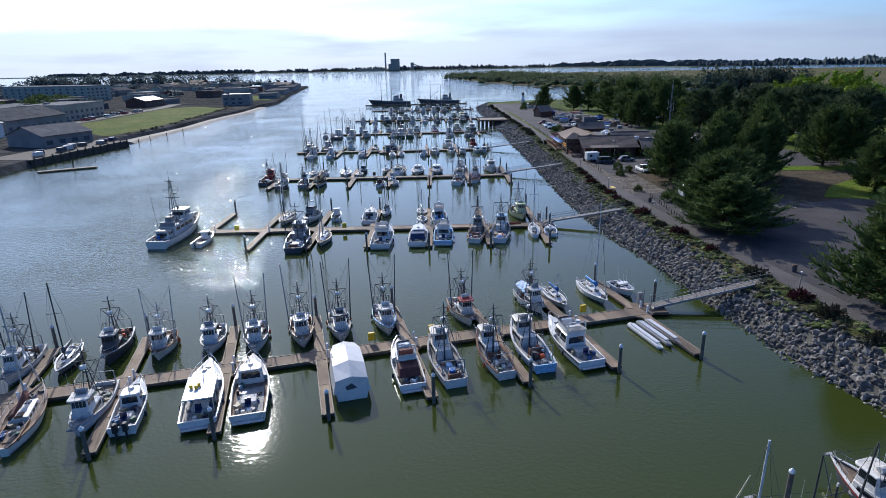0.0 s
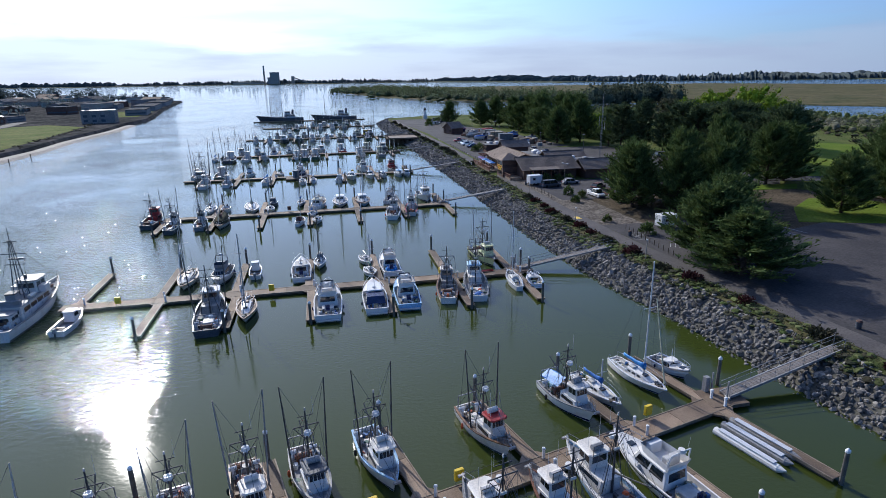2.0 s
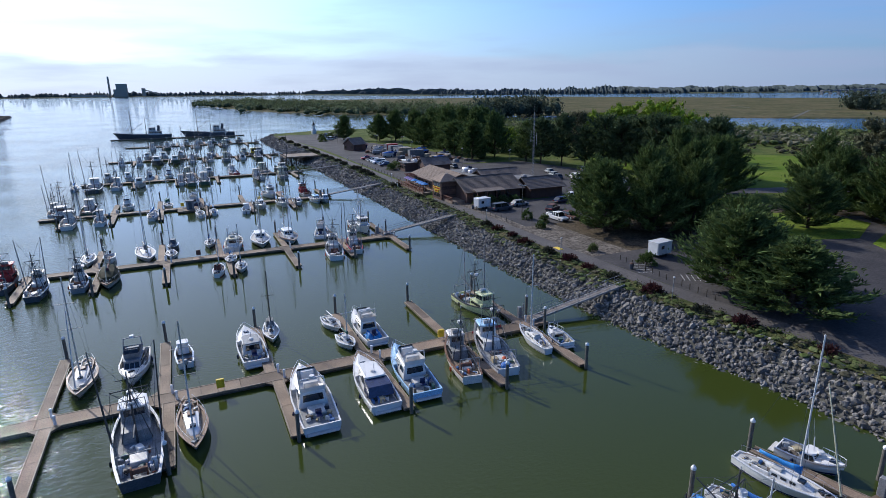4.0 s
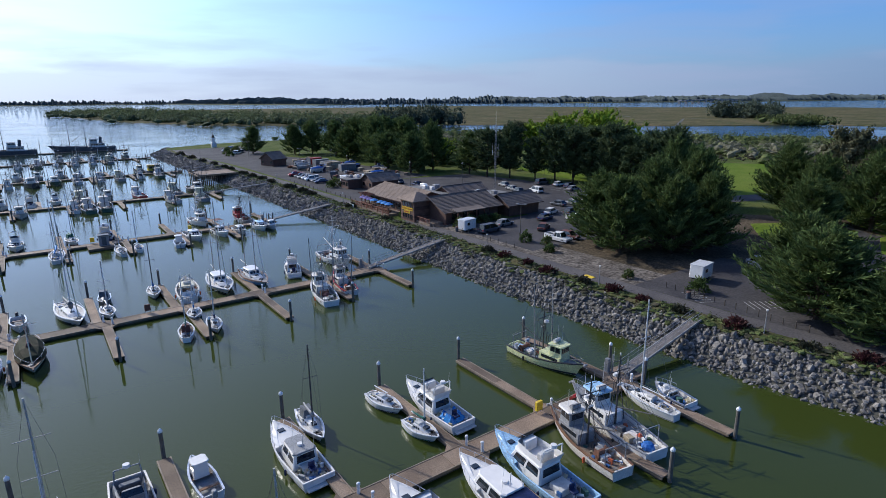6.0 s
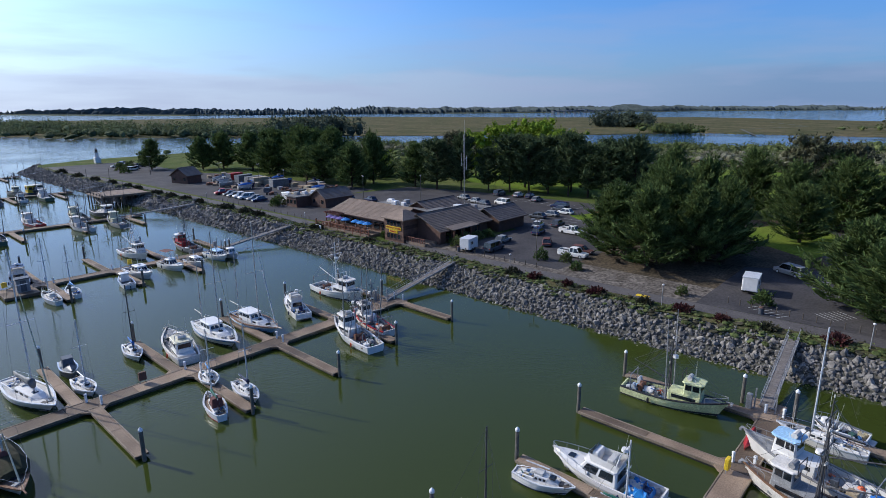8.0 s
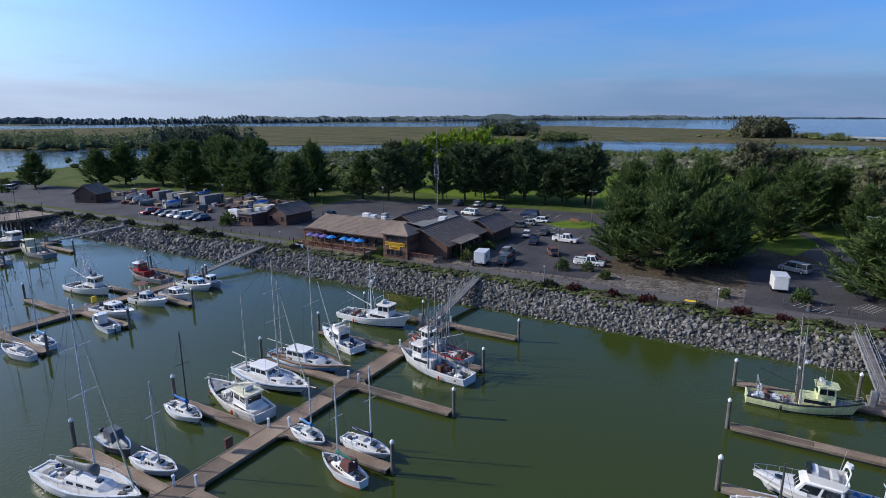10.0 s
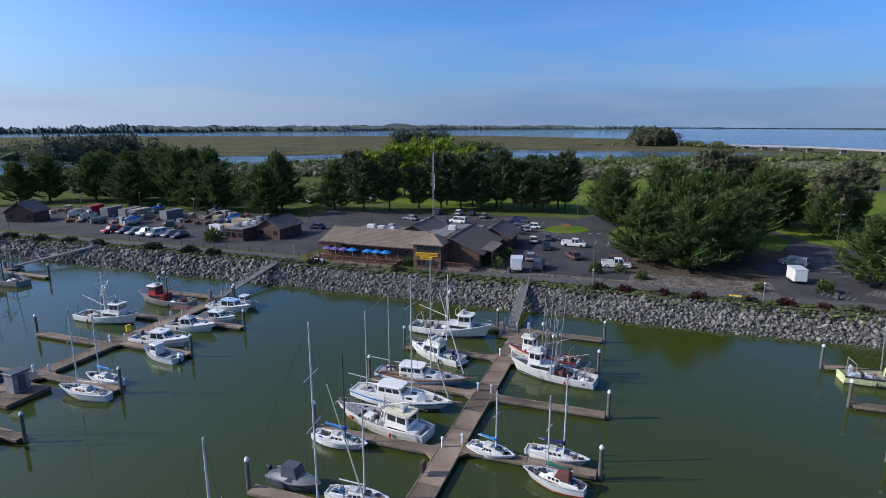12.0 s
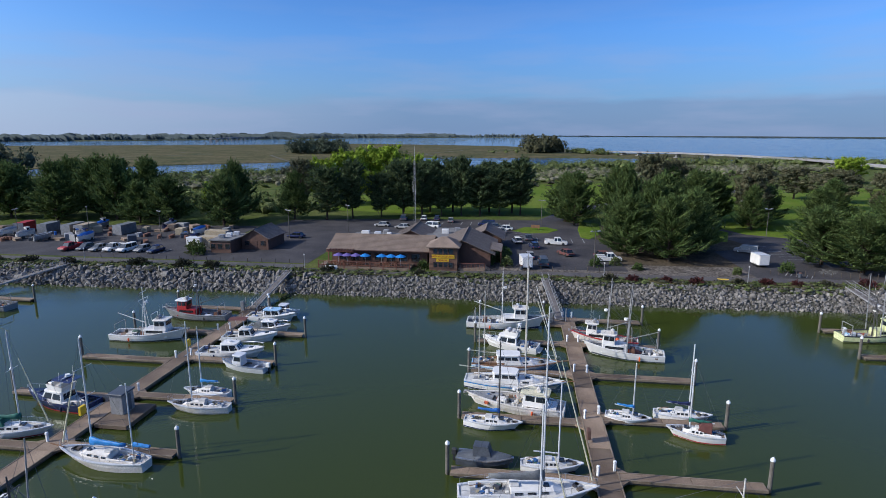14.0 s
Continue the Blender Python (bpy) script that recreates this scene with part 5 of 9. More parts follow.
def sailboat(bow, stern, label, colour="white", deck="wdeck", cover="blue", tall=1.25, stripe="", boot="navy", ketch=False, B=None, mastc="alu", seed=1, dodger="", group="moored sailing boats", name="sailing_boat", double=False, boomcover=True, old=False):
    """A sailing boat with its sails stowed: coachroof, cockpit, mast, boom under a cover, standing rigging, lifelines."""
    rz, L = heading(bow, stern)
    B = B or max(1.9, min(L * 0.29, 3.8))
    t = thing(name, (bow[0] + stern[0]) / 2, (bow[1] + stern[1]) / 2, 0, rz, label, "boat", group)
    zb, zs = 0.60 + L * 0.050, 0.52 + L * 0.030
    beam, sheer, X = hull(t, L, B, zb, zs, colour, deck, 0.10, 0.22 if double else 0.50, 0.47, 1.85, stripe=stripe, boot=boot, rail="wood" if old else "alu", rake=0.14)
    # cambered foredeck and side decks lie in the hull's deck; the coachroof stands on it
    z0 = sheer(0.5) - 0.12
    ca = Geo()
    x0, x1 = -0.13 * L, 0.24 * L
    w = B * 0.56
    ca.loft([[(x0, -w / 2, z0), (x0, -w / 2 * 0.88, z0 + 0.5), (x0, 0, z0 + 0.60), (x0, w / 2 * 0.88, z0 + 0.5), (x0, w / 2, z0)],
             [(x1 - 0.5, -w / 2 * 0.8, z0), (x1 - 0.8, -w / 2 * 0.7, z0 + 0.40), (x1 - 0.8, 0, z0 + 0.48), (x1 - 0.8, w / 2 * 0.7, z0 + 0.40), (x1 - 0.5, w / 2 * 0.8, z0)],
             [(x1 + 0.1, -w / 2 * 0.5, z0), (x1, -w / 2 * 0.4, z0 + 0.12), (x1, 0, z0 + 0.15), (x1, w / 2 * 0.4, z0 + 0.12), (x1 + 0.1, w / 2 * 0.5, z0)]])
    co = part("coachroof", ca, colour if colour in ("white", "oldwhite", "cream") else "white", t)
    for sy in (-1, 1):
        for i in range(3):
            a, b = x0 + (x1 - 0.8 - x0) * (0.08 + 0.3 * i), x0 + (x1 - 0.8 - x0) * (0.28 + 0.3 * i)
            ya = lambda x: w / 2 * (1 - 0.2 * (x - x0) / (x1 - 0.5 - x0))
            q = ((a, sy * ya(a), z0), (b, sy * ya(b), z0), (b, sy * ya(b) * 0.88, z0 + 0.46), (a, sy * ya(a) * 0.88, z0 + 0.48))
            part("window", pane_geo(q, 0, 1, 0.35, 0.75, 0.012, (0, 0, z0)), "glass", co)
    part("hatch", Geo().box(0.10 * L, 0.10 * L + 0.5, -0.25, 0.25, z0 + 0.42, z0 + 0.58, 0.04), "glass", t)
    part("companion_hatch", Geo().box(x0 - 0.02, x0 + 0.7, -0.32, 0.32, z0 + 0.5, z0 + 0.70, 0.04), "wood" if old else "wdeck", t)
    # cockpit: coamings, benches, well
    cx0, cx1 = -0.42 * L, x0
    for sy in (-1, 1):
        part("coaming", Geo().box(cx0, cx1, sy * B * 0.27 - 0.06, sy * B * 0.27 + 0.06, z0, z0 + 0.28, 0.03), "wood" if old else colour, t)
    part("cockpit_sole", Geo().box(cx0 + 0.1, cx1 - 0.05, -B * 0.14, B * 0.14, z0, z0 + 0.03), "tdeck" if old else "bdeck", t)
    part("tiller", Geo().rod((cx0, 0, z0 + 0.45), (cx0 + 1.0, 0.12, z0 + 0.6), 0.03), "wood", t)
    mh = z0 + L * tall
    mx = 0.10 * L
    part("mast", Geo().rod((mx, 0, z0), (mx, 0, mh), 0.085, 0.06, 8), mastc, t)
    for k in (0.52, 0.76) if L > 9 else (0.62,):
        part("spreader", Geo().rod((mx, -B * 0.36, z0 + (mh - z0) * k - 0.05), (mx, B * 0.36, z0 + (mh - z0) * k - 0.05), 0.03), mastc, t)
    bl = 0.40 * L
    part("boom", Geo().rod((mx - 0.06, 0, z0 + 1.10), (mx - bl, 0, z0 + 1.20), 0.06, 0.05, 8), mastc, t)
    if boomcover and cover:
        rings = []
        for i in range(6):
            u = i / 5
            x, r = mx + 0.10 - (bl - 0.1) * u, (0.30 - 0.15 * u + (0.10 if i == 0 else 0.0)) * (L / 9)
            zc = z0 + 1.14 + 0.08 * u + r * 0.5 - 0.05 * math.sin(math.pi * u) + (0.05 if i % 2 else 0.0)
            rings.append([(x, r * 0.62 * math.cos(a), zc + r * math.sin(a) * 1.15) for a in (2 * math.pi * j / 8 for j in range(8))])
        part("sail_cover", Geo().loft(rings), cover, t, smooth=True)
    if dodger == "white":
        house(t, "pilothouse", x0 - 1.0, x0 + 2.2, w * 1.05, z0 + 0.05, 1.08, "white", "white", 0.5, 0.05, 0.86, 3, 3, 2, (0.50, 0.86), 0.12, 0.9)
    elif dodger:
        part("dodger", Geo().loft([[(x0 - 0.7, -w * 0.5, z0 + 0.3), (x0 - 0.7, -w * 0.42, z0 + 1.25), (x0 - 0.7, w * 0.42, z0 + 1.25), (x0 - 0.7, w * 0.5, z0 + 0.3)], [(x0 + 0.5, -w * 0.46, z0 + 0.5), (x0 + 0.2, -w * 0.36, z0 + 1.15), (x0 + 0.2, w * 0.36, z0 + 1.15), (x0 + 0.5, w * 0.46, z0 + 0.5)]]), dodger, t)
    if L > 7.5 and boomcover:
        part("furled_jib", Geo().rod((X(0.95, False), 0, sheer(0.95) + 0.5), (mx + 0.25 * (X(0.985, False) - mx), 0, z0 + (mh - z0) * 0.72), 0.075, 0.04, 6), "cream" if seed % 2 else "white", t)
    g = Geo()
    r_ = random.Random(seed)
    for i in range(16):
        g.obox(r_.uniform(cx0 + 0.2, cx1 - 0.2), r_.uniform(-0.24, 0.24) * B, z0 + 0.03, r_.uniform(0.15, 0.5), r_.uniform(0.1, 0.35), r_.uniform(0.06, 0.3), r_.uniform(0, 3))
    for i in range(3):
        g.obox(r_.uniform(0.26, 0.38) * L, r_.uniform(-0.12, 0.12) * B, sheer(0.8) - 0.1, 0.5, 0.35, 0.2, r_.uniform(0, 3))
    tagged(part("deck_gear", g, "clutter", t), kind="stuff")
    bowp, sternp = (X(0.985, False), 0, sheer(0.985)), (X(0.0, False) + 0.1, 0, sheer(0))
    top = (mx, 0, mh - 0.1)
    st = [(top, bowp), (top, sternp)]
    for sy in (-1, 1):
        tip = (mx, sy * B * 0.36, z0 + (mh - z0) * 0.62)
        st += [(top, tip), (tip, (mx - 0.1, sy * B * 0.46, sheer(0.6)))]
    stays(t, st, 0.011)
    if ketch:
        kx = -0.36 * L
        part("mizzen_mast", Geo().rod((kx, 0, z0), (kx, 0, z0 + L * tall * 0.66), 0.07, 0.05, 8), mastc, t)
        part("mizzen_boom", Geo().rod((kx - 0.1, 0, z0 + 1.3), (kx - 0.2 * L, 0, z0 + 1.45), 0.05), mastc, t)
        if cover:
            part("sail_cover", Geo().loft([[(kx - 0.12 - u * 0.18 * L, 0.15 * math.cos(a), z0 + 1.5 + 0.24 * math.sin(a) * (1 - u * 0.4)) for a in (2 * math.pi * j / 8 for j in range(8))] for u in (0, 0.5, 1)]), cover or "white", t)
        part("bowsprit", Geo().rod((X(0.95, False), 0, sheer(0.97)), (X(1, False) + 0.9, 0, sheer(1) + 0.15), 0.07), "wood", t)
        stays(t, [((kx, 0, z0 + L * tall * 0.64), (X(0.02, False), 0.4, sheer(0))), ((kx, 0, z0 + L * tall * 0.64), top)])
    # lifelines
    if L > 6.5:
        pts = [(X(s, False), beam(s) * 0.95, sheer(s)) for s in (0.02, 0.2, 0.4, 0.6, 0.78, 0.93, 0.985)]
        full = pts + [(x, -y, z) for x, y, z in pts[::-1]]
        g = Geo().tube([(x, y, z + 0.6) for x, y, z in full], 0.013, 4)
        for p in full:
            g.rod(p, (p[0], p[1], p[2] + 0.6), 0.014, None, 4)
        part("lifeline", g, "steel", t)
    return t


def skiff(bow, stern, label, colour="alu", canvas="", outboard="grey", group="moored small boats", name="open_skiff", cover="", cabin=False, B=None):
    """A small open boat with thwarts and an outboard motor, or one under a cover."""
    rz, L = heading(bow, stern)
    B = B or max(1.5, L * 0.34)
    t = thing(name, (bow[0] + stern[0]) / 2, (bow[1] + stern[1]) / 2, 0, rz, label, "boat", group)
    beam, sheer, X = hull(t, L, B, 1.05, 0.72, colour, "bdeck", 0.5, 0.86, 0.4, 2.2, rail="steel")
    for u in (-0.25, 0.05):
        part("thwart", Geo().box(u * L - 0.15, u * L + 0.15, -B * 0.42, B * 0.42, 0.45, 0.52, 0.02), "alu" if colour == "alu" else "wood", t)
    if cabin:
        house(t, "cuddy", 0.0, 0.22 * L, B * 0.62, 0.55, 1.25, colour, colour, 0.3, 0.0, 0.9, 2, 1, 0, (0.5, 0.9))
    if canvas:
        part("canvas_top", Geo().loft([[(-0.2 * L, -B * 0.34, 0.7), (-0.2 * L, -B * 0.30, 1.9), (-0.2 * L, B * 0.30, 1.9), (-0.2 * L, B * 0.34, 0.7)], [(0.14 * L, -B * 0.34, 0.8), (0.06 * L, -B * 0.30, 1.95), (0.06 * L, B * 0.30, 1.95), (0.14 * L, B * 0.34, 0.8)]]), canvas, t)
    if cover:
        ss = [0.01, 0.15, 0.3, 0.5, 0.7, 0.85, 0.96]
        part("boat_cover", Geo().loft([[(X(s, False), -(beam(s) + 0.03), sheer(s) - 0.06), (X(s, False), -beam(s) * 0.45, sheer(s) + 0.3 * math.sin(math.pi * s) + 0.14), (X(s, False), 0, sheer(s) + 0.52 * math.sin(math.pi * s) + 0.15), (X(s, False), beam(s) * 0.45, sheer(s) + 0.3 * math.sin(math.pi * s) + 0.14), (X(s, False), beam(s) + 0.03, sheer(s) - 0.06)] for s in ss], closed=False), cover, t)
    if outboard:
        ob = part("outboard", Geo().box(-L / 2 - 0.5, -L / 2, -0.18, 0.18, 0.65, 1.2, 0.08), outboard, t)
        part("leg", Geo().box(-L / 2 - 0.38, -L / 2 - 0.2, -0.06, 0.06, -0.3, 0.65), "black", ob)
    return t

# first dock, south side
sailboat((-39.6, 48.2), (-36.4, 38.4), "white double-ended sailing boat with a bare wooden mast", "oldwhite", "tdeck", "maroon", 1.05, double=True, old=True, mastc="spar", boot="dkgrey", seed=2)
fishing((-31.6, 39.9), (-33.5, 48.6), "white fishing boat with a high wheelhouse, bow to open water", "white", "white", "bdeck", "grey", stripe="ltblue", poles="", seed=3, things=("box", "net", "box"))
cruiser((-30.2, 48.4), (-28.2, 41.0), "small white pilothouse boat with twin outboards", "white", "wdeck", fly=False, outboard=True, seed=2, xs=(-0.05, 0.22))
bucket_boat = cruiser((-24.6, 51.7), (-22.0, 41.6), "white open-cockpit fishing cruiser with yellow buckets aboard", "white", "wdeck", fly=False, stripe="ltblue", seed=4, xs=(0.02, 0.22), tall=1.05, hardtop=True)
for bx_, by_ in ((-1.9, 0.3), (-1.5, 0.1), (-1.7, 0.75)):
    part("bucket", Geo().rod((bx_, by_, 2.14), (bx_, by_, 2.5), 0.15, 0.18, 9), "yellow", bucket_boat, "yellow plastic bucket")
cruiser((-20.4, 52.4), (-17.9, 42.4), "white fishing cruiser with a wide dark work deck", "oldwhite", "tdeck", fly=False, seed=5, xs=(0.06, 0.28), boot="dkgrey")
cruiser((-5.6, 55.2), (-3.6, 46.8), "white cruiser with a curtained flying bridge", "white", "wdeck", canvas="maroon", seed=6)
fishing((-1.9, 57.0), (0.5, 47.4), "white fishing boat with blue fish boxes on its stern", "oldwhite", "oldwhite", "bdeck", "grey", poles="", seed=7, things=("box", "box", "box", "drum", "winch"))
fishing((3.2, 57.0), (5.5, 48.7), "white fishing boat with a green tub on deck", "oldwhite", "white", "bdeck", "rust", poles="", seed=8, things=("box", "box", "hatch", "winch"))
fishing((7.3, 59.6), (9.5, 49.8), "blue and white fishing boat with buoys and nets on deck", "ltblue", "oldwhite", "bdeck", "white", stripe="white", poles="", seed=9, things=("net", "box", "buoy", "buoy", "box", "drum", "winch"))
cruiser((11.7, 60.2), (14.3, 50.4), "large white sportfishing yacht with a flying bridge", "white", "wdeck", stripe="black", tall=1.05, seed=10)
# boat wrapped in a white tarpaulin
rz, L = heading((-11.5, 54.3), (-9.2, 45.7))
tb = thing("covered_boat", -10.35, 50.0, 0, rz, "boat shrouded in a taut white tarpaulin", "boat", "moored motor boats")
hull(tb, L, 3.3, 1.6, 1.0, "white", "wdeck", 0.3, 0.9)
part("tarpaulin", Geo().loft([[(x, -w, zz), (x, -w * 0.86, zz + h * 0.8), (x, 0, zz + h), (x, w * 0.86, zz + h * 0.8), (x, w, zz)] for x, w, zz, h in ((-4.4, 1.72, 0.75, 1.7), (-2.5, 1.75, 0.8, 2.35), (0.5, 1.7, 0.9, 2.3), (2.4, 1.3, 1.2, 1.5), (4.0, 0.4, 1.5, 0.3))]), "white", tb)
part("tarp_patch", Geo().loft([[(-4.42, -0.5, 1.2), (-4.42, 0.5, 1.1), (-4.42, 0.6, 1.45), (-4.42, 0.0, 1.75)], [(-4.44, -0.5, 1.2), (-4.44, 0.5, 1.1), (-4.44, 0.6, 1.45), (-4.44, 0.0, 1.75)]]), "dkgrey", tb)
part("tarp_vent", Geo().obox(-0.4, 1.2, 2.6, 0.9, 0.5, 0.16, 0, 0.04), "black", tb)
# work floats beside the last finger
for (x, y), nm, lab, c in (((21.8, 56.8), "pontoon", "long white pontoon float tied to a finger dock", "white"), ((23.0, 57.4), "pontoon", "grey-blue pontoon float with pipes on it", "grey"), ((24.1, 57.8), "pontoon", "grey-blue pontoon float with pipes on it", "grey")):
    t = thing(nm, x, y, 0, -75, lab, "float", "pontoons")
    part("tube", Geo().rod((-3.0, 0, 0.25), (2.7, 0, 0.25), 0.34, None, 10).rod((2.7, 0, 0.25), (3.3, 0, 0.42), 0.34, 0.05, 10), c, t)
    part("rack", Geo().box(-2.6, 2.4, -0.24, 0.24, 0.6, 0.66), "alu", t)
# first dock, north side
fishing((-43.6, 48.6), (-45.8, 56.6), "white fishing boat with tall dark trolling poles", "oldwhite", "white", "bdeck", "grey", seed=11)
sailboat((-39.8, 50.6), (-41.6, 57.2), "grey-blue sailing boat with a worn deck", "grey", "bdeck", "dkgrey", 1.3, seed=12, mastc="darkspar")
fishing((-36.0, 52.5), (-38.0, 60.6), "dark grey steel fishing boat with orange gear on deck", "dkgrey", "dkgrey", "tdeck", "grey", seed=13, poles="", roof="grey", things=("buoy", "net", "buoy", "box", "winch"))
fishing((-31.0, 53.2), (-32.6, 59.8), "white and rust-streaked fishing boat with a wooden mast", "oldwhite", "oldwhite", "tdeck", "rust", seed=14, mastc="spar", poles="spar")
fishing((-25.8, 54.0), (-27.4, 61.0), "white fishing boat with a broad wheelhouse", "white", "white", "bdeck", "grey", seed=15, poles="")
fishing((-20.9, 54.1), (-22.8, 61.6), "white fishing boat with slender trolling poles", "white", "white", "bdeck", "grey", stripe="ltblue", seed=16, poles="galv")
fishing((-15.9, 55.2), (-18.2, 63.6), "weathered wooden fishing boat with a cluttered brown deck", "oldwhite", "oldwhite", "tdeck", "wood", seed=17, mastc="darkspar", poles="galv", things=("hatch", "box", "box", "net", "winch", "gurdy", "drum"))
fishing((-11.8, 56.3), (-13.8, 64.6), "white fishing boat with a dark canvas-covered bridge", "oldwhite", "white", "bdeck", "grey", seed=18, roof="dkgrey")
fishing((-6.7, 57.8), (-8.6, 66.0), "pale blue and white fishing boat with tall dark poles", "white", "white", "bdeck", "ltblue", seed=19)
fishing((2.7, 59.8), (0.7, 67.6), "white fishing boat with a red-brown cabin roof", "oldwhite", "oldwhite", "tdeck", "wood", seed=20, roof="red", things=("hatch", "box", "gurdy"))
fishing((11.4, 62.9), (9.6, 70.2), "white fishing boat with a blue tarpaulin on its stern", "white", "white", "bdeck", "grey", boot="navy", seed=21, poles="", canopy="brightblue")
sailboat((14.6, 64.2), (13.0, 71.0), "white sailing boat with a blue sail cover and no mast up", "white", "wdeck", "blue", 0.5, seed=22)
sailboat((19.9, 65.3), (18.3, 73.0), "white sailing boat with a bright blue sail cover", "white", "wdeck", "brightblue", 1.55, seed=23, boot="navy")
cruiser((24.0, 67.8), (22.7, 72.4), "small white cuddy boat with a dark windscreen", "white", "wdeck", fly=False, seed=24, xs=(-0.1, 0.18), tall=0.75)
# next dock to the south
walkway("dock_walkway", 34.0, 21.5, -6.0, 11.3, 2.5, "brown boarded main walkway of the floating dock")
walkway("finger_dock", 25.6, 20.5, 22.9, 31.0, 1.25, "narrow boarded finger dock between two slips")
walkway("finger_dock", 15.9, 18.0, 13.2, 28.5, 1.25, "narrow boarded finger dock between two slips")
pile_thing(22.8, 31.3), pile_thing(13.1, 28.8)
fishing((27.7, 34.4), (30.4, 24.6), "dark-hulled fishing boat with a white rail and red stripe", "dkgrey", "oldwhite", "tdeck", "white", seed=25, stripe="red")
fishing((19.6, 30.2), (22.0, 20.8), "white fishing boat with tall dark poles", "oldwhite", "white", "bdeck", "grey", seed=26, tall=1.05)
sailboat((15.4, 27.4), (17.4, 19.6), "white sailing boat with a grey metal mast", "white", "wdeck", "green", 1.25, seed=27)

# second dock
pv = thing("patrol_ship", -49.9, 102.8, 0, 88, "grey-white former patrol ship with a tall lattice mast", "ship", "")
beam, sheer, X = hull(pv, 17.5, 4.6, 2.5, 1.4, "oldwhite", "bdeck", 0.35, 0.82, rail="grey", boot="dkgrey")
house(pv, "deckhouse", -4.6, 3.4, 3.0, 1.0, 1.9, "oldwhite", "grey", 0.3, 0.1, 0.97, 3, 4, 1, (0.5, 0.8))
house(pv, "bridge", 0.2, 3.0, 2.5, 2.95, 1.7, "oldwhite", "grey", 0.3, 0.2, 0.94, 4, 2, 1, (0.45, 0.82), 0.25)
house(pv, "funnel", -3.6, -2.2, 1.3, 2.95, 1.3, "grey", "black", 0.3, 0.0, 0.85, 0, 0, 0)
for sx, sy in ((-1.7, 0.6), (-1.7, -0.6), (-0.3, 0.6), (-0.3, -0.6)):
    part("mast_leg", Geo().rod((sx, sy, 2.9), (-0.9 + (sx + 1) * 0.12, sy * 0.2, 10.6), 0.07, 0.045), "dkgrey", pv)
for i in range(7):
    z, w = 3.6 + i * 1.0, 0.58 - i * 0.065
    part("brace", Geo().tube([(-0.95 - w, -w, z), (-0.95 + w, -w, z + 0.5), (-0.95 + w, w, z + 0.5), (-0.95 - w, w, z + 1.0)], 0.035), "dkgrey", pv)
for z, w in ((7.4, 2.6), (8.8, 3.0), (10.4, 1.6)):
    part("yard", Geo().rod((-0.9, -w / 2, z), (-0.9, w / 2, z), 0.05), "dkgrey", pv)
part("topmast", Geo().rod((-0.9, 0, 10.4), (-0.9, 0, 12.4), 0.05, 0.02), "dkgrey", pv)
part("whip_antenna", Geo().rod((-5.0, 1.2, 1.4), (-5.6, 1.5, 11.0), 0.05, 0.02), "darkspar", pv)
part("radar", Geo().box(-0.5, -0.2, -0.9, 0.9, 7.9, 8.1, 0.03), "grey", pv)
stays(pv, [((-0.9, 0, 10.4), (8.3, 0, 2.6)), ((-0.9, 0, 10.4), (-8.4, 0, 1.6)), ((-0.9, 1.3, 8.8), (-4.0, 2.0, 1.8)), ((-0.9, -1.3, 8.8), (-4.0, -2.0, 1.8))], 0.02)
pulpit(pv, beam, sheer, X, 0.05, 0.99, 0.9, 12, "grey")
gear(pv, ("box", "winch", "drum", "box"), -8.2, -5.0, 3.2, 1.1, 5)
gear(pv, ("winch", "box"), 4.2, 6.4, 1.8, 1.6, 6)
house(pv, "after_house", -6.6, -4.7, 2.4, 1.0, 1.5, "oldwhite", "grey", 0.1, 0.1, 0.96, 1, 2, 1, (0.5, 0.8))
part("boat_deck_locker", Geo().box(-4.3, -3.7, -1.3, 1.3, 2.95, 3.6, 0.05), "grey", pv)
for sy in (-1, 1):
    part("life_raft", Geo().rod((-1.9, sy * 1.25, 3.25), (-0.6, sy * 1.25, 3.25), 0.27, None, 9), "oldwhite", pv)
    part("bridge_wing", Geo().box(0.6, 1.8, min(sy * 1.25, sy * 2.1), max(sy * 1.25, sy * 2.1), 2.98, 3.9, 0.04), "oldwhite", pv)
part("searchlight", Geo().rod((1.6, 0.5, 4.8), (1.6, 0.5, 5.25), 0.2, 0.22, 9), "dkgrey", pv)
part("deck_gun_mount", Geo().rod((5.6, 0, 1.9), (5.6, 0, 2.5), 0.5, 0.35, 10), "grey", pv)
skiff((-43.0, 101.0), (-43.6, 94.4), "small open white workboat beside the patrol ship", "oldwhite", cabin=True)
fishing((-26.5, 102.6), (-25.6, 90.0), "slate blue steel fishing boat with a long grey work deck", "dkgrey", "grey", "bdeck", "white", seed=31, roof="white", tall=0.8)
sailboat((-21.5, 92.2), (-21.9, 101.2), "white double-ended sailing boat with a wooden cockpit", "white", "tdeck", "", 1.15, double=True, old=True, mastc="spar", seed=32)
cruiser((-11.0, 102.6), (-11.2, 91.2), "white sportfishing boat with a curtained bridge", "white", "wdeck", seed=33, stripe="grey")
cruiser((-4.7, 102.2), (-4.9, 92.0), "white cruiser with a dark blue cockpit curtain", "white", "wdeck", canvas="navy", fly=False, seed=34, tall=1.05)
cruiser((-0.2, 103.0), (-0.5, 92.5), "pale blue and white fishing cruiser with a flying bridge", "ltblue", "bdeck", house_c="white", boot="navy", seed=35)
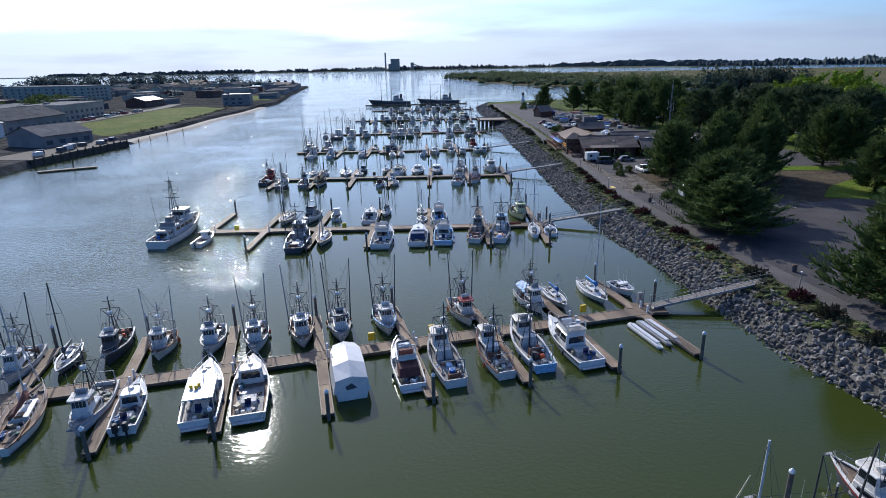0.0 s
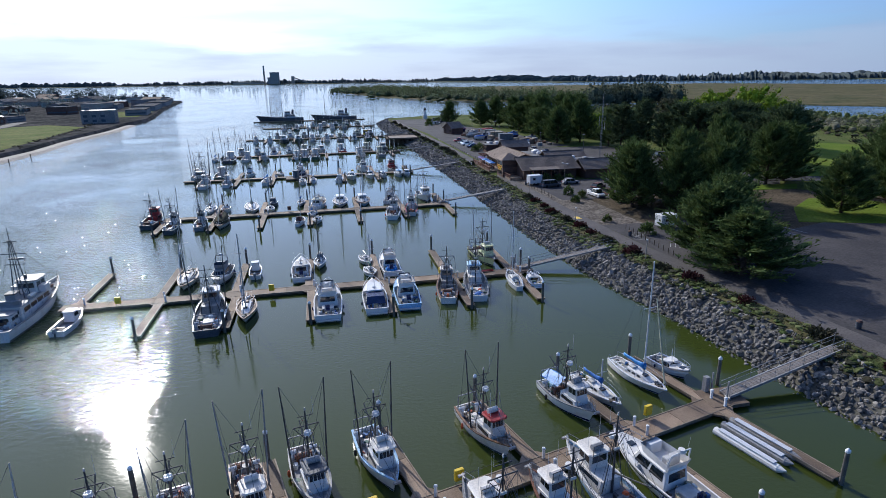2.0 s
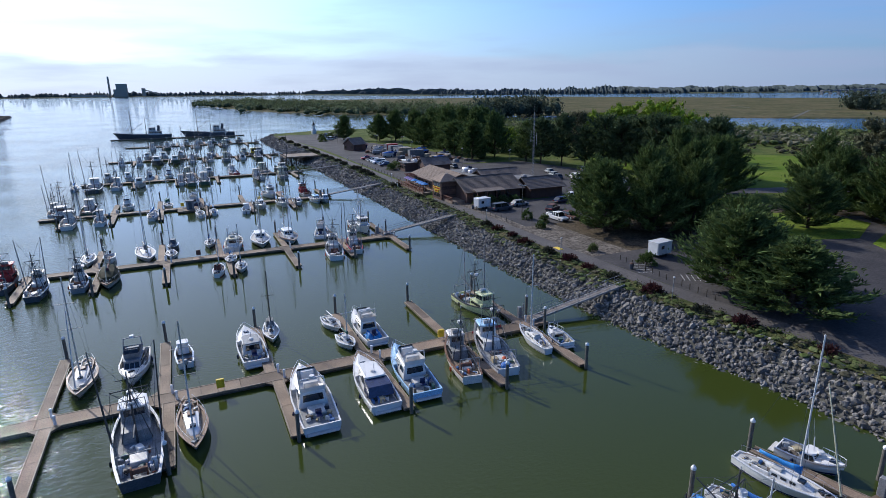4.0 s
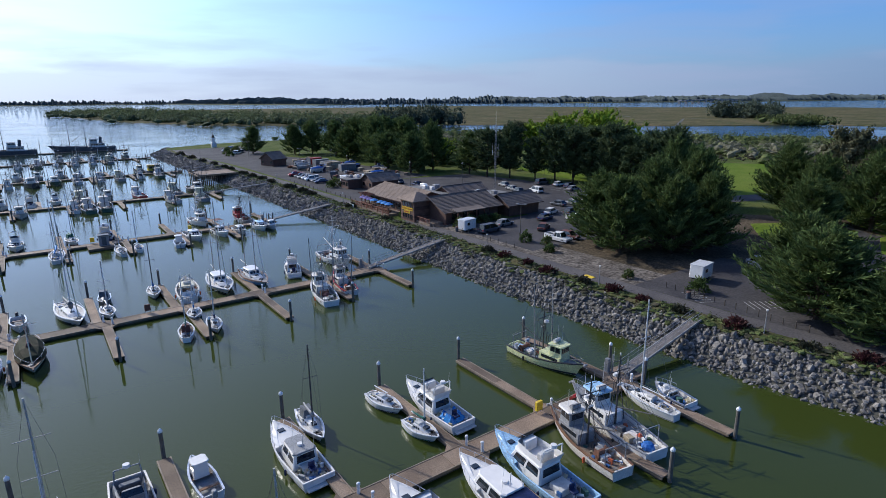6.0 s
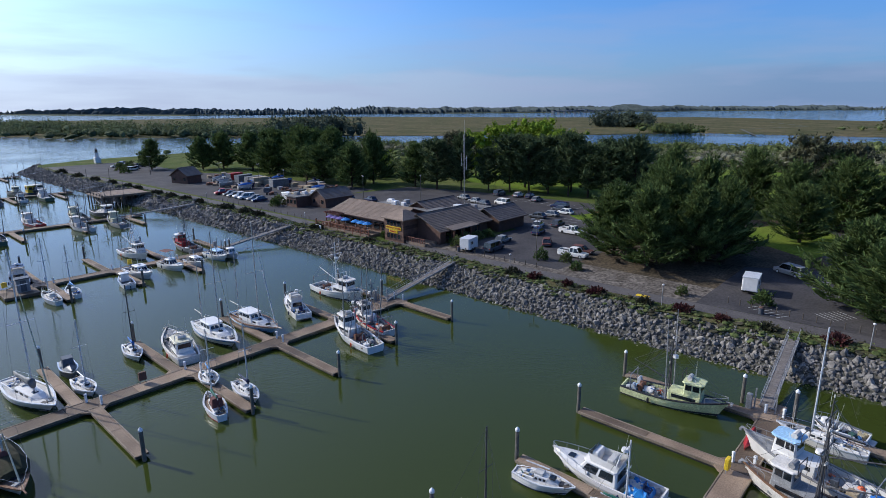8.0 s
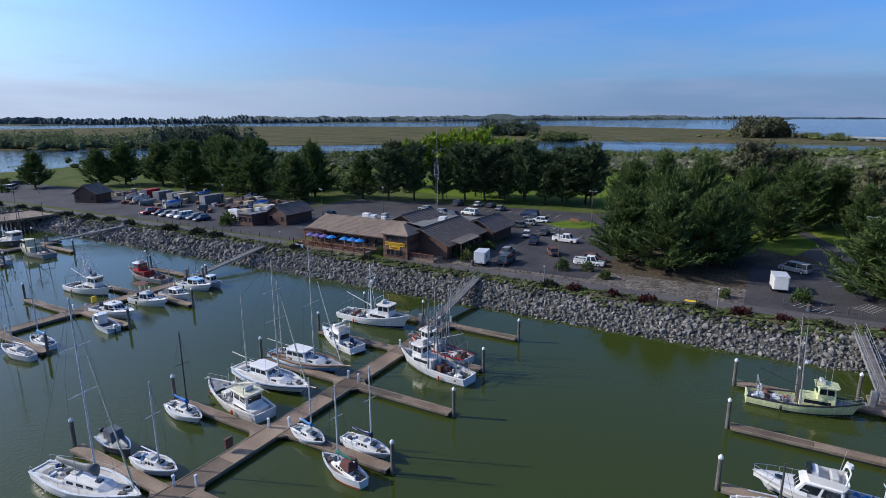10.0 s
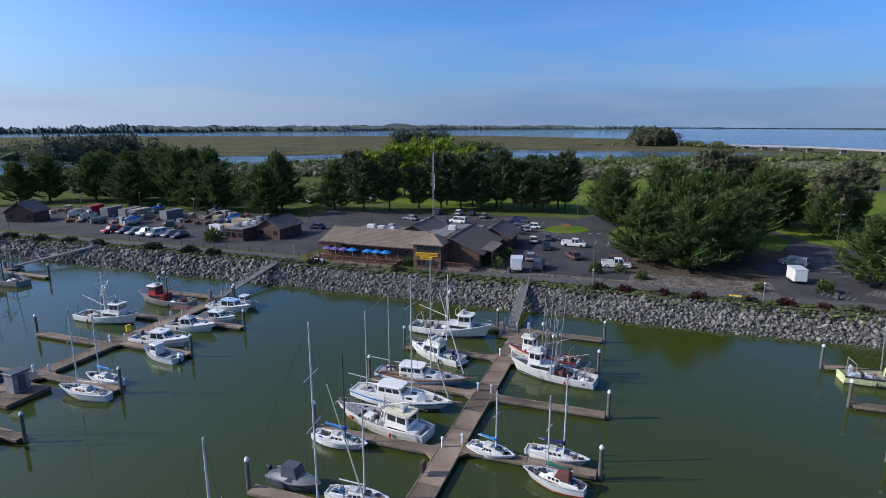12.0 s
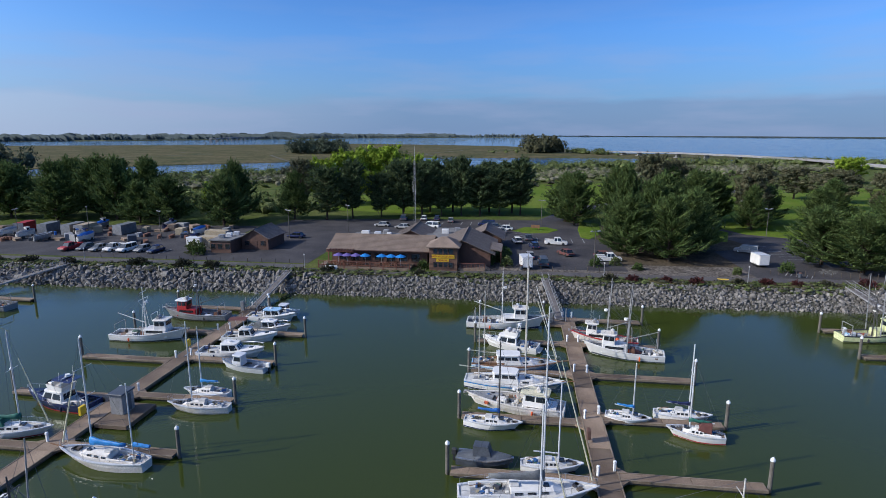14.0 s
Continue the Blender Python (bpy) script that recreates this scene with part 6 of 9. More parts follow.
fishing((6.5, 102.8), (4.9, 93.4), "dark-decked wooden fishing boat with a white hull", "oldwhite", "grey", "tdeck", "wood", boot="black", seed=36, poles="", things=("box", "hatch", "winch", "box"))
fishing((10.9, 104.0), (9.1, 93.2), "white fishing boat with a tall blue-roofed wheelhouse", "white", "white", "bdeck", "grey", seed=37, poles="", roof="ltblue", high=0.3, things=("box", "net", "buoy", "box", "hatch"))
sailboat((16.3, 102.6), (15.8, 95.6), "white sailing boat with a brown hatch and bare boom", "white", "wdeck", "", 1.45, seed=38, boot="grey")
cruiser((19.1, 100.2), (18.6, 95.9), "small white runabout with black stripes", "white", "wdeck", fly=False, seed=39, stripe="black", xs=(-0.05, 0.12), tall=0.55)
sailboat((-31.9, 106.4), (-31.9, 115.8), "weathered cream sailing boat with a worn grey deck", "oldwhite", "bdeck", "", 1.2, seed=40, old=True, mastc="spar", double=True)
cruiser((-27.2, 107.0), (-27.0, 116.0), "weathered grey houseboat cruiser with a cluttered bridge", "oldwhite", "bdeck", canvas="dkgrey", house_c="bdeck", seed=41)
skiff((-22.3, 115.5), (-22.0, 110.0), "small white boat with a dark cabin", "white", cabin=True)
cruiser((-15.2, 116.0), (-14.9, 106.8), "white wooden cabin boat with a flat grey deck", "white", "bdeck", fly=False, seed=42, xs=(-0.25, 0.12), roofc="grey", boot="dkgrey")
sailboat((-12.4, 111.6), (-12.0, 117.8), "white sailing boat with a crumpled silver cover aft", "white", "wdeck", "grey", 1.3, seed=43, dodger="container", mastc="darkspar")
sailboat((-4.3, 111.6), (-5.2, 116.6), "white day sailer with its mast down", "white", "wdeck", "", 0.16, seed=44, boomcover=False)
sailboat((-4.2, 105.8), (-4.8, 110.3), "small white sailing boat with a green sail cover", "white", "wdeck", "green", 1.35, seed=45, boot="green")
blue_tarp = cruiser((-1.4, 115.4), (-1.1, 106.2), "white sport cruiser with a crumpled blue tarpaulin in the cockpit", "white", "wdeck", seed=46)
cr = random.Random(9)
tp = [[(-3.9 + i * 0.24, -0.95 + j * 0.24, 0.55 + (0 if i in (0, 8) or j in (0, 8) else cr.uniform(0.15, 0.75))) for j in range(9)] for i in range(9)]
part("tarpaulin", Geo().loft(tp, caps=False, closed=False), "brightblue", blue_tarp, "crumpled bright blue tarpaulin")
fishing((15.3, 106.4), (14.4, 116.4), "pale yellow-green fishing boat with a dark blue foredeck", "lime", "lime", "bdeck", "black", boot="black", seed=47, tall=0.95, spread=0.02, poles="galv", roof="lime", stripe="lime")
k = thing("kayak", 12.2, 103.7, 0.47, 3, "red and yellow kayak lying on the dock", "kayak", "")
part("hull", Geo().loft([[(x, -w, 0.18), (x, 0, 0.0), (x, w, 0.18), (x, 0, 0.34)] for x, w in ((-2.1, 0.04), (-1.2, 0.3), (0.3, 0.36), (1.3, 0.26), (2.1, 0.04))]), "red", k)
part("cockpit", Geo().rod((0, 0, 0.30), (0, 0, 0.36), 0.26, None, 10), "black", k)

# third dock
rz = 90
cb_ = sailboat((-32.4, 142.2), (-32.8, 153.0), "old wooden boat under an olive canvas with a long bowsprit", "oldwhite", "tdeck", "maroon", 0.5, old=True, ketch=True, mastc="spar", seed=51)
part("olive_canvas", Geo().loft([[(x, -w, 1.15), (x, -w * 0.6, 1.15 + h * 0.8), (x, 0, 1.15 + h), (x, w * 0.6, 1.15 + h * 0.8), (x, w, 1.15)] for x, w, h in ((-4.6, 0.8, 0.7), (-2, 1.5, 1.1), (1.2, 1.55, 1.1), (3.0, 1.1, 0.6))]), "dkbush", cb_)
sailboat((-15.7, 147.2), (-16.8, 142.0), "small white sailing boat with a maroon cockpit cover", "white", "tdeck", "green", 1.35, seed=53, dodger="maroon", boot="red")
sailboat((-13.0, 142.0), (-12.4, 147.6), "white sailing boat with a dark blue sail cover", "white", "wdeck", "navy", 1.35, seed=54)
sailboat((-14.4, 148.2), (-13.4, 152.6), "very small white sailing boat with a blue sail roll", "white", "wdeck", "brightblue", 1.3, seed=55)
fishing((4.9, 152.9), (3.2, 142.8), "white wooden fishing boat with gear stacked amidships", "white", "white", "dkgrey", "white", seed=56, spread=0.05, poles="galv", mastc="galv", tall=0.95, things=("box", "box", "net", "buoy", "winch"))
fishing((9.1, 154.2), (7.7, 145.2), "white wooden fishing boat with a red net drum", "oldwhite", "white", "dkgrey", "red", seed=57, poles="galv", mastc="galv", spread=0.05, tall=1.0, things=("winch", "box", "buoy", "hatch"))
fishing((13.7, 157.4), (13.7, 169.2), "white fishing boat with a black work deck and high bridge", "white", "white", "dkgrey", "white", boot="navy", stripe="white", seed=58, poles="", mastc="white", high=0.3, tall=1.1, things=("box", "winch", "hatch"))
cruiser((6.2, 166.4), (4.0, 158.8), "white family cruiser with a canvas top", "white", "wdeck", fly=True, seed=59, boot="")
sailboat((-1.7, 156.2), (-2.0, 167.2), "white and pale blue motor sailer with steel rails", "ltblue", "bdeck", "", 1.25, ketch=True, seed=60, mastc="spar", stripe="white", dodger="white", old=True, boot="dkgrey", B=3.6)
sailboat((-7.6, 156.0), (-7.0, 167.6), "white motor sailer with a light blue band along its hull", "white", "wdeck", "", 1.15, ketch=True, seed=61, mastc="spar", stripe="brightblue", dodger="white", boot="navy", B=3.7)
fishing((-11.4, 167.0), (-13.2, 156.6), "old white wooden boat with a square cream cabin aft", "oldwhite", "white", "bdeck", "oldwhite", boot="", seed=62, high=-0.5, aft=True, poles="", tall=0.15, mastc="oldwhite", things=("hatch", "box"), roof="cream")
sailboat((-17.0, 161.0), (-16.4, 166.8), "small white sailing boat with a bright blue boom cover", "white", "wdeck", "blue", 1.45, seed=63, mastc="darkspar")
skiff((-23.6, 161.8), (-23.0, 166.8), "runabout under a dark grey cover", "dkgrey", canvas="dkgrey", cover="dkgrey", outboard="black")
sailboat((-23.4, 155.8), (-23.6, 161.2), "small white sailing boat with a bare boom", "white", "wdeck", "", 1.4, seed=64)
sailboat((-27.0, 155.0), (-28.6, 166.2), "large white sailing yacht with a loose grey sail on its boom", "white", "wdeck", "container", 1.35, seed=65, boot="navy")
fishing((-47.3, 158.4), (-47.5, 147.4), "rust-red tugboat with a dark hull and tyre fenders", "dkgrey", "red", "rust", "black", seed=66, poles="", roof="red", name="tugboat", tall=0.8)
fishing((-41.8, 150.8), (-42.0, 142.0), "small dark fishing boat with a white rail", "dkgrey", "white", "tdeck", "white", seed=67, poles="galv")
fishing((-36.8, 151.0), (-36.4, 143.4), "grey-green wooden fishing boat", "grey", "oldwhite", "tdeck", "white", seed=68, poles="")
sailboat((-36.7, 156.9), (-37.2, 165.1), "white sailing boat with a tall grey metal mast", "white", "wdeck", "grey", 1.47, seed=69, boot="navy")
skiff((-33.6, 158.0), (-33.8, 163.6), "small open white skiff tied to the dock", "white", outboard="black")
# fourth dock
sailboat((-27.1, 202.4), (-27.9, 193.4), "white ketch with bright blue sail covers and a streaked hull", "oldwhite", "wdeck", "brightblue", 1.2, ketch=True, seed=71, boot="oldwhite")
sailboat((-17.4, 198.2), (-17.1, 191.4), "white sailing boat with a green-stained cabin", "oldwhite", "wdeck", "", 1.35, seed=72, boot="grey")
sailboat((-14.0, 198.4), (-14.1, 193.0), "small white sailing boat with a blue boom cover", "white", "wdeck", "brightblue", 1.4, seed=73)
skiff((-6.0, 198.2), (-6.8, 192.0), "bare aluminium skiff with a small green-windowed cuddy", "alu", cabin=True, outboard="white")
cruiser((-2.4, 194.2), (-2.9, 203.0), "white fishing cruiser with a hardtop cabin", "white", "wdeck", fly=False, seed=74, boot="", xs=(-0.14, 0.2))
cruiser((3.4, 194.9), (2.8, 202.6), "white boat with a red inflatable on its roof", "white", "wdeck", fly=False, seed=75, boot="", top="maroon", xs=(-0.2, 0.08))
cruiser((6.9, 194.4), (6.9, 201.0), "white cabin boat with a green windscreen frame", "white", "wdeck", fly=False, seed=76, canvas="container", house_c="white")
cruiser((12.0, 195.6), (12.0, 203.4), "white lobster boat with a pale blue cabin roof", "white", "wdeck", fly=False, seed=77, roofc="ltblue", boot="ltblue")
skiff((14.4, 196.0), (14.4, 202.4), "aluminium workboat with a boxy cabin", "alu", cabin=True, outboard="black")
fishing((2.2, 207.8), (1.5, 218.6), "white fishing boat with an open dark hold", "white", "white", "tdeck", "white", seed=78, poles="", mastc="white", stripe="white", things=("box", "hatch", "net", "winch"))
fishing((11.2, 217.0), (11.5, 206.6), "grey steel boat with a bright red cabin", "grey", "red", "bdeck", "grey", seed=79, poles="", roof="white", boot="black", things=("box", "winch"))
cruiser((-17.5, 214.4), (-18.6, 205.9), "cruiser with a navy blue hull and white cabin", "navy", "wdeck", house_c="white", top="navy", seed=80, boot="red")
sailboat((-23.7, 206.0), (-24.9, 213.6), "white sailing boat with green canvas", "white", "wdeck", "green", 1.3, seed=81, dodger="green", boot="red")
TPL = [
    fishing((-46.8, 200.2), (-48.0, 214.8), "large dark-hulled trawler with tall poles", "dkgrey", "oldwhite", "bdeck", "white", seed=82, far=True, things=("hatch",), tall=1.0, B=4.6),
    fishing((-38.6, 200.0), (-38.4, 192.4), "white fishing boat with a small wheelhouse", "white", "white", "bdeck", "grey", seed=83, far=True, things=("hatch",), poles="galv"),
    cruiser((-33.8, 207.0), (-33.8, 215.0), "white cabin cruiser with a pale blue stripe", "white", "wdeck", seed=84, boot="navy", stripe="ltblue"),
    sailboat((-50.8, 256.0), (-50.8, 248.0), "white sailing boat with a blue sail cover", "white", "wdeck", "blue", 1.35, seed=85),
    fishing((-4.0, 271.0), (-2.6, 260.4), "fishing boat with a bright red hull and white cabin", "red", "white", "bdeck", "white", seed=86, far=True, things=("hatch",), boot="dkgrey"),
    fishing((2.6, 256.4), (4.0, 246.0), "white fishing boat with a grey deck and tall mast", "oldwhite", "oldwhite", "bdeck", "grey", seed=87, far=True, things=("hatch",)),
    fishing((7.2, 272.6), (7.0, 260.6), "grey-hulled fishing boat with a cream cabin", "grey", "cream", "tdeck", "grey", seed=88, far=True, things=("hatch",), roof="cream"),
    fishing((-18.0, 255.6), (-17.6, 243.8), "dark green and white fishing boat", "net", "oldwhite", "tdeck", "white", seed=89, far=True, things=("hatch",)),
]
rr = random.Random(5)


def moor(k, x, y, north, dx=0.0):
    """Another boat like template k in a slip; north: which way its bow points."""
    t = TPL[k]
    return copy_thing(t, pose(x + dx, y, 0, 0, 0, (90 if north else -90) + rr.uniform(-2, 2)))


for yd, xs, half in ((204.2, (-43.6, -51.0), 7.2), (258.5, (-12.6, -19.6, -25.6, -31.6, -38.0, -44.0, 12.6), 8.0), (322.5, (12.5, 6.0, -1.0, -7.5, -14.5, -21.0, -28.0, -34.5, -41.0), 9.0), (391.0, (10.5, 3.5, -3.5, -10.5, -17.5, -24.5, -31.5), 9.5)):
    for x in xs:
        for side in (-1, 1):
            if rr.random() < 0.84:
                moor(rr.choice((0, 1, 1, 2, 3, 5, 5, 6, 7)), x + side * 1.2, yd + side * half, rr.random() < (0.8 if side < 0 else 0.2))
yb = thing("house_barge", 12.6, 331.0, 0, 0, "yellow house barge with a flat roof", "barge", "")
part("float", Geo().box(-3.2, 3.2, -2.2, 2.2, -0.3, 0.6, 0.05), "dkgrey", yb)
house(yb, "cabin", -2.2, 2.2, 3.4, 0.6, 2.3, "yellow", "cream", 0.0, 0.0, 1.0, 3, 3, 2, (0.4, 0.8))
# two old ships along the outermost dock
for cx, lab, L in ((-40.0, "long dark old fishing ship with high masts", 33.0), (-2.0, "long dark old tug ship with a tall mast", 33.0)):
    t = thing("old_ship", cx, 457.5, 0, 180, lab, "ship", "old ships")
    beam, sheer, X = hull(t, L, 7.0, 4.2, 2.4, "dkgrey", "tdeck", 0.5, 0.8, rail="white", boot="rust")
    house(t, "deckhouse", -11, -3, 4.6, 2.2, 2.3, "oldwhite", "grey", 0.2, 0.1, 0.97, 3, 5, 1, (0.5, 0.8))
    house(t, "bridge", -7.5, -3.4, 3.8, 4.6, 2.2, "oldwhite", "grey", 0.2, 0.1, 0.96, 4, 2, 1, (0.45, 0.82))
    part("foremast", Geo().rod((6, 0, 2.5), (6, 0, 17.5), 0.22, 0.12, 8), "darkspar", t)
    part("mainmast", Geo().rod((-2, 0, 2.5), (-2, 0, 14), 0.2, 0.12, 8), "darkspar", t)
    part("boom", Geo().rod((6, 0, 5), (-1, 0, 10), 0.12), "darkspar", t)
    part("funnel", Geo().rod((-9, 0, 4.5), (-9.4, 0, 8.0), 0.8, 0.75, 10), "dkgrey", t)
    stays(t, [((6, 0, 17), (16, 0, 5.3)), ((6, 0, 17), (-2, 0, 13.5)), ((-2, 0, 13.5), (-16, 0, 3.0))], 0.03)


# ---- buildings and things on the island ----
def gable(t, x0, x1, y0, y1, ze, zr, along, wallc, roofc, over=0.6, trim=True):
    """Walls and a pitched roof; along: the axis of the ridge."""
    if along == "y":
        xm = (x0 + x1) / 2
        prof = [(x0 - over, ze - 0.35), (xm, zr), (x1 + over, ze - 0.35)]
        mk = lambda p, y, dz: (p[0], y, p[1] + dz)
        a, b = y0 - over, y1 + over
    else:
        ym = (y0 + y1) / 2
        prof = [(y0 - over, ze - 0.35), (ym, zr), (y1 + over, ze - 0.35)]
        mk = lambda p, x, dz: (x, p[0], p[1] + dz)
        a, b = x0 - over, x1 + over
    w = Geo().box(x0, x1, y0, y1, 0, ze)
    if along == "y":
        w.add([(x0, y0, ze), (x1, y0, ze), (xm, y0, zr - 0.15)], [(0, 1, 2)]), w.add([(x0, y1, ze), (x1, y1, ze), (xm, y1, zr - 0.15)], [(2, 1, 0)])
    else:
        w.add([(x0, y0, ze), (x0, y1, ze), (x0, ym, zr - 0.15)], [(0, 1, 2)]), w.add([(x1, y0, ze), (x1, y1, ze), (x1, ym, zr - 0.15)], [(2, 1, 0)])
    part("wall", w, wallc, t)
    for i in (0, 1):
        p, q = prof[i], prof[i + 1]
        # one stepped sheet, a course of roofing at every half metre
        n = max(3, int(math.hypot(q[0] - p[0], q[1] - p[1]) / 0.5))
        on = lambda u, dz: (p[0] + (q[0] - p[0]) * u, p[1] + (q[1] - p[1]) * u + dz)
        prof2 = [on(0, 0), on(1, 0)]
        for c in range(n, 0, -1):
            prof2 += [on(c / n, 0.11), on((c - 1) / n, 0.16)]
        sl = Geo().loft([[mk(m0, e, 0) for m0 in prof2] for e in (a, b)])
        part("roof_slope", sl, roofc, t)
    if not trim:
        return
    part("ridge_cap", Geo().rod(mk(prof[1], a, 0.14), mk(prof[1], b, 0.14), 0.12), roofc, t)
    for e in (prof[0], prof[2]):
        part("fascia", Geo().rod(mk(e, a, 0.03), mk(e, b, 0.03), 0.1, None, 4), "trimwood", t)


def window(t, face, at, c, z, w, h, frame="trimwood", pane="glass"):
    """A framed window on a wall that faces along an axis: face '-x', '+x', '-y' or '+y'."""
    s = -1 if face[0] == "-" else 1
    if face[1] == "x":
        bx = lambda d0, d1, a, b, e, f: Geo().box(min(at + s * d0, at + s * d1), max(at + s * d0, at + s * d1), c + a, c + b, e, f)
    else:
        bx = lambda d0, d1, a, b, e, f: Geo().box(c + a, c + b, min(at + s * d0, at + s * d1), max(at + s * d0, at + s * d1), e, f)
    wi = part("window", bx(0.0, 0.03, -w / 2, w / 2, z, z + h), pane, t)
    if frame:
        fr = Geo()
        for a, b, e, f in ((-w / 2 - 0.08, -w / 2, z - 0.08, z + h + 0.08), (w / 2, w / 2 + 0.08, z - 0.08, z + h + 0.08), (-w / 2, w / 2, z + h, z + h + 0.08), (-w / 2, w / 2, z - 0.08, z)):
            q = bx(0.0, 0.07, a, b, e, f)
            fr.add(q.v, q.f)
        part("frame", fr, frame, wi)


def text(parent, name, body, size, m, material):
    cu = bpy.data.curves.new(name, "FONT")
    cu.body, cu.size, cu.extrude, cu.align_x, cu.align_y = body, size, 0.02, "CENTER", "CENTER"
    tmp = bpy.data.objects.new(name, cu)
    scene.collection.objects.link(tmp)
    me = bpy.data.meshes.new_from_object(tmp.evaluated_get(bpy.context.evaluated_depsgraph_get()))
    bpy.data.objects.remove(tmp)
    me.materials.clear()
    me.materials.append(M[material])
    ob = new(name, me)
    ob.parent = parent
    ob.matrix_local = m
    return ob


# restaurant: long hall with a dining deck, square sign tower, two gabled wings
rest = thing("restaurant", 5.0, 0.9, LAND, 0, "brown shingled waterfront restaurant with tan and brown roofs", "building")
gable(rest, 35.4, 46.4, 178.6, 198.2, 3.5, 5.2, "y", "brownwall", "rooftan", 0.9)
for i in range(7):
    window(rest, "-x", 35.4, 181.0 + i * 2.5, 1.0, 1.7, 1.5)
gable(rest, 36.6, 51.5, 166.2, 177.4, 3.0, 5.4, "x", "brownwall", "roofbrown", 0.9)
for i in range(4):
    window(rest, "-y", 166.2, 39.0 + i * 3.0, 1.0, 1.6, 1.5)
gable(rest, 53.5, 63.0, 164.6, 171.6, 2.8, 4.7, "x", "brownwall", "roofbrown", 0.8)
gable(rest, 49.5, 61.0, 180.5, 188.5, 3.1, 4.9, "x", "brownwall", "roofbrown", 0.7)
part("flat_roof", Geo().box(46.5, 53.2, 172.0, 198.0, 0, 3.6).box(51.6, 62.5, 172.0, 180.3, 0, 3.5), "roofgrey", rest)
for x, y, w, d, h, c in ((49, 192, 1.4, 1.4, 0.9, "alu"), (50.6, 195.2, 1.2, 1.8, 0.8, "white"), (49.4, 189.5, 1.0, 1.0, 0.7, "white"), (51.4, 190.6, 1.6, 1.2, 1.0, "galv"), (55.0, 177.5, 1.6, 1.6, 0.9, "white"), (58.0, 175.0, 1.2, 1.2, 0.8, "galv")):
    part("roof_unit", Geo().obox(x, y, 3.6 if x < 53.2 else 3.5, w, d, h, 0.1, 0.08), c, rest)
tw = part("tower", Geo().box(32.6, 37.4, 172.4, 177.8, 0, 4.75), "shingle", rest)
# shingle courses on the tower
for i in range(11):
    z = 0.3 + i * 0.4
    part("shingle_course", Geo().loft([[(32.6 - e, 172.4 - e, zz), (37.4, 172.4 - e, zz), (37.4, 177.8 + e, zz), (32.6 - e, 177.8 + e, zz)] for e, zz in ((0.035, z), (0.035, z + 0.03), (0.003, z + 0.36))]), "shingle", tw)
rt = Geo().loft([[(32.0, 171.8, 4.6), (38.0, 171.8, 4.6), (38.0, 178.4, 4.6), (32.0, 178.4, 4.6)], [(32.0, 171.8, 4.78), (38.0, 171.8, 4.78), (38.0, 178.4, 4.78), (32.0, 178.4, 4.78)], [(34.6, 174.5, 6.3), (35.4, 174.5, 6.3), (35.4, 175.7, 6.3), (34.6, 175.7, 6.3)]])
part("tower_roof", rt, "rooftan", rest)
for z in (0.7, 3.35):
    for y in (173.6, 174.6, 175.6, 176.6):
        window(tw, "-x", 32.56, y, z, 0.75, 0.95)
sg = part("sign_board", Geo().box(32.46, 32.54, 172.9, 177.3, 2.5, 3.15), "yellow", rest, "yellow sign board with dark lettering")
mrot = lambda x, y, z: Matrix.Translation((x, y, z)) @ Euler((radians(90), 0, radians(-90))).to_matrix().to_4x4()
text(sg, "lettering", "WOODLEY ISLAND", 0.50, mrot(32.44, 175.1, 2.83), "red")
sg2 = part("sign_board", Geo().box(32.46, 32.54, 174.0, 176.4, 1.82, 2.42), "yellow", rest, "small yellow sign board")
text(sg2, "lettering", "MARINA", 0.5, mrot(32.44, 175.2, 2.12), "red")
# dining deck
dk = part("dining_deck", Geo().box(31.4, 36.1, 181.4, 199.8, 0, 0.55), "tdeck", rest)
for i in range(38):
    y = 181.5 + i * 0.49
    part("baluster", Geo().box(31.42, 31.50, y, y + 0.09, 0.55, 1.45), "redwood", dk)
for z in (0.75, 1.45):
    part("handrail", Geo().box(31.36, 31.56, 181.4, 199.8, z, z + 0.1), "redwood", dk)
for i in range(8):
    y = 181.5 + i * 2.6
    part("deck_post", Geo().box(31.36, 31.56, y - 0.1, y + 0.1, 0, 1.75 if i % 2 else 1.6), "redwood", dk)
for i in range(3):
    y = 193.8 + i * 2.2
    part("pergola_post", Geo().box(33.2, 33.4, y - 0.1, y + 0.1, 0.55, 3.0), "redwood", dk)
part("pergola_beam", Geo().box(33.15, 33.45, 193.2, 198.6, 3.0, 3.25), "redwood", dk)
for i in range(9):
    part("pergola_rafter", Geo().box(32.6, 36.2, 193.4 + i * 0.6, 193.5 + i * 0.6, 3.25, 3.42), "redwood", dk)
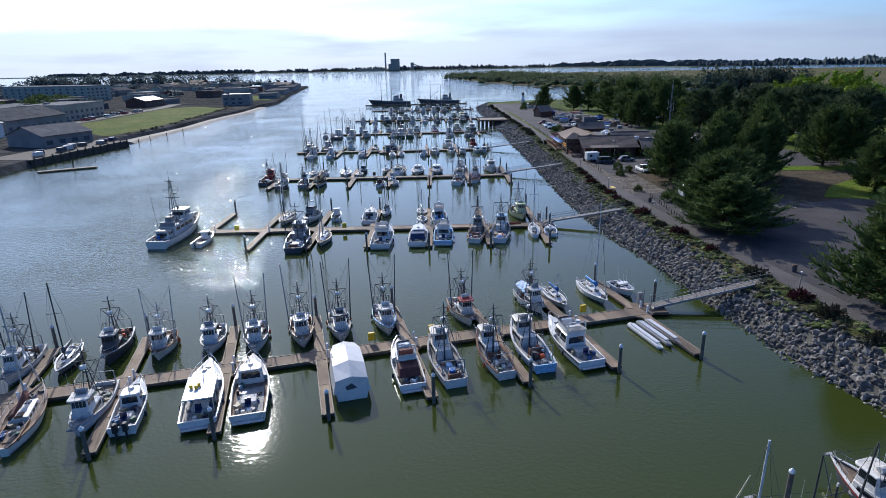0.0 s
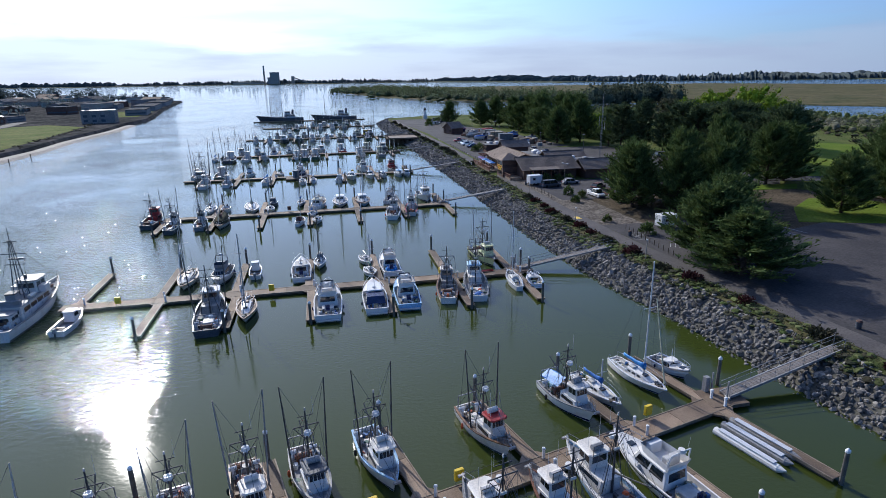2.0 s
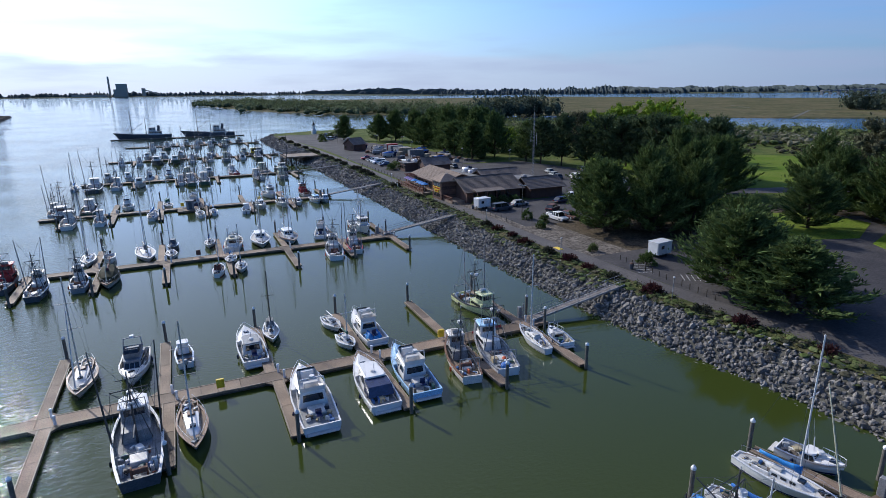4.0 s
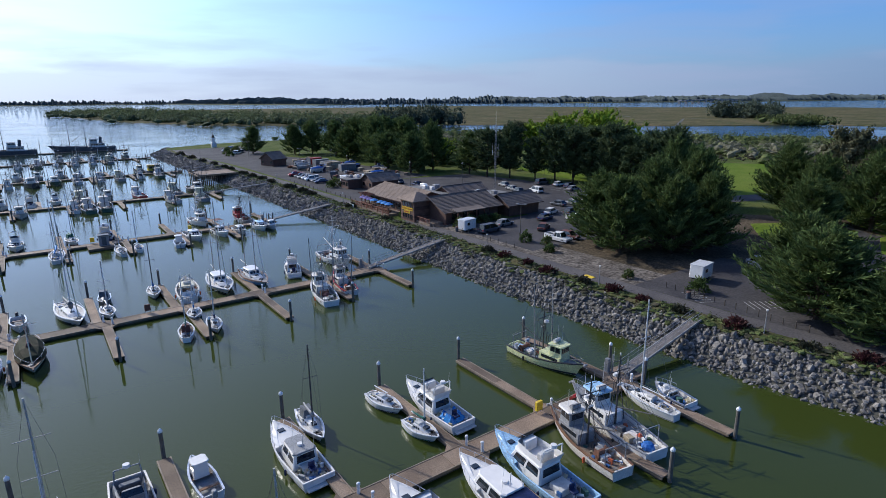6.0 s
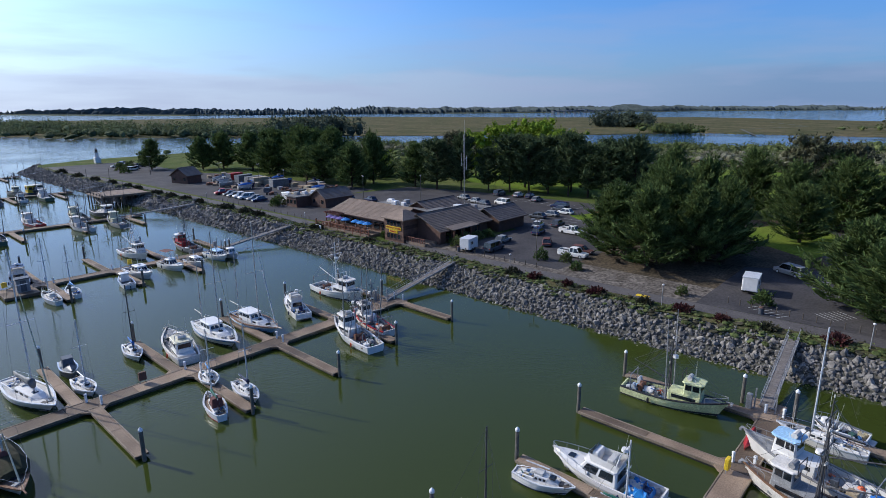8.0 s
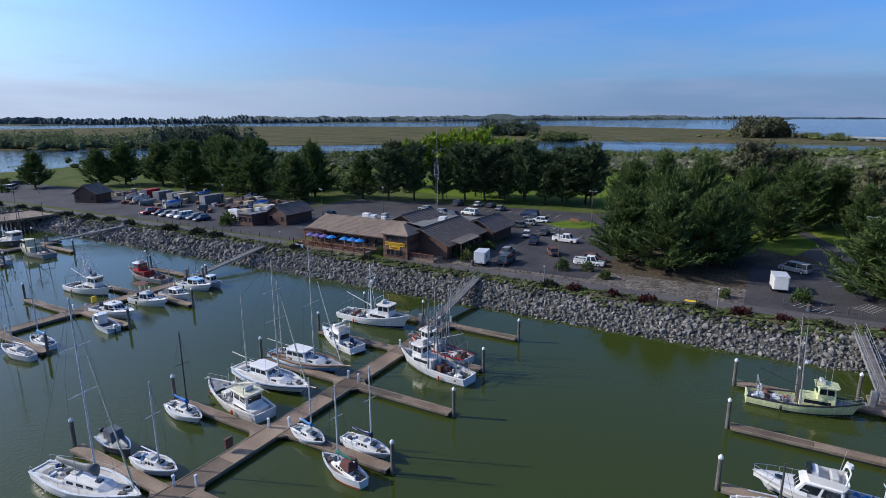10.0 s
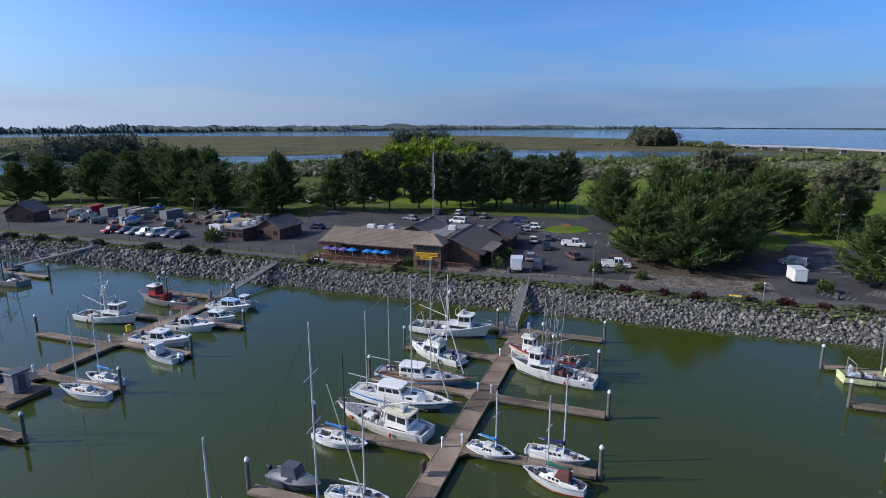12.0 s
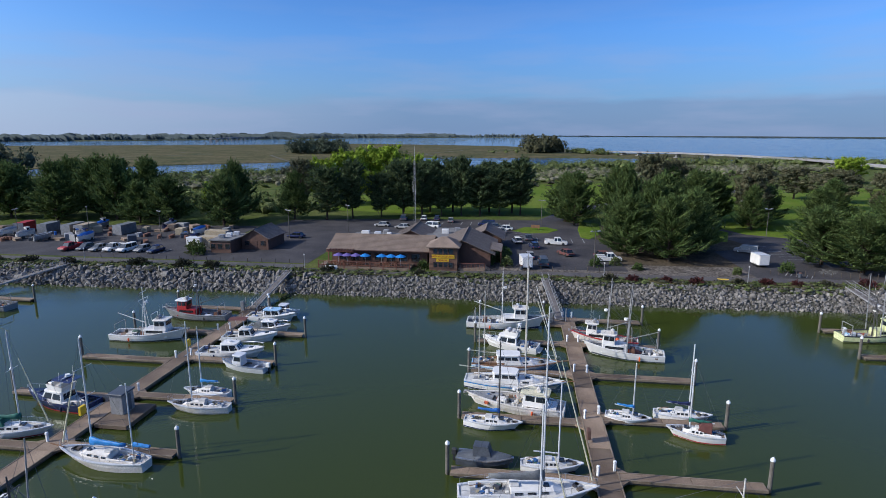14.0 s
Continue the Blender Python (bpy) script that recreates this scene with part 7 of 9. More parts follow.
# stair and ramp by the tower
rp = part("entrance_ramp", Geo().box(33.0, 36.4, 167.0, 172.2, 0, 0.6), "tdeck", rest)
for i in range(11):
    part("baluster", Geo().box(33.0, 33.08, 167.1 + i * 0.49, 167.2 + i * 0.49, 0.6, 1.5), "redwood", rp)
part("handrail", Geo().box(32.95, 33.12, 167.0, 172.2, 1.45, 1.55), "redwood", rp)
for i in range(4):
    part("step", Geo().box(33.4, 35.4, 167.0 - 0.3 * (i + 1), 167.0 - 0.3 * i, 0, 0.6 - 0.15 * (i + 1) + 0.02), "tdeck", rp)
part("awning", Geo().loft([[(38.0, 164.0, 2.9), (46.0, 164.0, 2.9), (46.0, 166.2, 3.3), (38.0, 166.2, 3.3)], [(38.0, 164.0, 3.05), (46.0, 164.0, 3.05), (46.0, 166.2, 3.45), (38.0, 166.2, 3.45)]]), "roofbrown", rest)
for x in (38.4, 41.0, 43.6, 45.8):
    part("awning_post", Geo().box(x - 0.1, x + 0.1, 164.1, 164.3, 0, 2.9), "redwood", rest)


def umbrella(x, y, colour, lab):
    t = thing("patio_umbrella", x, y, LAND + 0.55, (x * 91 + y * 7) % 45, lab, "umbrella", "patio umbrellas")
    part("pole", Geo().rod((0, 0, 0), (0, 0, 2.45), 0.03), "alu", t)
    ring = lambda r, z, s=1.0: [(r * (s if i % 2 else 1) * math.cos(math.pi * i / 8), r * (s if i % 2 else 1) * math.sin(math.pi * i / 8), z) for i in range(16)]
    part("canopy", Geo().loft([ring(1.08, 1.90, 0.95), ring(1.08, 1.96, 0.95), ring(0.6, 2.2, 0.97), ring(0.06, 2.42)]), colour, t)
    part("base", Geo().rod((0, 0, 0), (0, 0, 0.08), 0.28, None, 10), "black", t)


for y, c, lab in ((196.3, "purple", "purple patio umbrella"), (194.6, "purple", "purple patio umbrella"), (192.8, "purple", "purple patio umbrella"), (190.9, "brightblue", "blue patio umbrella"), (187.6, "brightblue", "blue patio umbrella"), (185.7, "brightblue", "blue patio umbrella"), (183.8, "brightblue", "blue patio umbrella")):
    umbrella(37.8, y + 0.6, c, lab + ", open over the dining deck")
    t = thing("picnic_table", 37.9, y + 0.6 + 0.9, LAND + 0.55, 0, "dark wooden table on the dining deck", "table", "dining tables")
    part("tabletop", Geo().box(-0.75, 0.75, -0.4, 0.4, 0.7, 0.76), "redwood", t)
    for sy in (-0.7, 0.7):
        part("bench", Geo().box(-0.75, 0.75, sy - 0.14, sy + 0.14, 0.42, 0.47), "redwood", t)
    for sx in (-0.55, 0.55):
        part("leg", Geo().box(sx - 0.05, sx + 0.05, -0.72, 0.72, 0.36, 0.42).box(sx - 0.05, sx + 0.05, -0.3, -0.2, 0, 0.7).box(sx - 0.05, sx + 0.05, 0.2, 0.3, 0, 0.7), "redwood", t)
b = thing("banner_sign", 34.6, 197.4, LAND, 90, "low white banner sign by the path", "sign")
part("board", Geo().box(-1.2, 1.2, -0.04, 0.04, 0.3, 1.1), "cap", b)
for sx in (-1.1, 1.1):
    part("leg", Geo().box(sx - 0.05, sx + 0.05, -0.05, 0.05, 0, 0.4), "trimwood", b)
for k2 in (0.5, 0.75):
    part("text_bar", Geo().box(-0.9, 0.9, 0.045, 0.055, k2, k2 + 0.12), "blue", b)


def shed(name, x, y, rz, w, d, ze, zr, wallc, roofc, lab):
    t = thing(name, x, y, LAND, rz, lab, "building", "")
    gable(t, -w / 2, w / 2, -d / 2, d / 2, ze, zr, "x", wallc, roofc, 0.5)
    part("door", Geo().box(-w / 2 - 0.04, -w / 2, -0.6, 0.6, 0, 2.1), "trimwood", t)
    window(t, "-x", -w / 2, -d / 2 + 1.3, 1.0, 1.0, 1.0)
    window(t, "-x", -w / 2, d / 2 - 1.3, 1.0, 1.0, 1.0)
    return t


shed("marina_office", 56.6, 221.2, 0, 9.0, 6.4, 2.8, 4.6, "brownwall", "roofbrown", "low brown building with a shingled roof")
t = thing("store_building", 51.6, 227.2, LAND, 0, "red-brown flat-roofed store with a white trim", "building")
part("wall", Geo().box(-4.0, 4.4, -2.5, 2.2, 0, 2.7), "brownwall", t)
part("roof", Geo().box(-4.3, 4.7, -2.7, 2.5, 2.7, 2.95), "roofgrey", t)
for sy in (-1.8, 0, 1.6):
    window(t, "-x", -4.0, sy, 0.9, 1.1, 1.1)
for i in range(3):
    part("roof_unit", Geo().obox(-1.5 + i * 2.0, 0.8 - i * 0.8, 2.95, 1.2, 1.2, 0.8, 0.2, 0.06), ("galv", "white", "alu")[i], t)
shed("gatehouse", 52.2, 300.3, 20, 6.5, 7.5, 3.0, 5.4, "brownwall", "roofbrown", "small brown house with a steep hipped roof")
lh = thing("lighthouse", 56.8, 406.6, LAND, 0, "short white lighthouse with a dark lantern", "lighthouse")
lh.scale = (0.8, 0.8, 0.8)
part("base", Geo().box(-1.6, 1.6, -1.6, 1.6, 0, 3.4, 0.1), "white", lh)
part("tower", Geo().loft([[(r * math.cos(a), r * math.sin(a), z) for a in (math.pi * i / 4 for i in range(8))] for r, z in ((1.25, 3.4), (1.0, 6.6))]), "white", lh)
part("gallery", Geo().rod((0, 0, 6.6), (0, 0, 6.8), 1.6, None, 10), "dkgrey", lh)
part("lantern", Geo().rod((0, 0, 6.8), (0, 0, 8.2), 0.8, None, 8), "glass", lh)
part("roof", Geo().rod((0, 0, 8.2), (0, 0, 9.2), 1.0, 0.05, 8), "dkgrey", lh)

# radio tower behind the restaurant
rd = thing("radio_mast", 73.8, 188, LAND, 0, "tall thin grey lattice radio mast", "mast")
for i in range(3):
    a = 2 * math.pi * i / 3
    part("leg", Geo().rod((0.32 * math.cos(a), 0.32 * math.sin(a), 0), (0.18 * math.cos(a), 0.18 * math.sin(a), 19.5), 0.04, None, 5), "galv", rd)
for k2 in range(24):
    z = 0.5 + k2 * 0.8
    r = 0.32 - 0.14 * z / 19.5
    pts = [(r * math.cos(2 * math.pi * i / 3), r * math.sin(2 * math.pi * i / 3), z + (0.4 if i == 1 else 0)) for i in (0, 1, 2, 0)]
    part("brace", Geo().tube(pts, 0.02, 4), "galv", rd)
part("antenna", Geo().rod((0, 0, 19.4), (0, 0, 23.0), 0.035, 0.015), "white", rd)
part("antenna", Geo().rod((0.9, 0, 10.5), (0.9, 0, 14.2), 0.05, 0.03).rod((0.2, 0, 11), (0.9, 0, 11), 0.03).rod((0.2, 0, 13.4), (0.9, 0, 13.4), 0.03), "white", rd)
part("antenna", Geo().rod((-0.8, 0.3, 11.5), (-0.8, 0.3, 14.8), 0.05, 0.03).rod((-0.2, 0.1, 12), (-0.8, 0.3, 12), 0.03), "white", rd)


def lamp_post(x, y, rz=0, tall=7.5, wood=True):
    t = thing("street_lamp", x, y, LAND, rz, "tall pole with twin lamp heads beside the car park" if wood else "slim grey lamp post by the road", "lamp post", "lamp posts")
    part("pole", Geo().rod((0, 0, 0), (0, 0, tall), 0.085, 0.055, 8), "pile" if wood else "galv", t)
    part("arm", Geo().box(-0.8, 0.8, -0.05, 0.05, tall - 0.35, tall - 0.25), "galv", t)
    for sx in (-0.75, 0.75):
        part("lamp_head", Geo().box(sx - 0.3, sx + 0.3, -0.17, 0.17, tall - 0.25, tall - 0.08, 0.04), "galv", t)


for x, y in ((44.2, 146.7), (84.6, 98.6), (65.8, 218.6), (95.9, 155.1), (65.1, 273.1), (59.9, 249.4), (58.4, 287.4), (76.9, 206.7), (101.5, 98.4), (112.8, 207.3), (53.2, 334.7)):
    lamp_post(x, y, (x * 31) % 180)


def bollard(x, y):
    if "bol" not in KEEP:
        t = thing("bollard", x, y, LAND + 0.04, 0, "short wooden bollard with a pale top", "bollard", "bollards")
        part("post", Geo().rod((0, 0, 0), (0, 0, 0.85), 0.065, None, 7), "pilewood", t)
        part("top", Geo().rod((0, 0, 0.85), (0, 0, 0.92), 0.07, 0.04, 7), "pile", t)
        KEEP["bol"] = t
    else:
        copy_thing(KEEP["bol"], pose(x, y, LAND + 0.04))


for i in range(14):
    bollard(41.2 + i * 0.1, 95.0 + i * 1.5)
for i in range(16):
    bollard(toe(205 + i * 3) + 13.0, 205 + i * 3)
for i in range(9):
    bollard(toe(144 + i * 2.2) + 13.2, 144 + i * 2.2)


def info_post(x, y):
    t = thing("path_light", x, y, LAND, 0, "slim grey post with a small lamp beside the path", "lamp post", "path posts")
    part("post", Geo().rod((0, 0, 0), (0, 0, 2.9), 0.07, 0.05, 7), "galv", t)
    part("lamp", Geo().ball(0, 0, 2.95, 0.16, 0.16, 0.12), "white", t)


for y in (62.0, 98.0, 121.0, 146.0, 203.0, 250.0):
    info_post(toe(y) + 8.4, y)
for y in (66.8, 107.0, 158.0):
    t = thing("litter_bin", toe(y) + 13.1, y + 3, LAND + 0.03, 0, "squat brown litter bin beside the path", "bin", "litter bins")
    part("body", Geo().rod((0, 0, 0), (0, 0, 0.85), 0.3, 0.33, 10), "dkgrey", t)
    part("lid", Geo().rod((0, 0, 0.85), (0, 0, 1.02), 0.35, 0.22, 10), "brownwall", t)
t = thing("speed_bump", toe(124.5) + 10.6, 124.5, LAND + 0.05, 88, "yellow painted hump across the path", "speed bump")
part("hump", Geo().loft([[(-0.9, y, z) for y, z in ((-0.5, 0.0), (-0.2, 0.07), (0.2, 0.07), (0.5, 0.0))], [(0.9, y, z) for y, z in ((-0.5, 0.0), (-0.2, 0.07), (0.2, 0.07), (0.5, 0.0))]]), "yellow", t)


# ---- vehicles ----
def car(x, y, rz, colour, lab, kind="car", far=False):
    t = thing("parked_car" if kind != "pickup" else "pickup_truck", x, y, LAND + 0.045, rz, lab, "car", "parked cars")
    L, W = (4.5, 1.8) if kind == "car" else (5.4, 1.95)
    if kind == "van":
        L, W = 5.0, 1.95
    hb = 0.78 if kind == "car" else 0.95

    def sec(x, w, z0, z1):
        return [(x, -w / 2, z0), (x, -w / 2, z1 - 0.12), (x, -w / 2 + 0.14, z1), (x, w / 2 - 0.14, z1), (x, w / 2, z1 - 0.12), (x, w / 2, z0)]
    body = part("body", Geo().loft([sec(-L / 2, W * 0.86, 0.42, hb - 0.05), sec(-L / 2 + 0.25, W, 0.26, hb), sec(L / 2 - 0.9, W, 0.24, hb), sec(L / 2 - 0.15, W * 0.94, 0.26, hb - 0.12), sec(L / 2, W * 0.8, 0.4, hb - 0.28)]), colour, t)
    top = 1.45 if kind == "car" else 1.78
    c = {"car": (-1.9, -1.35, 0.35, 1.1), "pickup": (-0.5, -0.35, 0.9, 1.45), "van": (-2.35, -2.2, 0.9, 1.6)}[kind]
    gl = [(c[0], -W * 0.44, hb), (c[3], -W * 0.44, hb), (c[3], W * 0.44, hb), (c[0], W * 0.44, hb)]
    gt = [(c[1], -W * 0.36, top - 0.06), (c[2], -W * 0.36, top - 0.06), (c[2], W * 0.36, top - 0.06), (c[1], W * 0.36, top - 0.06)]
    part("glasshouse", Geo().loft([gl, gt]), "glass", t)
    # roof sheet with the window pillars running down from its edge
    us = (c[1] - 0.04, (c[1] + c[2]) / 2, c[2] + 0.04)
    pl = Geo().loft([[(u, -W * 0.375, top - 0.07), (u, W * 0.375, top - 0.07), (u, W * 0.33, top), (u, -W * 0.33, top)] for u in us])
    for k2, u in enumerate((c[0] + 0.05, us[1], c[3] - 0.05)):
        for j, sy in ((0, -1), (1, 1)):
            o = len(pl.v)
            pl.v += [(us[k2] + 0.10, sy * W * 0.378, top - 0.07), (u + 0.10, sy * W * 0.452, hb - 0.02), (u - 0.02, sy * W * 0.452, hb - 0.02)]
            pl.f.append((k2 * 4 + j, o, o + 1, o + 2))
    part("roof", pl, colour, t)
    if kind == "pickup":
        part("bed_liner", Geo().box(-L / 2 + 0.15, -0.65, -W * 0.42, W * 0.42, hb - 0.01, hb + 0.02), "black", t)
        for sy in (-1, 1):
            part("bed_side", Geo().box(-L / 2 + 0.05, -0.6, sy * W * 0.46 - 0.07, sy * W * 0.46 + 0.07, hb - 0.02, hb + 0.28, 0.03), colour, t)
        part("tailgate", Geo().box(-L / 2 + 0.04, -L / 2 + 0.14, -W * 0.44, W * 0.44, hb - 0.1, hb + 0.28), colour, t)
    wm = Geo().rod((0, -0.11, 0), (0, 0.11, 0), 0.33, None, 12)
    rim = Geo().rod((0, -0.115, 0), (0, 0.115, 0), 0.19, None, 8)
    for sx in (-L * 0.31, L * 0.31):
        for sy in (-1, 1):
            g2 = Geo().add([(a + sx, b2 + sy * (W / 2 - 0.1), c2 + 0.33) for a, b2, c2 in wm.v], wm.f)
            w = part("wheel", g2, "tyre", t)
            if far or y > 150:
                continue
            part("rim", Geo().add([(a + sx, b2 + sy * (W / 2 - 0.1), c2 + 0.33) for a, b2, c2 in rim.v], rim.f), "alu", w)
    for sy in () if far or y > 200 else (-1, 1):
        part("headlight", Geo().box(L / 2 - 0.2, L / 2 - 0.06, sy * W * 0.33 - 0.18, sy * W * 0.33 + 0.18, hb - 0.3, hb - 0.15), "cap", t)
        part("tail_light", Geo().box(-L / 2 - 0.01, -L / 2 + 0.1, sy * W * 0.36 - 0.12, sy * W * 0.36 + 0.12, hb - 0.3, hb - 0.1), "red", t)
    for e in (L / 2 - 0.1, -L / 2 - 0.06):
        part("bumper", Geo().box(e, e + 0.16, -W * 0.42, W * 0.42, 0.32, 0.5, 0.04), "dkgrey", t)
    return t


car(67.1, 152.7, -92, "white", "white pickup truck crossing the car park", "pickup")
car(55.3, 151.4, 30, "maroon", "dark red car parked in a bay")
car(50.6, 143, -85, "white", "white pickup truck beside a red one", "pickup")
car(53.9, 143.2, -85, "maroon", "dark red car parked under the cypress")
car(68.5, 161.9, 15, "white", "white car parked in a bay")
car(72.4, 159.2, 8, "dkgrey", "dark grey car parked in a bay")
car(62.5, 158, 12, "navy", "dark blue car parked in a bay")
car(51.4, 159.2, 5, "grey", "silver car parked by the hedge")
car(45, 156.6, 4, "dkgrey", "dark van parked beside the white trailer", "van")
car(86.1, 165.4, 92, "white", "white car parked in a bay")
car(81.4, 166.8, 92, "grey", "grey car parked in a bay")
car(77.5, 167.9, 92, "dkgrey", "dark car parked in a bay")
car(98.4, 181.6, 4, "grey", "silver car parked below the trees")
car(87.7, 185.9, 80, "white", "white van parked behind the restaurant", "van")
car(83.6, 189.2, 80, "dkgrey", "dark car parked behind the restaurant")
car(85.1, 193.5, 80, "grey", "grey car parked behind the restaurant")
car(63.2, 111.2, 62, "grey", "grey van parked by the white trailer", "van")
car(69.7, 63.5, 30, "white", "white car under the trees")
for i, (c, kd) in enumerate((("red", "pickup"), ("dkgrey", "car"), ("grey", "car"), ("white", "pickup"), ("white", "van"), ("grey", "car"), ("navy", "car"))):
    car(46.6 + (i % 2) * 0.5, 263.0 - i * 3.5, 175, c, {"red": "red pickup truck", "dkgrey": "dark car", "grey": "silver car", "white": "white pickup or van", "navy": "dark blue car"}[c] + " parked in a row in the yard", kd)
for i, c in enumerate(("white", "grey", "dkgrey", "white", "navy", "grey")):
    car(55 + (i % 3) * 4.0, 358.0 + i * 6.5, 30 + i * 50, c, "car parked near the lighthouse", "car" if i % 2 else "van")
car(67.6, 217.6, 85, "navy", "dark blue car by the brown office")
car(66.1, 225.8, 85, "dkgrey", "dark car by the brown office")


def trailer(x, y, rz, lab):
    t = thing("cargo_trailer", x, y, LAND + 0.045, rz, lab, "trailer", "trailers")
    part("box", Geo().box(-1.7, 1.7, -1.05, 1.05, 0.5, 2.5, 0.08), "white", t)
    part("roof_edge", Geo().box(-1.74, 1.74, -1.09, 1.09, 2.45, 2.56, 0.03), "alu", t)
    part("rear_door", Geo().box(-1.76, -1.7, -0.9, 0.9, 0.6, 2.35), "white", t)
    part("side_door", Geo().box(0.5, 1.2, -1.09, -1.05, 0.6, 2.25), "cap", t)
    part("side_window", Geo().box(-1.0, -0.3, -1.08, -1.05, 1.4, 1.95), "glass", t)
    part("drawbar", Geo().box(1.7, 2.8, -0.06, 0.06, 0.45, 0.57), "black", t)
    for sx in (-0.5, 0.35):
        for sy in (-1, 1):
            part("wheel", Geo().rod((sx, sy * 0.95 - 0.1, 0.34), (sx, sy * 0.95 + 0.1, 0.34), 0.34, None, 12), "tyre", t)
    part("jack", Geo().rod((2.6, 0, 0), (2.6, 0, 0.6), 0.05), "galv", t)


trailer(41.9, 160.1, 10, "white cargo trailer parked beside the path")
trailer(49.9, 113.6, 8, "white cargo trailer parked in the shade of the trees")
trailer(52.2, 235.7, 90, "white site trailer in the yard")


def container(x, y, rz, colour, lab, L=6.0):
    t = thing("shipping_container", x, y, LAND + 0.04, rz, lab, "container", "containers")
    g = Geo().box(-L / 2, L / 2, -1.2, 1.2, 0.1, 2.6)
    part("box", g, colour, t)
    for sy in (-1, 1):
        rb = Geo()
        for i in range(int(L / 0.4)):
            rb.box(-L / 2 + 0.2 + i * 0.4, -L / 2 + 0.38 + i * 0.4, sy * 1.2 - 0.03, sy * 1.2 + 0.03, 0.2, 2.5)
        part("side_ribs", rb, colour, t)
    for sx in (-1, 1):
        part("end_frame", Geo().box(sx * (L / 2 - 0.03) - 0.07, sx * (L / 2 - 0.03) + 0.07, -1.24, 1.24, 0.02, 2.66), "grey", t)


for x, y, rz, c, lab in ((66.4, 285.9, 10, "container", "grey shipping container in the yard"), (66.4, 278.8, 5, "container", "pale shipping container in the yard"), (66.2, 274.9, 5, "tan", "tan shipping container in the yard"), (67.1, 293.6, 15, "red", "rust-red shipping container in the yard"), (53.2, 232.2, 85, "tan", "tan container beside the store"), (61.1, 235, 85, "tan", "yellow-tan container beside the store"), (67.6, 264.8, 0, "container", "grey shipping container in the yard")):
    container(x, y, rz, c, lab)
yr = random.Random(11)
for i in range(96):
    x, y = yr.uniform(53, 79), yr.uniform(238, 312)
    if x > 79 - (y - 238) * 0.06 or (x < 56 and y < 250):
        continue
    kd = yr.choice(("crate", "crate", "drum", "pots", "pots", "boatup", "pallets"))
    if kd == "crate":
        a = yr.uniform(0.9, 2.2)
        solid("storage_crate", Geo().obox(0, 0, 0, a * 1.4, a, a * 0.8, 0, 0.05), yr.choice(("tan", "grey", "dkgrey", "oldwhite", "navy", "tdeck", "bdeck")), "storage crate standing in the boat yard", "crate", "yard crates", x=x, y=y, z=LAND + 0.04, rz=yr.uniform(0, 90))
    elif kd == "drum":
        solid("oil_drum", Geo().rod((0, 0, 0), (0, 0, 0.9), 0.3, None, 10), yr.choice(("blue", "rust", "black")), "steel drum standing in the boat yard", "drum", "yard drums", x=x, y=y, z=LAND + 0.04)
    elif kd == "pots":
        t = thing("crab_pots", x, y, LAND + 0.04, yr.uniform(0, 90), "stack of round crab pots in the boat yard", "crab pots", "crab pot stacks")
        for k2 in range(6):
            part("pot", Geo().rod((k2 % 3 * 1.0, 0, (k2 // 3) * 0.4), (k2 % 3 * 1.0, 0, (k2 // 3) * 0.4 + 0.36), 0.48, None, 10), "rust", t)
    elif kd == "pallets":
        t = thing("pallet_stack", x, y, LAND + 0.04, yr.uniform(0, 90), "stack of weathered timber and pallets in the yard", "pallets", "pallet stacks")
        for k2 in range(3):
            part("pallet", Geo().obox(0, 0, k2 * 0.22, 3.0, 1.4, 0.18, yr.uniform(-0.1, 0.1)), "tdeck", t)
    else:
        skiff((x + 2.4, y), (x - 2.4, y + 1), "small boat stored on land in the yard", yr.choice(("white", "oldwhite", "grey", "navy")), outboard="black", group="boats ashore", cover=yr.choice(("", "blue", "grey")), cabin=yr.random() < 0.4).location.z = LAND + 0.85
        solid("boat_cradle", Geo().box(-1.6, -1.2, -0.8, 0.8, 0, 0.62).box(1.0, 1.4, -0.8, 0.8, 0, 0.62), "pilewood", "timber cradle under a stored boat", "cradle", "boat cradles", x=x, y=y + 0.5, z=LAND + 0.04)
for x, y, rz, c, kd in ((89.2, 168.6, 92, "dkgrey", "car"), (92.5, 170.6, 92, "navy", "van"), (102.2, 186.3, 5, "navy", "car"), (101.8, 190.3, 5, "white", "car"), (100.5, 196.3, 5, "dkgrey", "van"), (88.0, 200.0, 80, "grey", "car")):
    car(x, y, rz, c, {"dkgrey": "dark grey", "navy": "dark blue", "white": "white", "grey": "silver"}[c] + (" van" if kd == "van" else " car") + " parked in the car park", kd)
# kerbs round the lawn island
solid("car_park_sign", Geo().box(-1.2, 1.2, -0.08, 0.08, 0.5, 1.3, 0.03).box(-1.0, -0.85, -0.06, 0.06, 0, 0.5).box(0.85, 1.0, -0.06, 0.06, 0, 0.5), "wood", "low wooden sign on the lawn island", "sign", x=87.5, y=157, z=LAND + 0.14, rz=80)


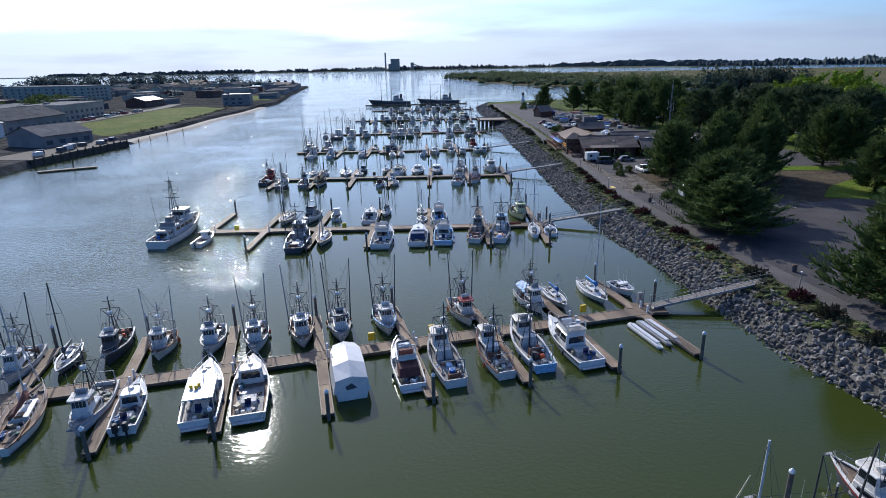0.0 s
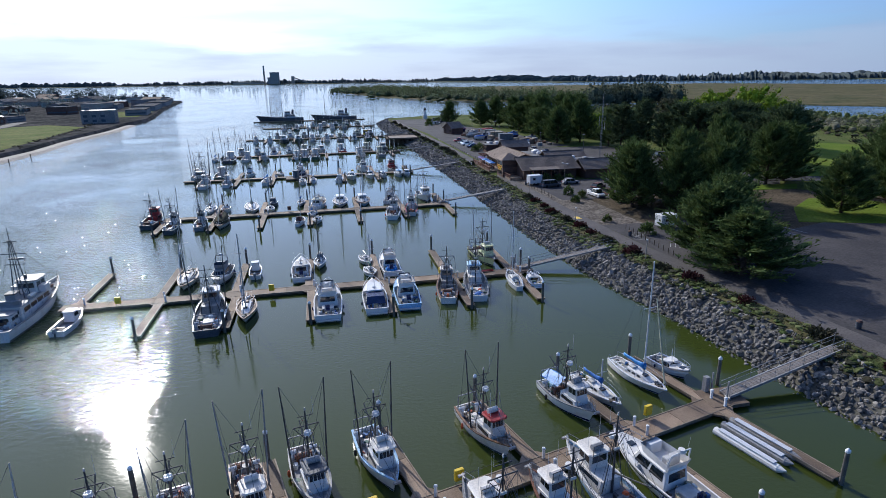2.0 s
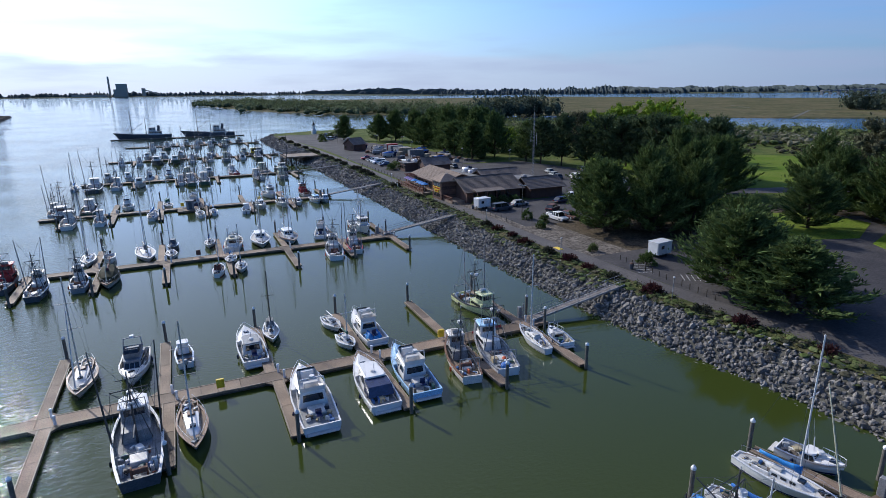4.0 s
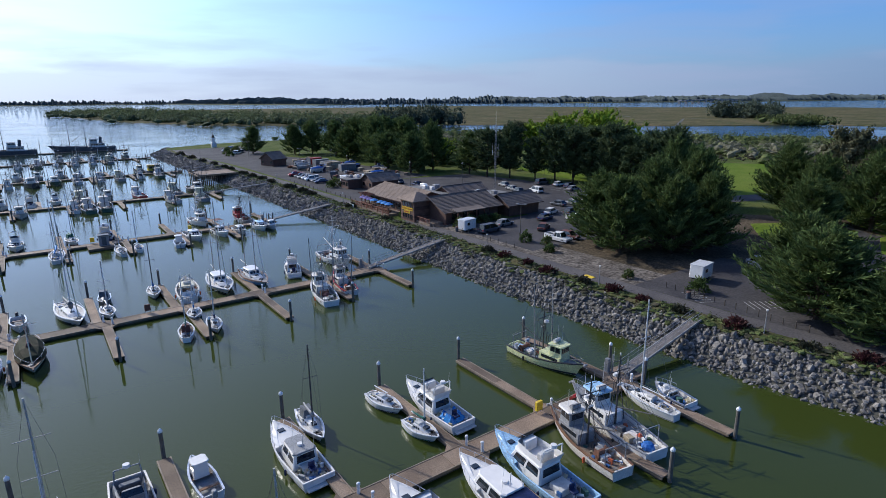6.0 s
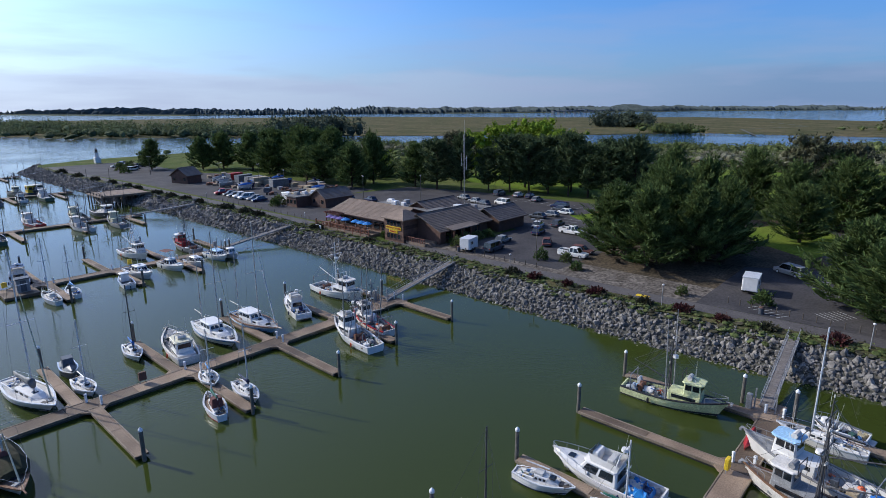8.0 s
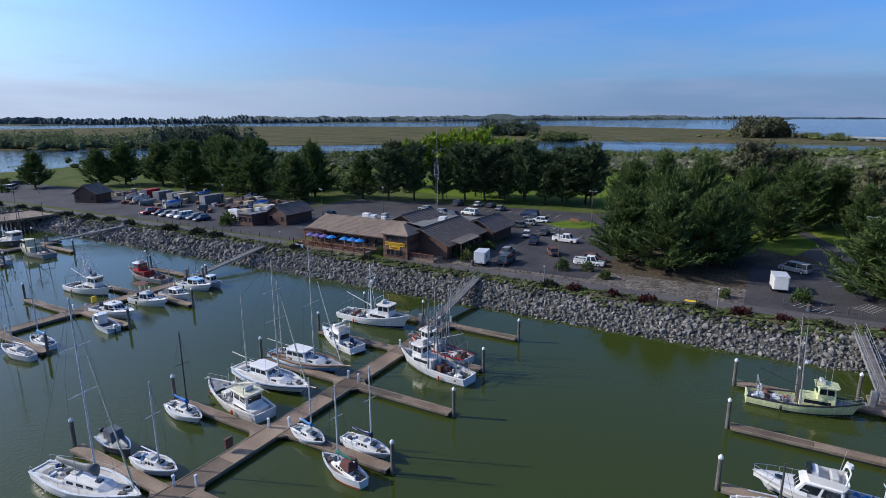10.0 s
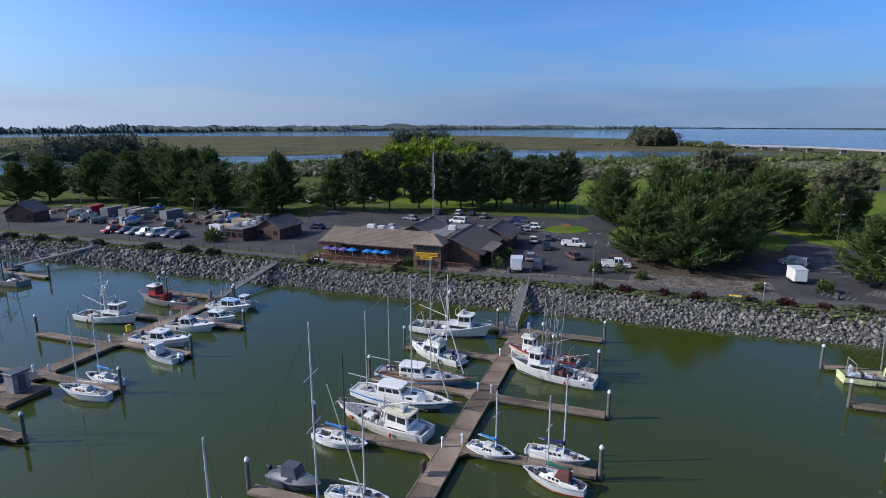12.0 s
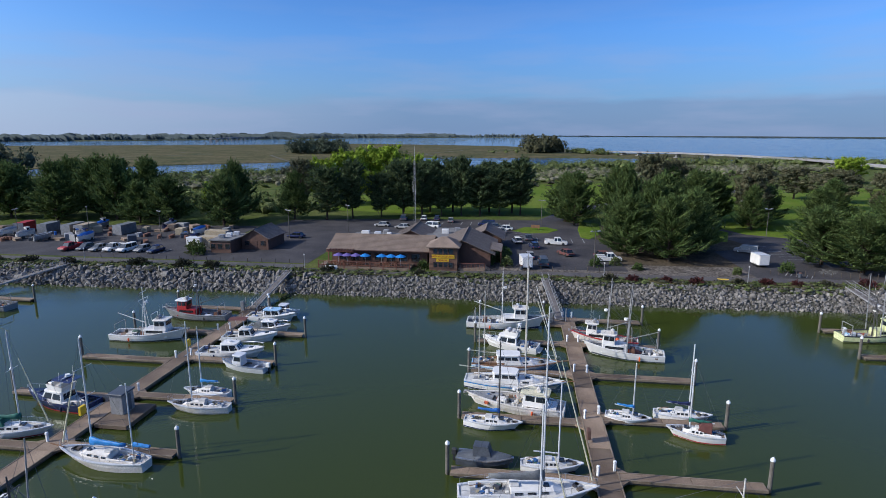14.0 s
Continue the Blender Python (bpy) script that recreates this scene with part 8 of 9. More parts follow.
# ---- trees ----
def sprays(pts, ways, size, n, spread, rng, up=0.25, slim=(0.13, 0.24), loose=0.45):
    """Small pointed leaf sprays, folded along the middle: n at every point, leaning along its way."""
    P, W = np.repeat(pts, n, 0), np.repeat(ways, n, 0)
    k = len(P)
    size = np.repeat(np.broadcast_to(np.asarray(size, float), (len(pts),)), n)
    P = P + rng.normal(0, 1, (k, 3)) * (spread * size)[:, None]
    W = W / (np.linalg.norm(W, axis=1)[:, None] + 1e-9)
    d = W + rng.normal(0, loose, (k, 3)) + np.array([0, 0, up])
    d /= np.linalg.norm(d, axis=1)[:, None]
    s = np.cross(d, rng.normal(0, 1, (k, 3)))
    s /= np.linalg.norm(s, axis=1)[:, None] + 1e-9
    ln = size * rng.uniform(0.6, 1.6, k)
    wd = (ln * rng.uniform(slim[0], slim[1], k))[:, None]
    mid = P + d * (ln * 0.4)[:, None] - np.cross(d, s) * wd * 0.5
    V = np.stack([P, mid - s * wd, P + d * ln[:, None], mid + s * wd], 1).reshape(-1, 3)
    F = np.arange(k)[:, None] * 4 + np.array([0, 1, 2, 3])
    return V, F


def leaf_mesh(name, V, F, material):
    me = bpy.data.meshes.new(name)
    me.from_pydata(V.tolist(), [], F.tolist())
    me.materials.append(M[material])
    return me


def clumps_mesh(C, A, R, per, leaf, slim, rng, brush=0.5, up=0.25, shell=0.25):
    """Foliage clumps at C: ellipsoids along A with half-axes R (long, wide, thick), each a rough core under a shell of folded sprays
    that lie along its surface and brush outwards."""
    k = len(C)
    A = A / (np.linalg.norm(A, axis=1)[:, None] + 1e-9)
    side = np.cross(A, [0.0, 0.0, 1.0])
    side /= np.linalg.norm(side, axis=1)[:, None] + 1e-9
    top = np.cross(side, A)
    V, F = [], []
    # cores
    t = (1 + 5 ** 0.5) / 2
    ico = np.array([(-1, t, 0), (1, t, 0), (-1, -t, 0), (1, -t, 0), (0, -1, t), (0, 1, t), (0, -1, -t), (0, 1, -t), (t, 0, -1), (t, 0, 1), (-t, 0, -1), (-t, 0, 1)]) / (1 + t * t) ** 0.5
    tri = [(0, 11, 5), (0, 5, 1), (0, 1, 7), (0, 7, 10), (0, 10, 11), (1, 5, 9), (5, 11, 4), (11, 10, 2), (10, 7, 6), (7, 1, 8), (3, 9, 4), (3, 4, 2), (3, 2, 6), (3, 6, 8), (3, 8, 9), (4, 9, 5), (2, 4, 11), (6, 2, 10), (8, 6, 7), (9, 8, 1)]
    for i in range(k):
        q = ico * (0.62 * R[i]) * rng.uniform(0.75, 1.2, (12, 1))
        V.append(C[i] + q[:, :1] * A[i] + q[:, 1:2] * side[i] + q[:, 2:] * top[i])
        F += [(a + 12 * i, b + 12 * i, c + 12 * i) for a, b, c in tri]
    o = 12 * k
    # shell of sprays
    n = k * per
    i = np.repeat(np.arange(k), per)
    w = rng.normal(0, 1, (n, 3))
    w[:, 2] = np.where(rng.random(n) < 0.65, np.abs(w[:, 2]), w[:, 2])
    w /= np.linalg.norm(w, axis=1)[:, None]
    q = w * R[i] * rng.uniform(1 - shell, 1 + shell * 0.5, (n, 1))
    P = C[i] + q[:, :1] * A[i] + q[:, 1:2] * side[i] + q[:, 2:] * top[i]
    m = w / R[i]
    out = m[:, :1] * A[i] + m[:, 1:2] * side[i] + m[:, 2:] * top[i]
    out /= np.linalg.norm(out, axis=1)[:, None]
    d = out * 0.35 + A[i] * brush + rng.normal(0, 0.55, (n, 3)) + [0, 0, up]
    d /= np.linalg.norm(d, axis=1)[:, None]
    face = out + rng.normal(0, 0.45, (n, 3)) + [0, 0, 0.25]
    s = np.cross(d, face)
    s /= np.linalg.norm(s, axis=1)[:, None] + 1e-9
    ln = np.broadcast_to(leaf, (k,))[i] * rng.uniform(0.55, 1.6, n)
    wd = (ln * rng.uniform(slim[0], slim[1], n))[:, None]
    nor = np.cross(s, d)
    mid = P + d * (ln * 0.4)[:, None] + nor * wd * 0.4
    V.append(np.stack([P, mid - s * wd, P + d * ln[:, None], mid + s * wd], 1).reshape(-1, 3))
    q4 = np.arange(n)[:, None] * 4 + o
    F += (q4 + np.array([0, 1, 2, 3])).tolist()
    return np.concatenate(V), F


def tree_kind(seed, h, r, low, profile, limbs, size, per, leaf, material, rise=0.35, sweep=0.12, trunk=0.34, slim=(0.2, 0.34), ragged=0.25, long=1.7, flat=0.6, brush=0.5, fill=(0.5, 0.78, 0.98), tops=2):
    """The trunk with its limbs and the crown of one tree, as two meshes: limbs that carry foliage clumps towards their tips."""
    rng = np.random.default_rng(seed)
    g = Geo()
    bend = [(0.012 * h * math.sin(u * 4 + seed), 0.012 * h * math.cos(u * 3 + seed * 2), h * u) for u in (0, 0.25, 0.5, 0.75, 0.95)]
    for i in range(4):
        g.rod(bend[i], bend[i + 1], trunk * (1 - i * 0.23), trunk * (1 - (i + 1) * 0.23) + 0.02, 7)
    # a few swellings make the outline uneven
    lobes = [(rng.uniform(0, 6.28), rng.uniform(0.25, 0.95), rng.uniform(-0.30, 0.34)) for _ in range(8)]
    C, A, R = [], [], []
    for i in range(limbs):
        u = low + (1.0 - low) * ((i + rng.uniform(0, 1)) / limbs)
        az = i * 2.4 + rng.uniform(-0.6, 0.6)
        swell = 1 + sum(q * max(math.cos(az - a), 0) ** 3 * math.exp(-((u - v) / 0.16) ** 2) for a, v, q in lobes)
        length = max(r * profile(u) * swell * rng.uniform(1 - ragged, 1 + ragged * 0.7), 0.4)
        base = np.array([0, 0, h * u * 0.88])
        d = np.array([math.cos(az), math.sin(az), 0.0])
        lift = rise * (0.2 + 1.3 * u) * rng.uniform(0.6, 1.4)
        if length > 1.2:
            g.rod(tuple(base), tuple(base + d * length * 0.75 + [0, 0, lift * length * 0.75]), trunk * 0.26, trunk * 0.06, 4)
        for f in fill:
            if length * (1 - f) > 3.2:
                continue
            k = size * rng.uniform(0.65, 1.3) * (0.75 + 0.5 * min(length / r, 1))
            C.append(base + d * length * f + [rng.normal(0, 0.25), rng.normal(0, 0.25), lift * length * f + sweep * length * f * f])
            A.append(d + [rng.normal(0, 0.3), rng.normal(0, 0.3), lift + 2 * sweep * f])
            R.append((k * long * 0.75, k * 0.85, k * flat))
    for i in range(tops):
        C.append(np.array([rng.normal(0, 0.5), rng.normal(0, 0.5), h * (0.97 - 0.03 * i)]))
        A.append(np.array([rng.normal(0, 0.3), rng.normal(0, 0.3), 1.0]))
        R.append((size * 1.1, size * 0.7, size * 0.7))
    V, F = clumps_mesh(np.array(C), np.array(A), np.array(R), per, leaf, slim, rng, brush)
    me = bpy.data.meshes.new("crown")
    me.from_pydata(V.tolist(), [], F)
    me.materials.append(M[material])
    return mesh("trunk", g, "bark"), me


cyp = lambda u: (0.82 + 0.18 * math.sin(min(u / 0.2, 1) * math.pi / 2)) * max(1 - max(u - 0.12, 0) / 0.93, 0.05) ** 0.78
pin = lambda u: max(0.30, math.sin(math.pi * min(max((u - 0.02) / 1.05, 0), 1)) ** 0.55)
rnd = lambda u: math.sin(math.pi * min(max((u - 0.08) / 0.98, 0.02), 1)) ** 0.6
TREE = {}
for i in range(4):
    TREE["cypress%d" % i] = tree_kind(20 + i, 14.5, 6.1, 0.05, cyp, 104, 0.86, 38, 0.62, "cypress", 0.34, 0.24, 0.38, (0.09, 0.19), 0.42, 2.7, 0.34, 1.15)
for i in range(4):
    TREE["pine%d" % i] = tree_kind(40 + i, 17.0, 4.5, 0.17, pin, 84, 0.92, 32, 0.52, "pine", 0.42, 0.10, 0.30, (0.11, 0.22), 0.32, 1.7, 0.5, 0.6)
for i in range(4):
    TREE["cypressfar%d" % i] = tree_kind(30 + i, 14.5, 6.3, 0.06, cyp, 84, 1.0, 24, 0.78, "cypress", 0.36, 0.20, 0.38, (0.11, 0.22), 0.40, 2.3, 0.40, 0.9)
for i in range(2):
    TREE["willow%d" % i] = tree_kind(60 + i, 15.0, 6.0, 0.15, rnd, 66, 1.2, 30, 0.5, "willow", 0.7, -0.05, 0.3, (0.18, 0.34), 0.25, 1.2, 0.8, 0.2)
for i in range(2):
    TREE["euca%d" % i] = tree_kind(70 + i, 18.0, 6.0, 0.22, rnd, 76, 1.15, 32, 0.46, "euca", 0.5, -0.10, 0.35, (0.18, 0.34), 0.28, 1.2, 0.8, 0.1)
WHAT = {"cypress": "dark green spreading cypress with layered boughs", "pine": "tall dark pine in a planted row", "willow": "tall willow in bright yellow-green leaf", "euca": "tall grey-brown eucalyptus with a ragged crown"}
tcount = [0]


def tree(kind, x, y, h=1.0, w=1.0, z=None):
    v = tcount[0] % (4 if kind in ("cypress", "cypressfar", "pine") else 2)
    tcount[0] += 1
    t = new("tree")
    t.matrix_world = pose(x, y, LAND - 0.05 if z is None else z, 0, 0, (x * 47 + y * 29) % 360) @ Matrix.Diagonal((w, w, h, 1))
    tagged(t, WHAT[kind.replace("far", "")], "tree", kind.replace("far", "") + " trees")
    for n, me in zip(("trunk", "crown"), TREE[kind + str(v)]):
        o = new(n, me)
        o.parent = t


# big cypresses between the car parks
for x, y, h, w in ((52.7, 130.3, 0.94, 0.92), (56.6, 138.0, 0.92, 1.0), (59.4, 124.6, 0.95, 0.9), (64.0, 131.3, 1.1, 0.9), (66.5, 122.0, 0.95, 0.8), (71.7, 128.0, 1.18, 0.9), (75.5, 135.5, 1.3, 0.8), (105.5, 120.0, 1.0, 0.85), (98.0, 145.5, 1.05, 1.0),
                   (46.4, 96.5, 0.80, 1.08), (45.4, 87.5, 0.66, 1.1), (52.5, 101.0, 0.82, 0.95), (48.5, 58.0, 0.90, 1.0), (89.0, 115.0, 0.82, 0.85), (95.0, 98.5, 0.85, 0.70), (106.0, 110.0, 1.1, 1.05), (112.8, 102.5, 1.0, 1.0), (108.7, 90.2, 0.8, 0.9), (116.9, 115.0, 1.1, 1.0), (104.6, 147.5, 1.0, 0.95), (97.0, 80.0, 0.8, 0.9), (99.0, 60.0, 0.9, 1.0), (112.0, 70.0, 0.9, 1.0), (116.0, 131.0, 1.1, 1.0)):
    tree("cypress", x, y, h, w)
# planted row of pines behind the restaurant's car park
for i, (x, y) in enumerate(((97.9, 219.6), (102, 213), (105.6, 204.7), (108.2, 198.1), (110.3, 192.4), (111.6, 186.3), (112.8, 180.1), (113.9, 173.9), (114.9, 167.8), (116.4, 161.1))):
    tree("pine", x, y, 0.96 + 0.15 * math.sin(i * 2.3), 0.96 + 0.15 * math.cos(i * 1.7))
for x, y, h in ((120, 200, 1.0), (119.0, 191, 1.0), (121.1, 183.7, 1.05), (122.1, 171.4, 1.0), (121.0, 164.0, 1.0)):
    tree("pine", x, y, h, 1.15)
# trees along the yard and towards the point
for x, y, h, w in ((98.4, 229.9, 1.0, 0.85), (83.6, 245.3, 1.0, 1.0), (94.2, 246.5, 1.22, 0.95), (84.1, 262.8, 0.95, 1.05), (84, 272.1, 0.85, 0.9), (91.2, 284.4, 1.28, 1.1), (86.1, 300.7, 0.95, 1.05), (95.3, 293, 1.32, 1.1), (94.3, 307, 1.2, 1.1), (89.2, 319.3, 1.12, 1.1), (76.9, 338.8, 0.95, 0.9), (84.1, 334.7, 1.1, 1.0), (62, 355.2, 0.9, 0.9), (104.6, 282.4, 1.25, 1.1), (102.6, 329.6, 1.1, 1.1), (114.9, 345, 1.1, 1.1), (120.2, 303.9, 1.2, 1.2), (130.4, 329.6, 1.1, 1.2), (116.9, 320.3, 1.2, 1.2)):
    tree("cypressfar", x, y, h, w)
for x, y, h, w in ((140.0, 224.0, 1.22, 1.1), (146.7, 212.2, 1.25, 1.15), (134.4, 232.7, 1.05, 1.0), (144.7, 200.9, 1.05, 1.0), (150.0, 219.0, 1.2, 1.1), (108.7, 260.8, 0.6, 0.7), (256.0, -6.0, 0.8, 0.9), (262.0, -14.0, 0.8, 1.0)):
    tree("willow", x, y, h, w)
for x, y, h, w in ((118.0, 120.0, 1.08, 1.0), (122.5, 113.5, 1.0, 0.9), (103.0, 96.0, 0.84, 0.75), (177.6, 51.2, 0.72, 1.1), (133.4, 82, 0.9, 0.8), (144.0, 53.4, 0.74, 1.0), (123.1, 49.1, 0.8, 0.8), (129.3, 240.1, 0.95, 0.8), (166.0, 40.0, 0.7, 1.0)):
    tree("euca", x, y, h, w)


def thicket(name, spots, material, label, category, size, n, z=LAND, kind="stuff"):
    """One mass of shrubs: leaf sprays over low mounds at the given spots (x, y, radius, height)."""
    rng = np.random.default_rng(len(spots) * 7 + n)
    q = np.array(spots)
    r, h = q[:, 2], q[:, 3]
    C = np.stack([q[:, 0], q[:, 1], z + h * 0.38], 1)
    a = rng.uniform(0, 2 * math.pi, len(q))
    A = np.stack([np.cos(a), np.sin(a), rng.normal(0, 0.15, len(q))], 1)
    R = np.stack([r * rng.uniform(0.85, 1.15, len(q)), r * rng.uniform(0.75, 1.05, len(q)), h * 0.60], 1)
    V, F = clumps_mesh(C, A, R, max(8, int(n * 1.9)), size * 0.75 * (np.minimum(r, 1.6 * h) + h) / 2, (0.26, 0.46), rng, 0.1, 0.35, 0.2)
    me = bpy.data.meshes.new(name)
    me.from_pydata(V.tolist(), [], F)
    me.materials.append(M[material])
    ob = new(name, me)
    return tagged(ob, label, category, "", kind)


sr = random.Random(3)


def scatter(n, inside, r0, r1, h0, h1):
    out = []
    while len(out) < n:
        p = inside()
        if p:
            r = sr.uniform(r0, r1)
            out.append((p[0], p[1], r, sr.uniform(h0, h1)))
    return out


def belt(pts, w):
    """A random spot within w metres of a line through pts."""
    k = sr.randrange(len(pts) - 1)
    u = sr.random()
    a, b = pts[k], pts[k + 1]
    return a[0] + (b[0] - a[0]) * u + sr.gauss(0, w), a[1] + (b[1] - a[1]) * u + sr.gauss(0, w)


# willow and coyote-brush scrub between the park and the channel
scrub_line = [(120, 425), (185, 400), (235, 350), (275, 290), (300, 220), (320, 170), (380, 115), (440, 40), (460, -60), (480, -150)]
inner = [(150, 395), (205, 340), (240, 270), (255, 200), (270, 150), (310, 95), (345, 30), (380, -60)]
thicket("scrub", scatter(900, lambda: belt(scrub_line, 13), 2.5, 5.5, 3.0, 6.5), "scrub", "tangled green willow scrub along the channel", "scrub", 0.17, 22)
thicket("scrub", scatter(800, lambda: belt(inner, 16), 2.2, 5.0, 2.0, 5.0), "scrubgrey", "leafless grey-brown scrub along the channel", "scrub", 0.16, 22)
thicket("scrub", scatter(600, lambda: belt(inner, 19), 2.0, 4.5, 1.8, 4.6), "scrub", "mixed green scrub behind the park lawn", "scrub", 0.17, 22)
thicket("scrub", scatter(150, lambda: belt([(205, 240), (222, 180), (232, 120), (250, 70), (290, 20), (330, -40)], 10), 1.2, 3.0, 0.8, 2.2), "dkbush", "low brownish scrub at the edge of the park lawn", "scrub", 0.34, 14)
thicket("scrub", scatter(150, lambda: belt([(112, 250), (130, 285), (150, 330), (160, 390)], 14), 2.0, 4.5, 2.5, 5.0), "scrub", "green scrub behind the yard trees", "scrub", 0.3, 18)


def shrub(x, y, r, h, material, lab, group):
    rng = np.random.default_rng(int(x * 13 + y * 7) % 9999)
    t = thing("shrub", x, y, LAND, 0, lab, "shrub", group)
    k = 60
    a, e = rng.uniform(0, 2 * math.pi, k), np.arcsin(rng.uniform(0.0, 1, k))
    d = np.stack([np.cos(a) * np.cos(e), np.sin(a) * np.cos(e), np.sin(e)], 1)
    V, F = sprays(d * rng.uniform(0.6, 1.0, k)[:, None] * [r, r, h], d, 0.24 * r + 0.06, 8, 0.5, rng, 0.25, (0.2, 0.4))
    o = new("leaves", leaf_mesh("leaves", V, F, material))
    o.parent = t
    part("stems", Geo().rod((0, 0, -0.1), (0.1, 0.05, h * 0.7), 0.06, 0.02, 5).rod((0, 0, -0.1), (-0.2 * r, 0.2 * r, h * 0.7), 0.05, 0.02, 5), "bark", t)


for y, r, h, c in ((79, 1.1, 0.9, "redbush"), (88, 1.4, 1.1, "redbush"), (93, 1.2, 0.9, "dkbush"), (101, 1.5, 1.1, "redbush"), (108, 1.2, 0.8, "dkbush"), (113, 1.1, 0.8, "redbush"), (118, 1.3, 1.0, "redbush"), (123, 1.2, 0.9, "dkbush"), (130, 1.3, 1.0, "redbush"), (135, 1.1, 0.9, "redbush"), (141, 1.2, 0.9, "redbush"), (145, 1.3, 1.0, "dkbush"), (69, 1.5, 1.1, "dkbush"), (61, 1.4, 1.0, "redbush"), (56, 1.6, 1.1, "dkbush"), (50, 1.4, 1.0, "dkbush"), (180, 1.2, 0.9, "dkbush"), (198, 1.6, 1.1, "dkbush"), (222, 1.7, 1.2, "dkbush"), (228, 1.8, 1.3, "dkbush"), (238, 2.0, 1.3, "dkbush"), (253, 1.6, 1.2, "dkbush"), (262, 1.6, 1.2, "dkbush"), (270, 1.6, 1.2, "dkbush"), (280, 1.7, 1.2, "dkbush"), (296, 1.8, 1.2, "dkbush"), (304, 1.6, 1.2, "dkbush"), (318, 1.8, 1.4, "dkbush"), (333, 1.8, 1.4, "dkbush"), (352, 2.0, 1.5, "dkbush"), (370, 2.2, 1.7, "dkbush")):
    shrub(toe(y) + 7.4 + (y * 7 % 10) * 0.09, y, r * 0.85, h * 0.75, c, "dark red-leaved shrub on the bank's edge" if c == "redbush" else "low brownish shrub on the bank's edge", "bank shrubs")
for x, y, r, h in ((45.2, 146.3, 1.1, 1.9), (46.7, 142.2, 1.0, 1.5), (43.4, 138.5, 0.9, 1.4), (41.9, 120.5, 0.8, 1.3), (44.5, 110.7, 1.3, 2.0), (42.8, 163.7, 1.1, 1.8), (44, 167.8, 1.2, 2.2), (47.1, 165.2, 1.4, 1.6), (50.2, 164.8, 1.3, 1.5), (53.2, 164.4, 1.3, 1.5), (39.3, 180.1, 1.2, 1.4), (47.6, 233, 1.8, 2.6), (45, 230.9, 1.4, 2.0), (57.4, 367.6, 2.2, 3.0), (51.2, 361.4, 2.2, 2.8), (49.1, 350.1, 1.8, 2.4)):
    shrub(x, y, r, h, "cypress" if (x + y) % 2 > 1 else "scrub", "rounded green shrub beside the car park", "garden shrubs")
# creeping plants over the verge
vr = []
for i in range(1700):
    y, u = 40 + sr.random() * 270, sr.uniform(4.4, 9.2)
    if u < 5.8 and noise.noise((y / 9.0, 3.1, 0)) < 0.0:
        continue
    vr.append((toe(y) + u, y, sr.uniform(0.4, 1.1), sr.uniform(0.2, 0.55), LAND - max(0.0, 6.4 - u) * 0.36))
for mat_name, rows, tone in (("scrub", vr[::3] + vr[1::3], "green"), ("dkbush", vr[2::3], "brown")):
    thicket("groundcover", [q[:4] for q in rows], mat_name, "patchy %s groundcover on the bank's edge" % tone, "groundcover", 0.34, 9, np.array([q[4] for q in rows]))

# ---- far shores ----
sheet("ground_marsh", [(60, 1500), (30, 1250), (74, 913), (138, 727), (226, 641), (300, 585), (380, 500), (480, 380), (596, 306), (612, 109), (593, -128), (640, -180), (735, -60), (765, 40), (950, 80), (1160, 190), (1290, 400), (1364, 560), (1150, 869), (974, 1403), (600, 1500), (306, 1560)][::1], 0.7, "marsh", "flat brown-green salt marsh island", "ground", depth=0.9)
for pts in ([(470, 384), (620, 470), (760, 420), (900, 470)], [(560, 240), (700, 290), (850, 250), (1010, 330)], [(520, 620), (640, 560), (700, 640)]):
    g = Geo()
    g.loft([[(x, y - 1.6, 0.712), (x, y + 1.6, 0.712)] for x, y in pts], caps=False, closed=False)
    solid("creek", g, "wetrock", "narrow muddy tidal creek in the marsh", "creek", kind="structure")
sheet("ground_peninsula", [(-4000, 3500), (-2200, 3400), (-1100, 3130), (-250, 3060), (500, 2850), (830, 1990), (1580, 2050), (1700, 1525), (2300, 1160), (2890, 968), (3430, 416), (3520, 60), (3720, 40), (4000, 800), (4400, 1750), (4400, 2600), (2000, 3000), (1200, 3600), (-4000, 3900)], 2.0, "farland", "low distant peninsula across the bay", "ground", depth=2.4)
sheet("ground_far_shore", [(1900, -2600), (4200, -900), (4600, 300), (4700, 300), (4800, -1500), (2600, -3600)], 2.0, "farland", "low distant eastern shore", "ground", depth=2.4)
bush_w = scatter(230, lambda: belt([(60, 1380), (60, 1200), (90, 960), (150, 740), (230, 655), (290, 600)], 22), 5, 11, 5, 12)
thicket("island_scrub", bush_w, "islandscrub", "thick scrub on the neighbouring island", "scrub", 0.2, 34, 0.6)
thicket("island_scrub", scatter(260, lambda: belt([(110, 1400), (130, 1150), (170, 900), (260, 760), (350, 640)], 34), 6, 12, 6, 14), "islandscrub", "green scrub on the neighbouring island", "scrub", 0.2, 34, 0.6)
thicket("island_grove", scatter(26, lambda: belt([(255, 545), (300, 560), (330, 545)], 10), 7, 12, 13, 20), "hazyfarleaf", "dark grove of tall trees round old houses", "trees", 0.22, 70, 0.6)
thicket("island_grove", scatter(30, lambda: belt([(682, 468), (692, 432), (698, 402)], 7), 9, 13, 14, 22), "hazyfarleaf", "rounded dark grove on the marsh", "trees", 0.2, 80, 0.6)
thicket("island_grove", scatter(30, lambda: belt([(562, 344), (568, 322), (573, 302)], 6), 5, 8, 6, 10), "scrub", "rounded green thicket on the marsh", "trees", 0.24, 60, 0.6)
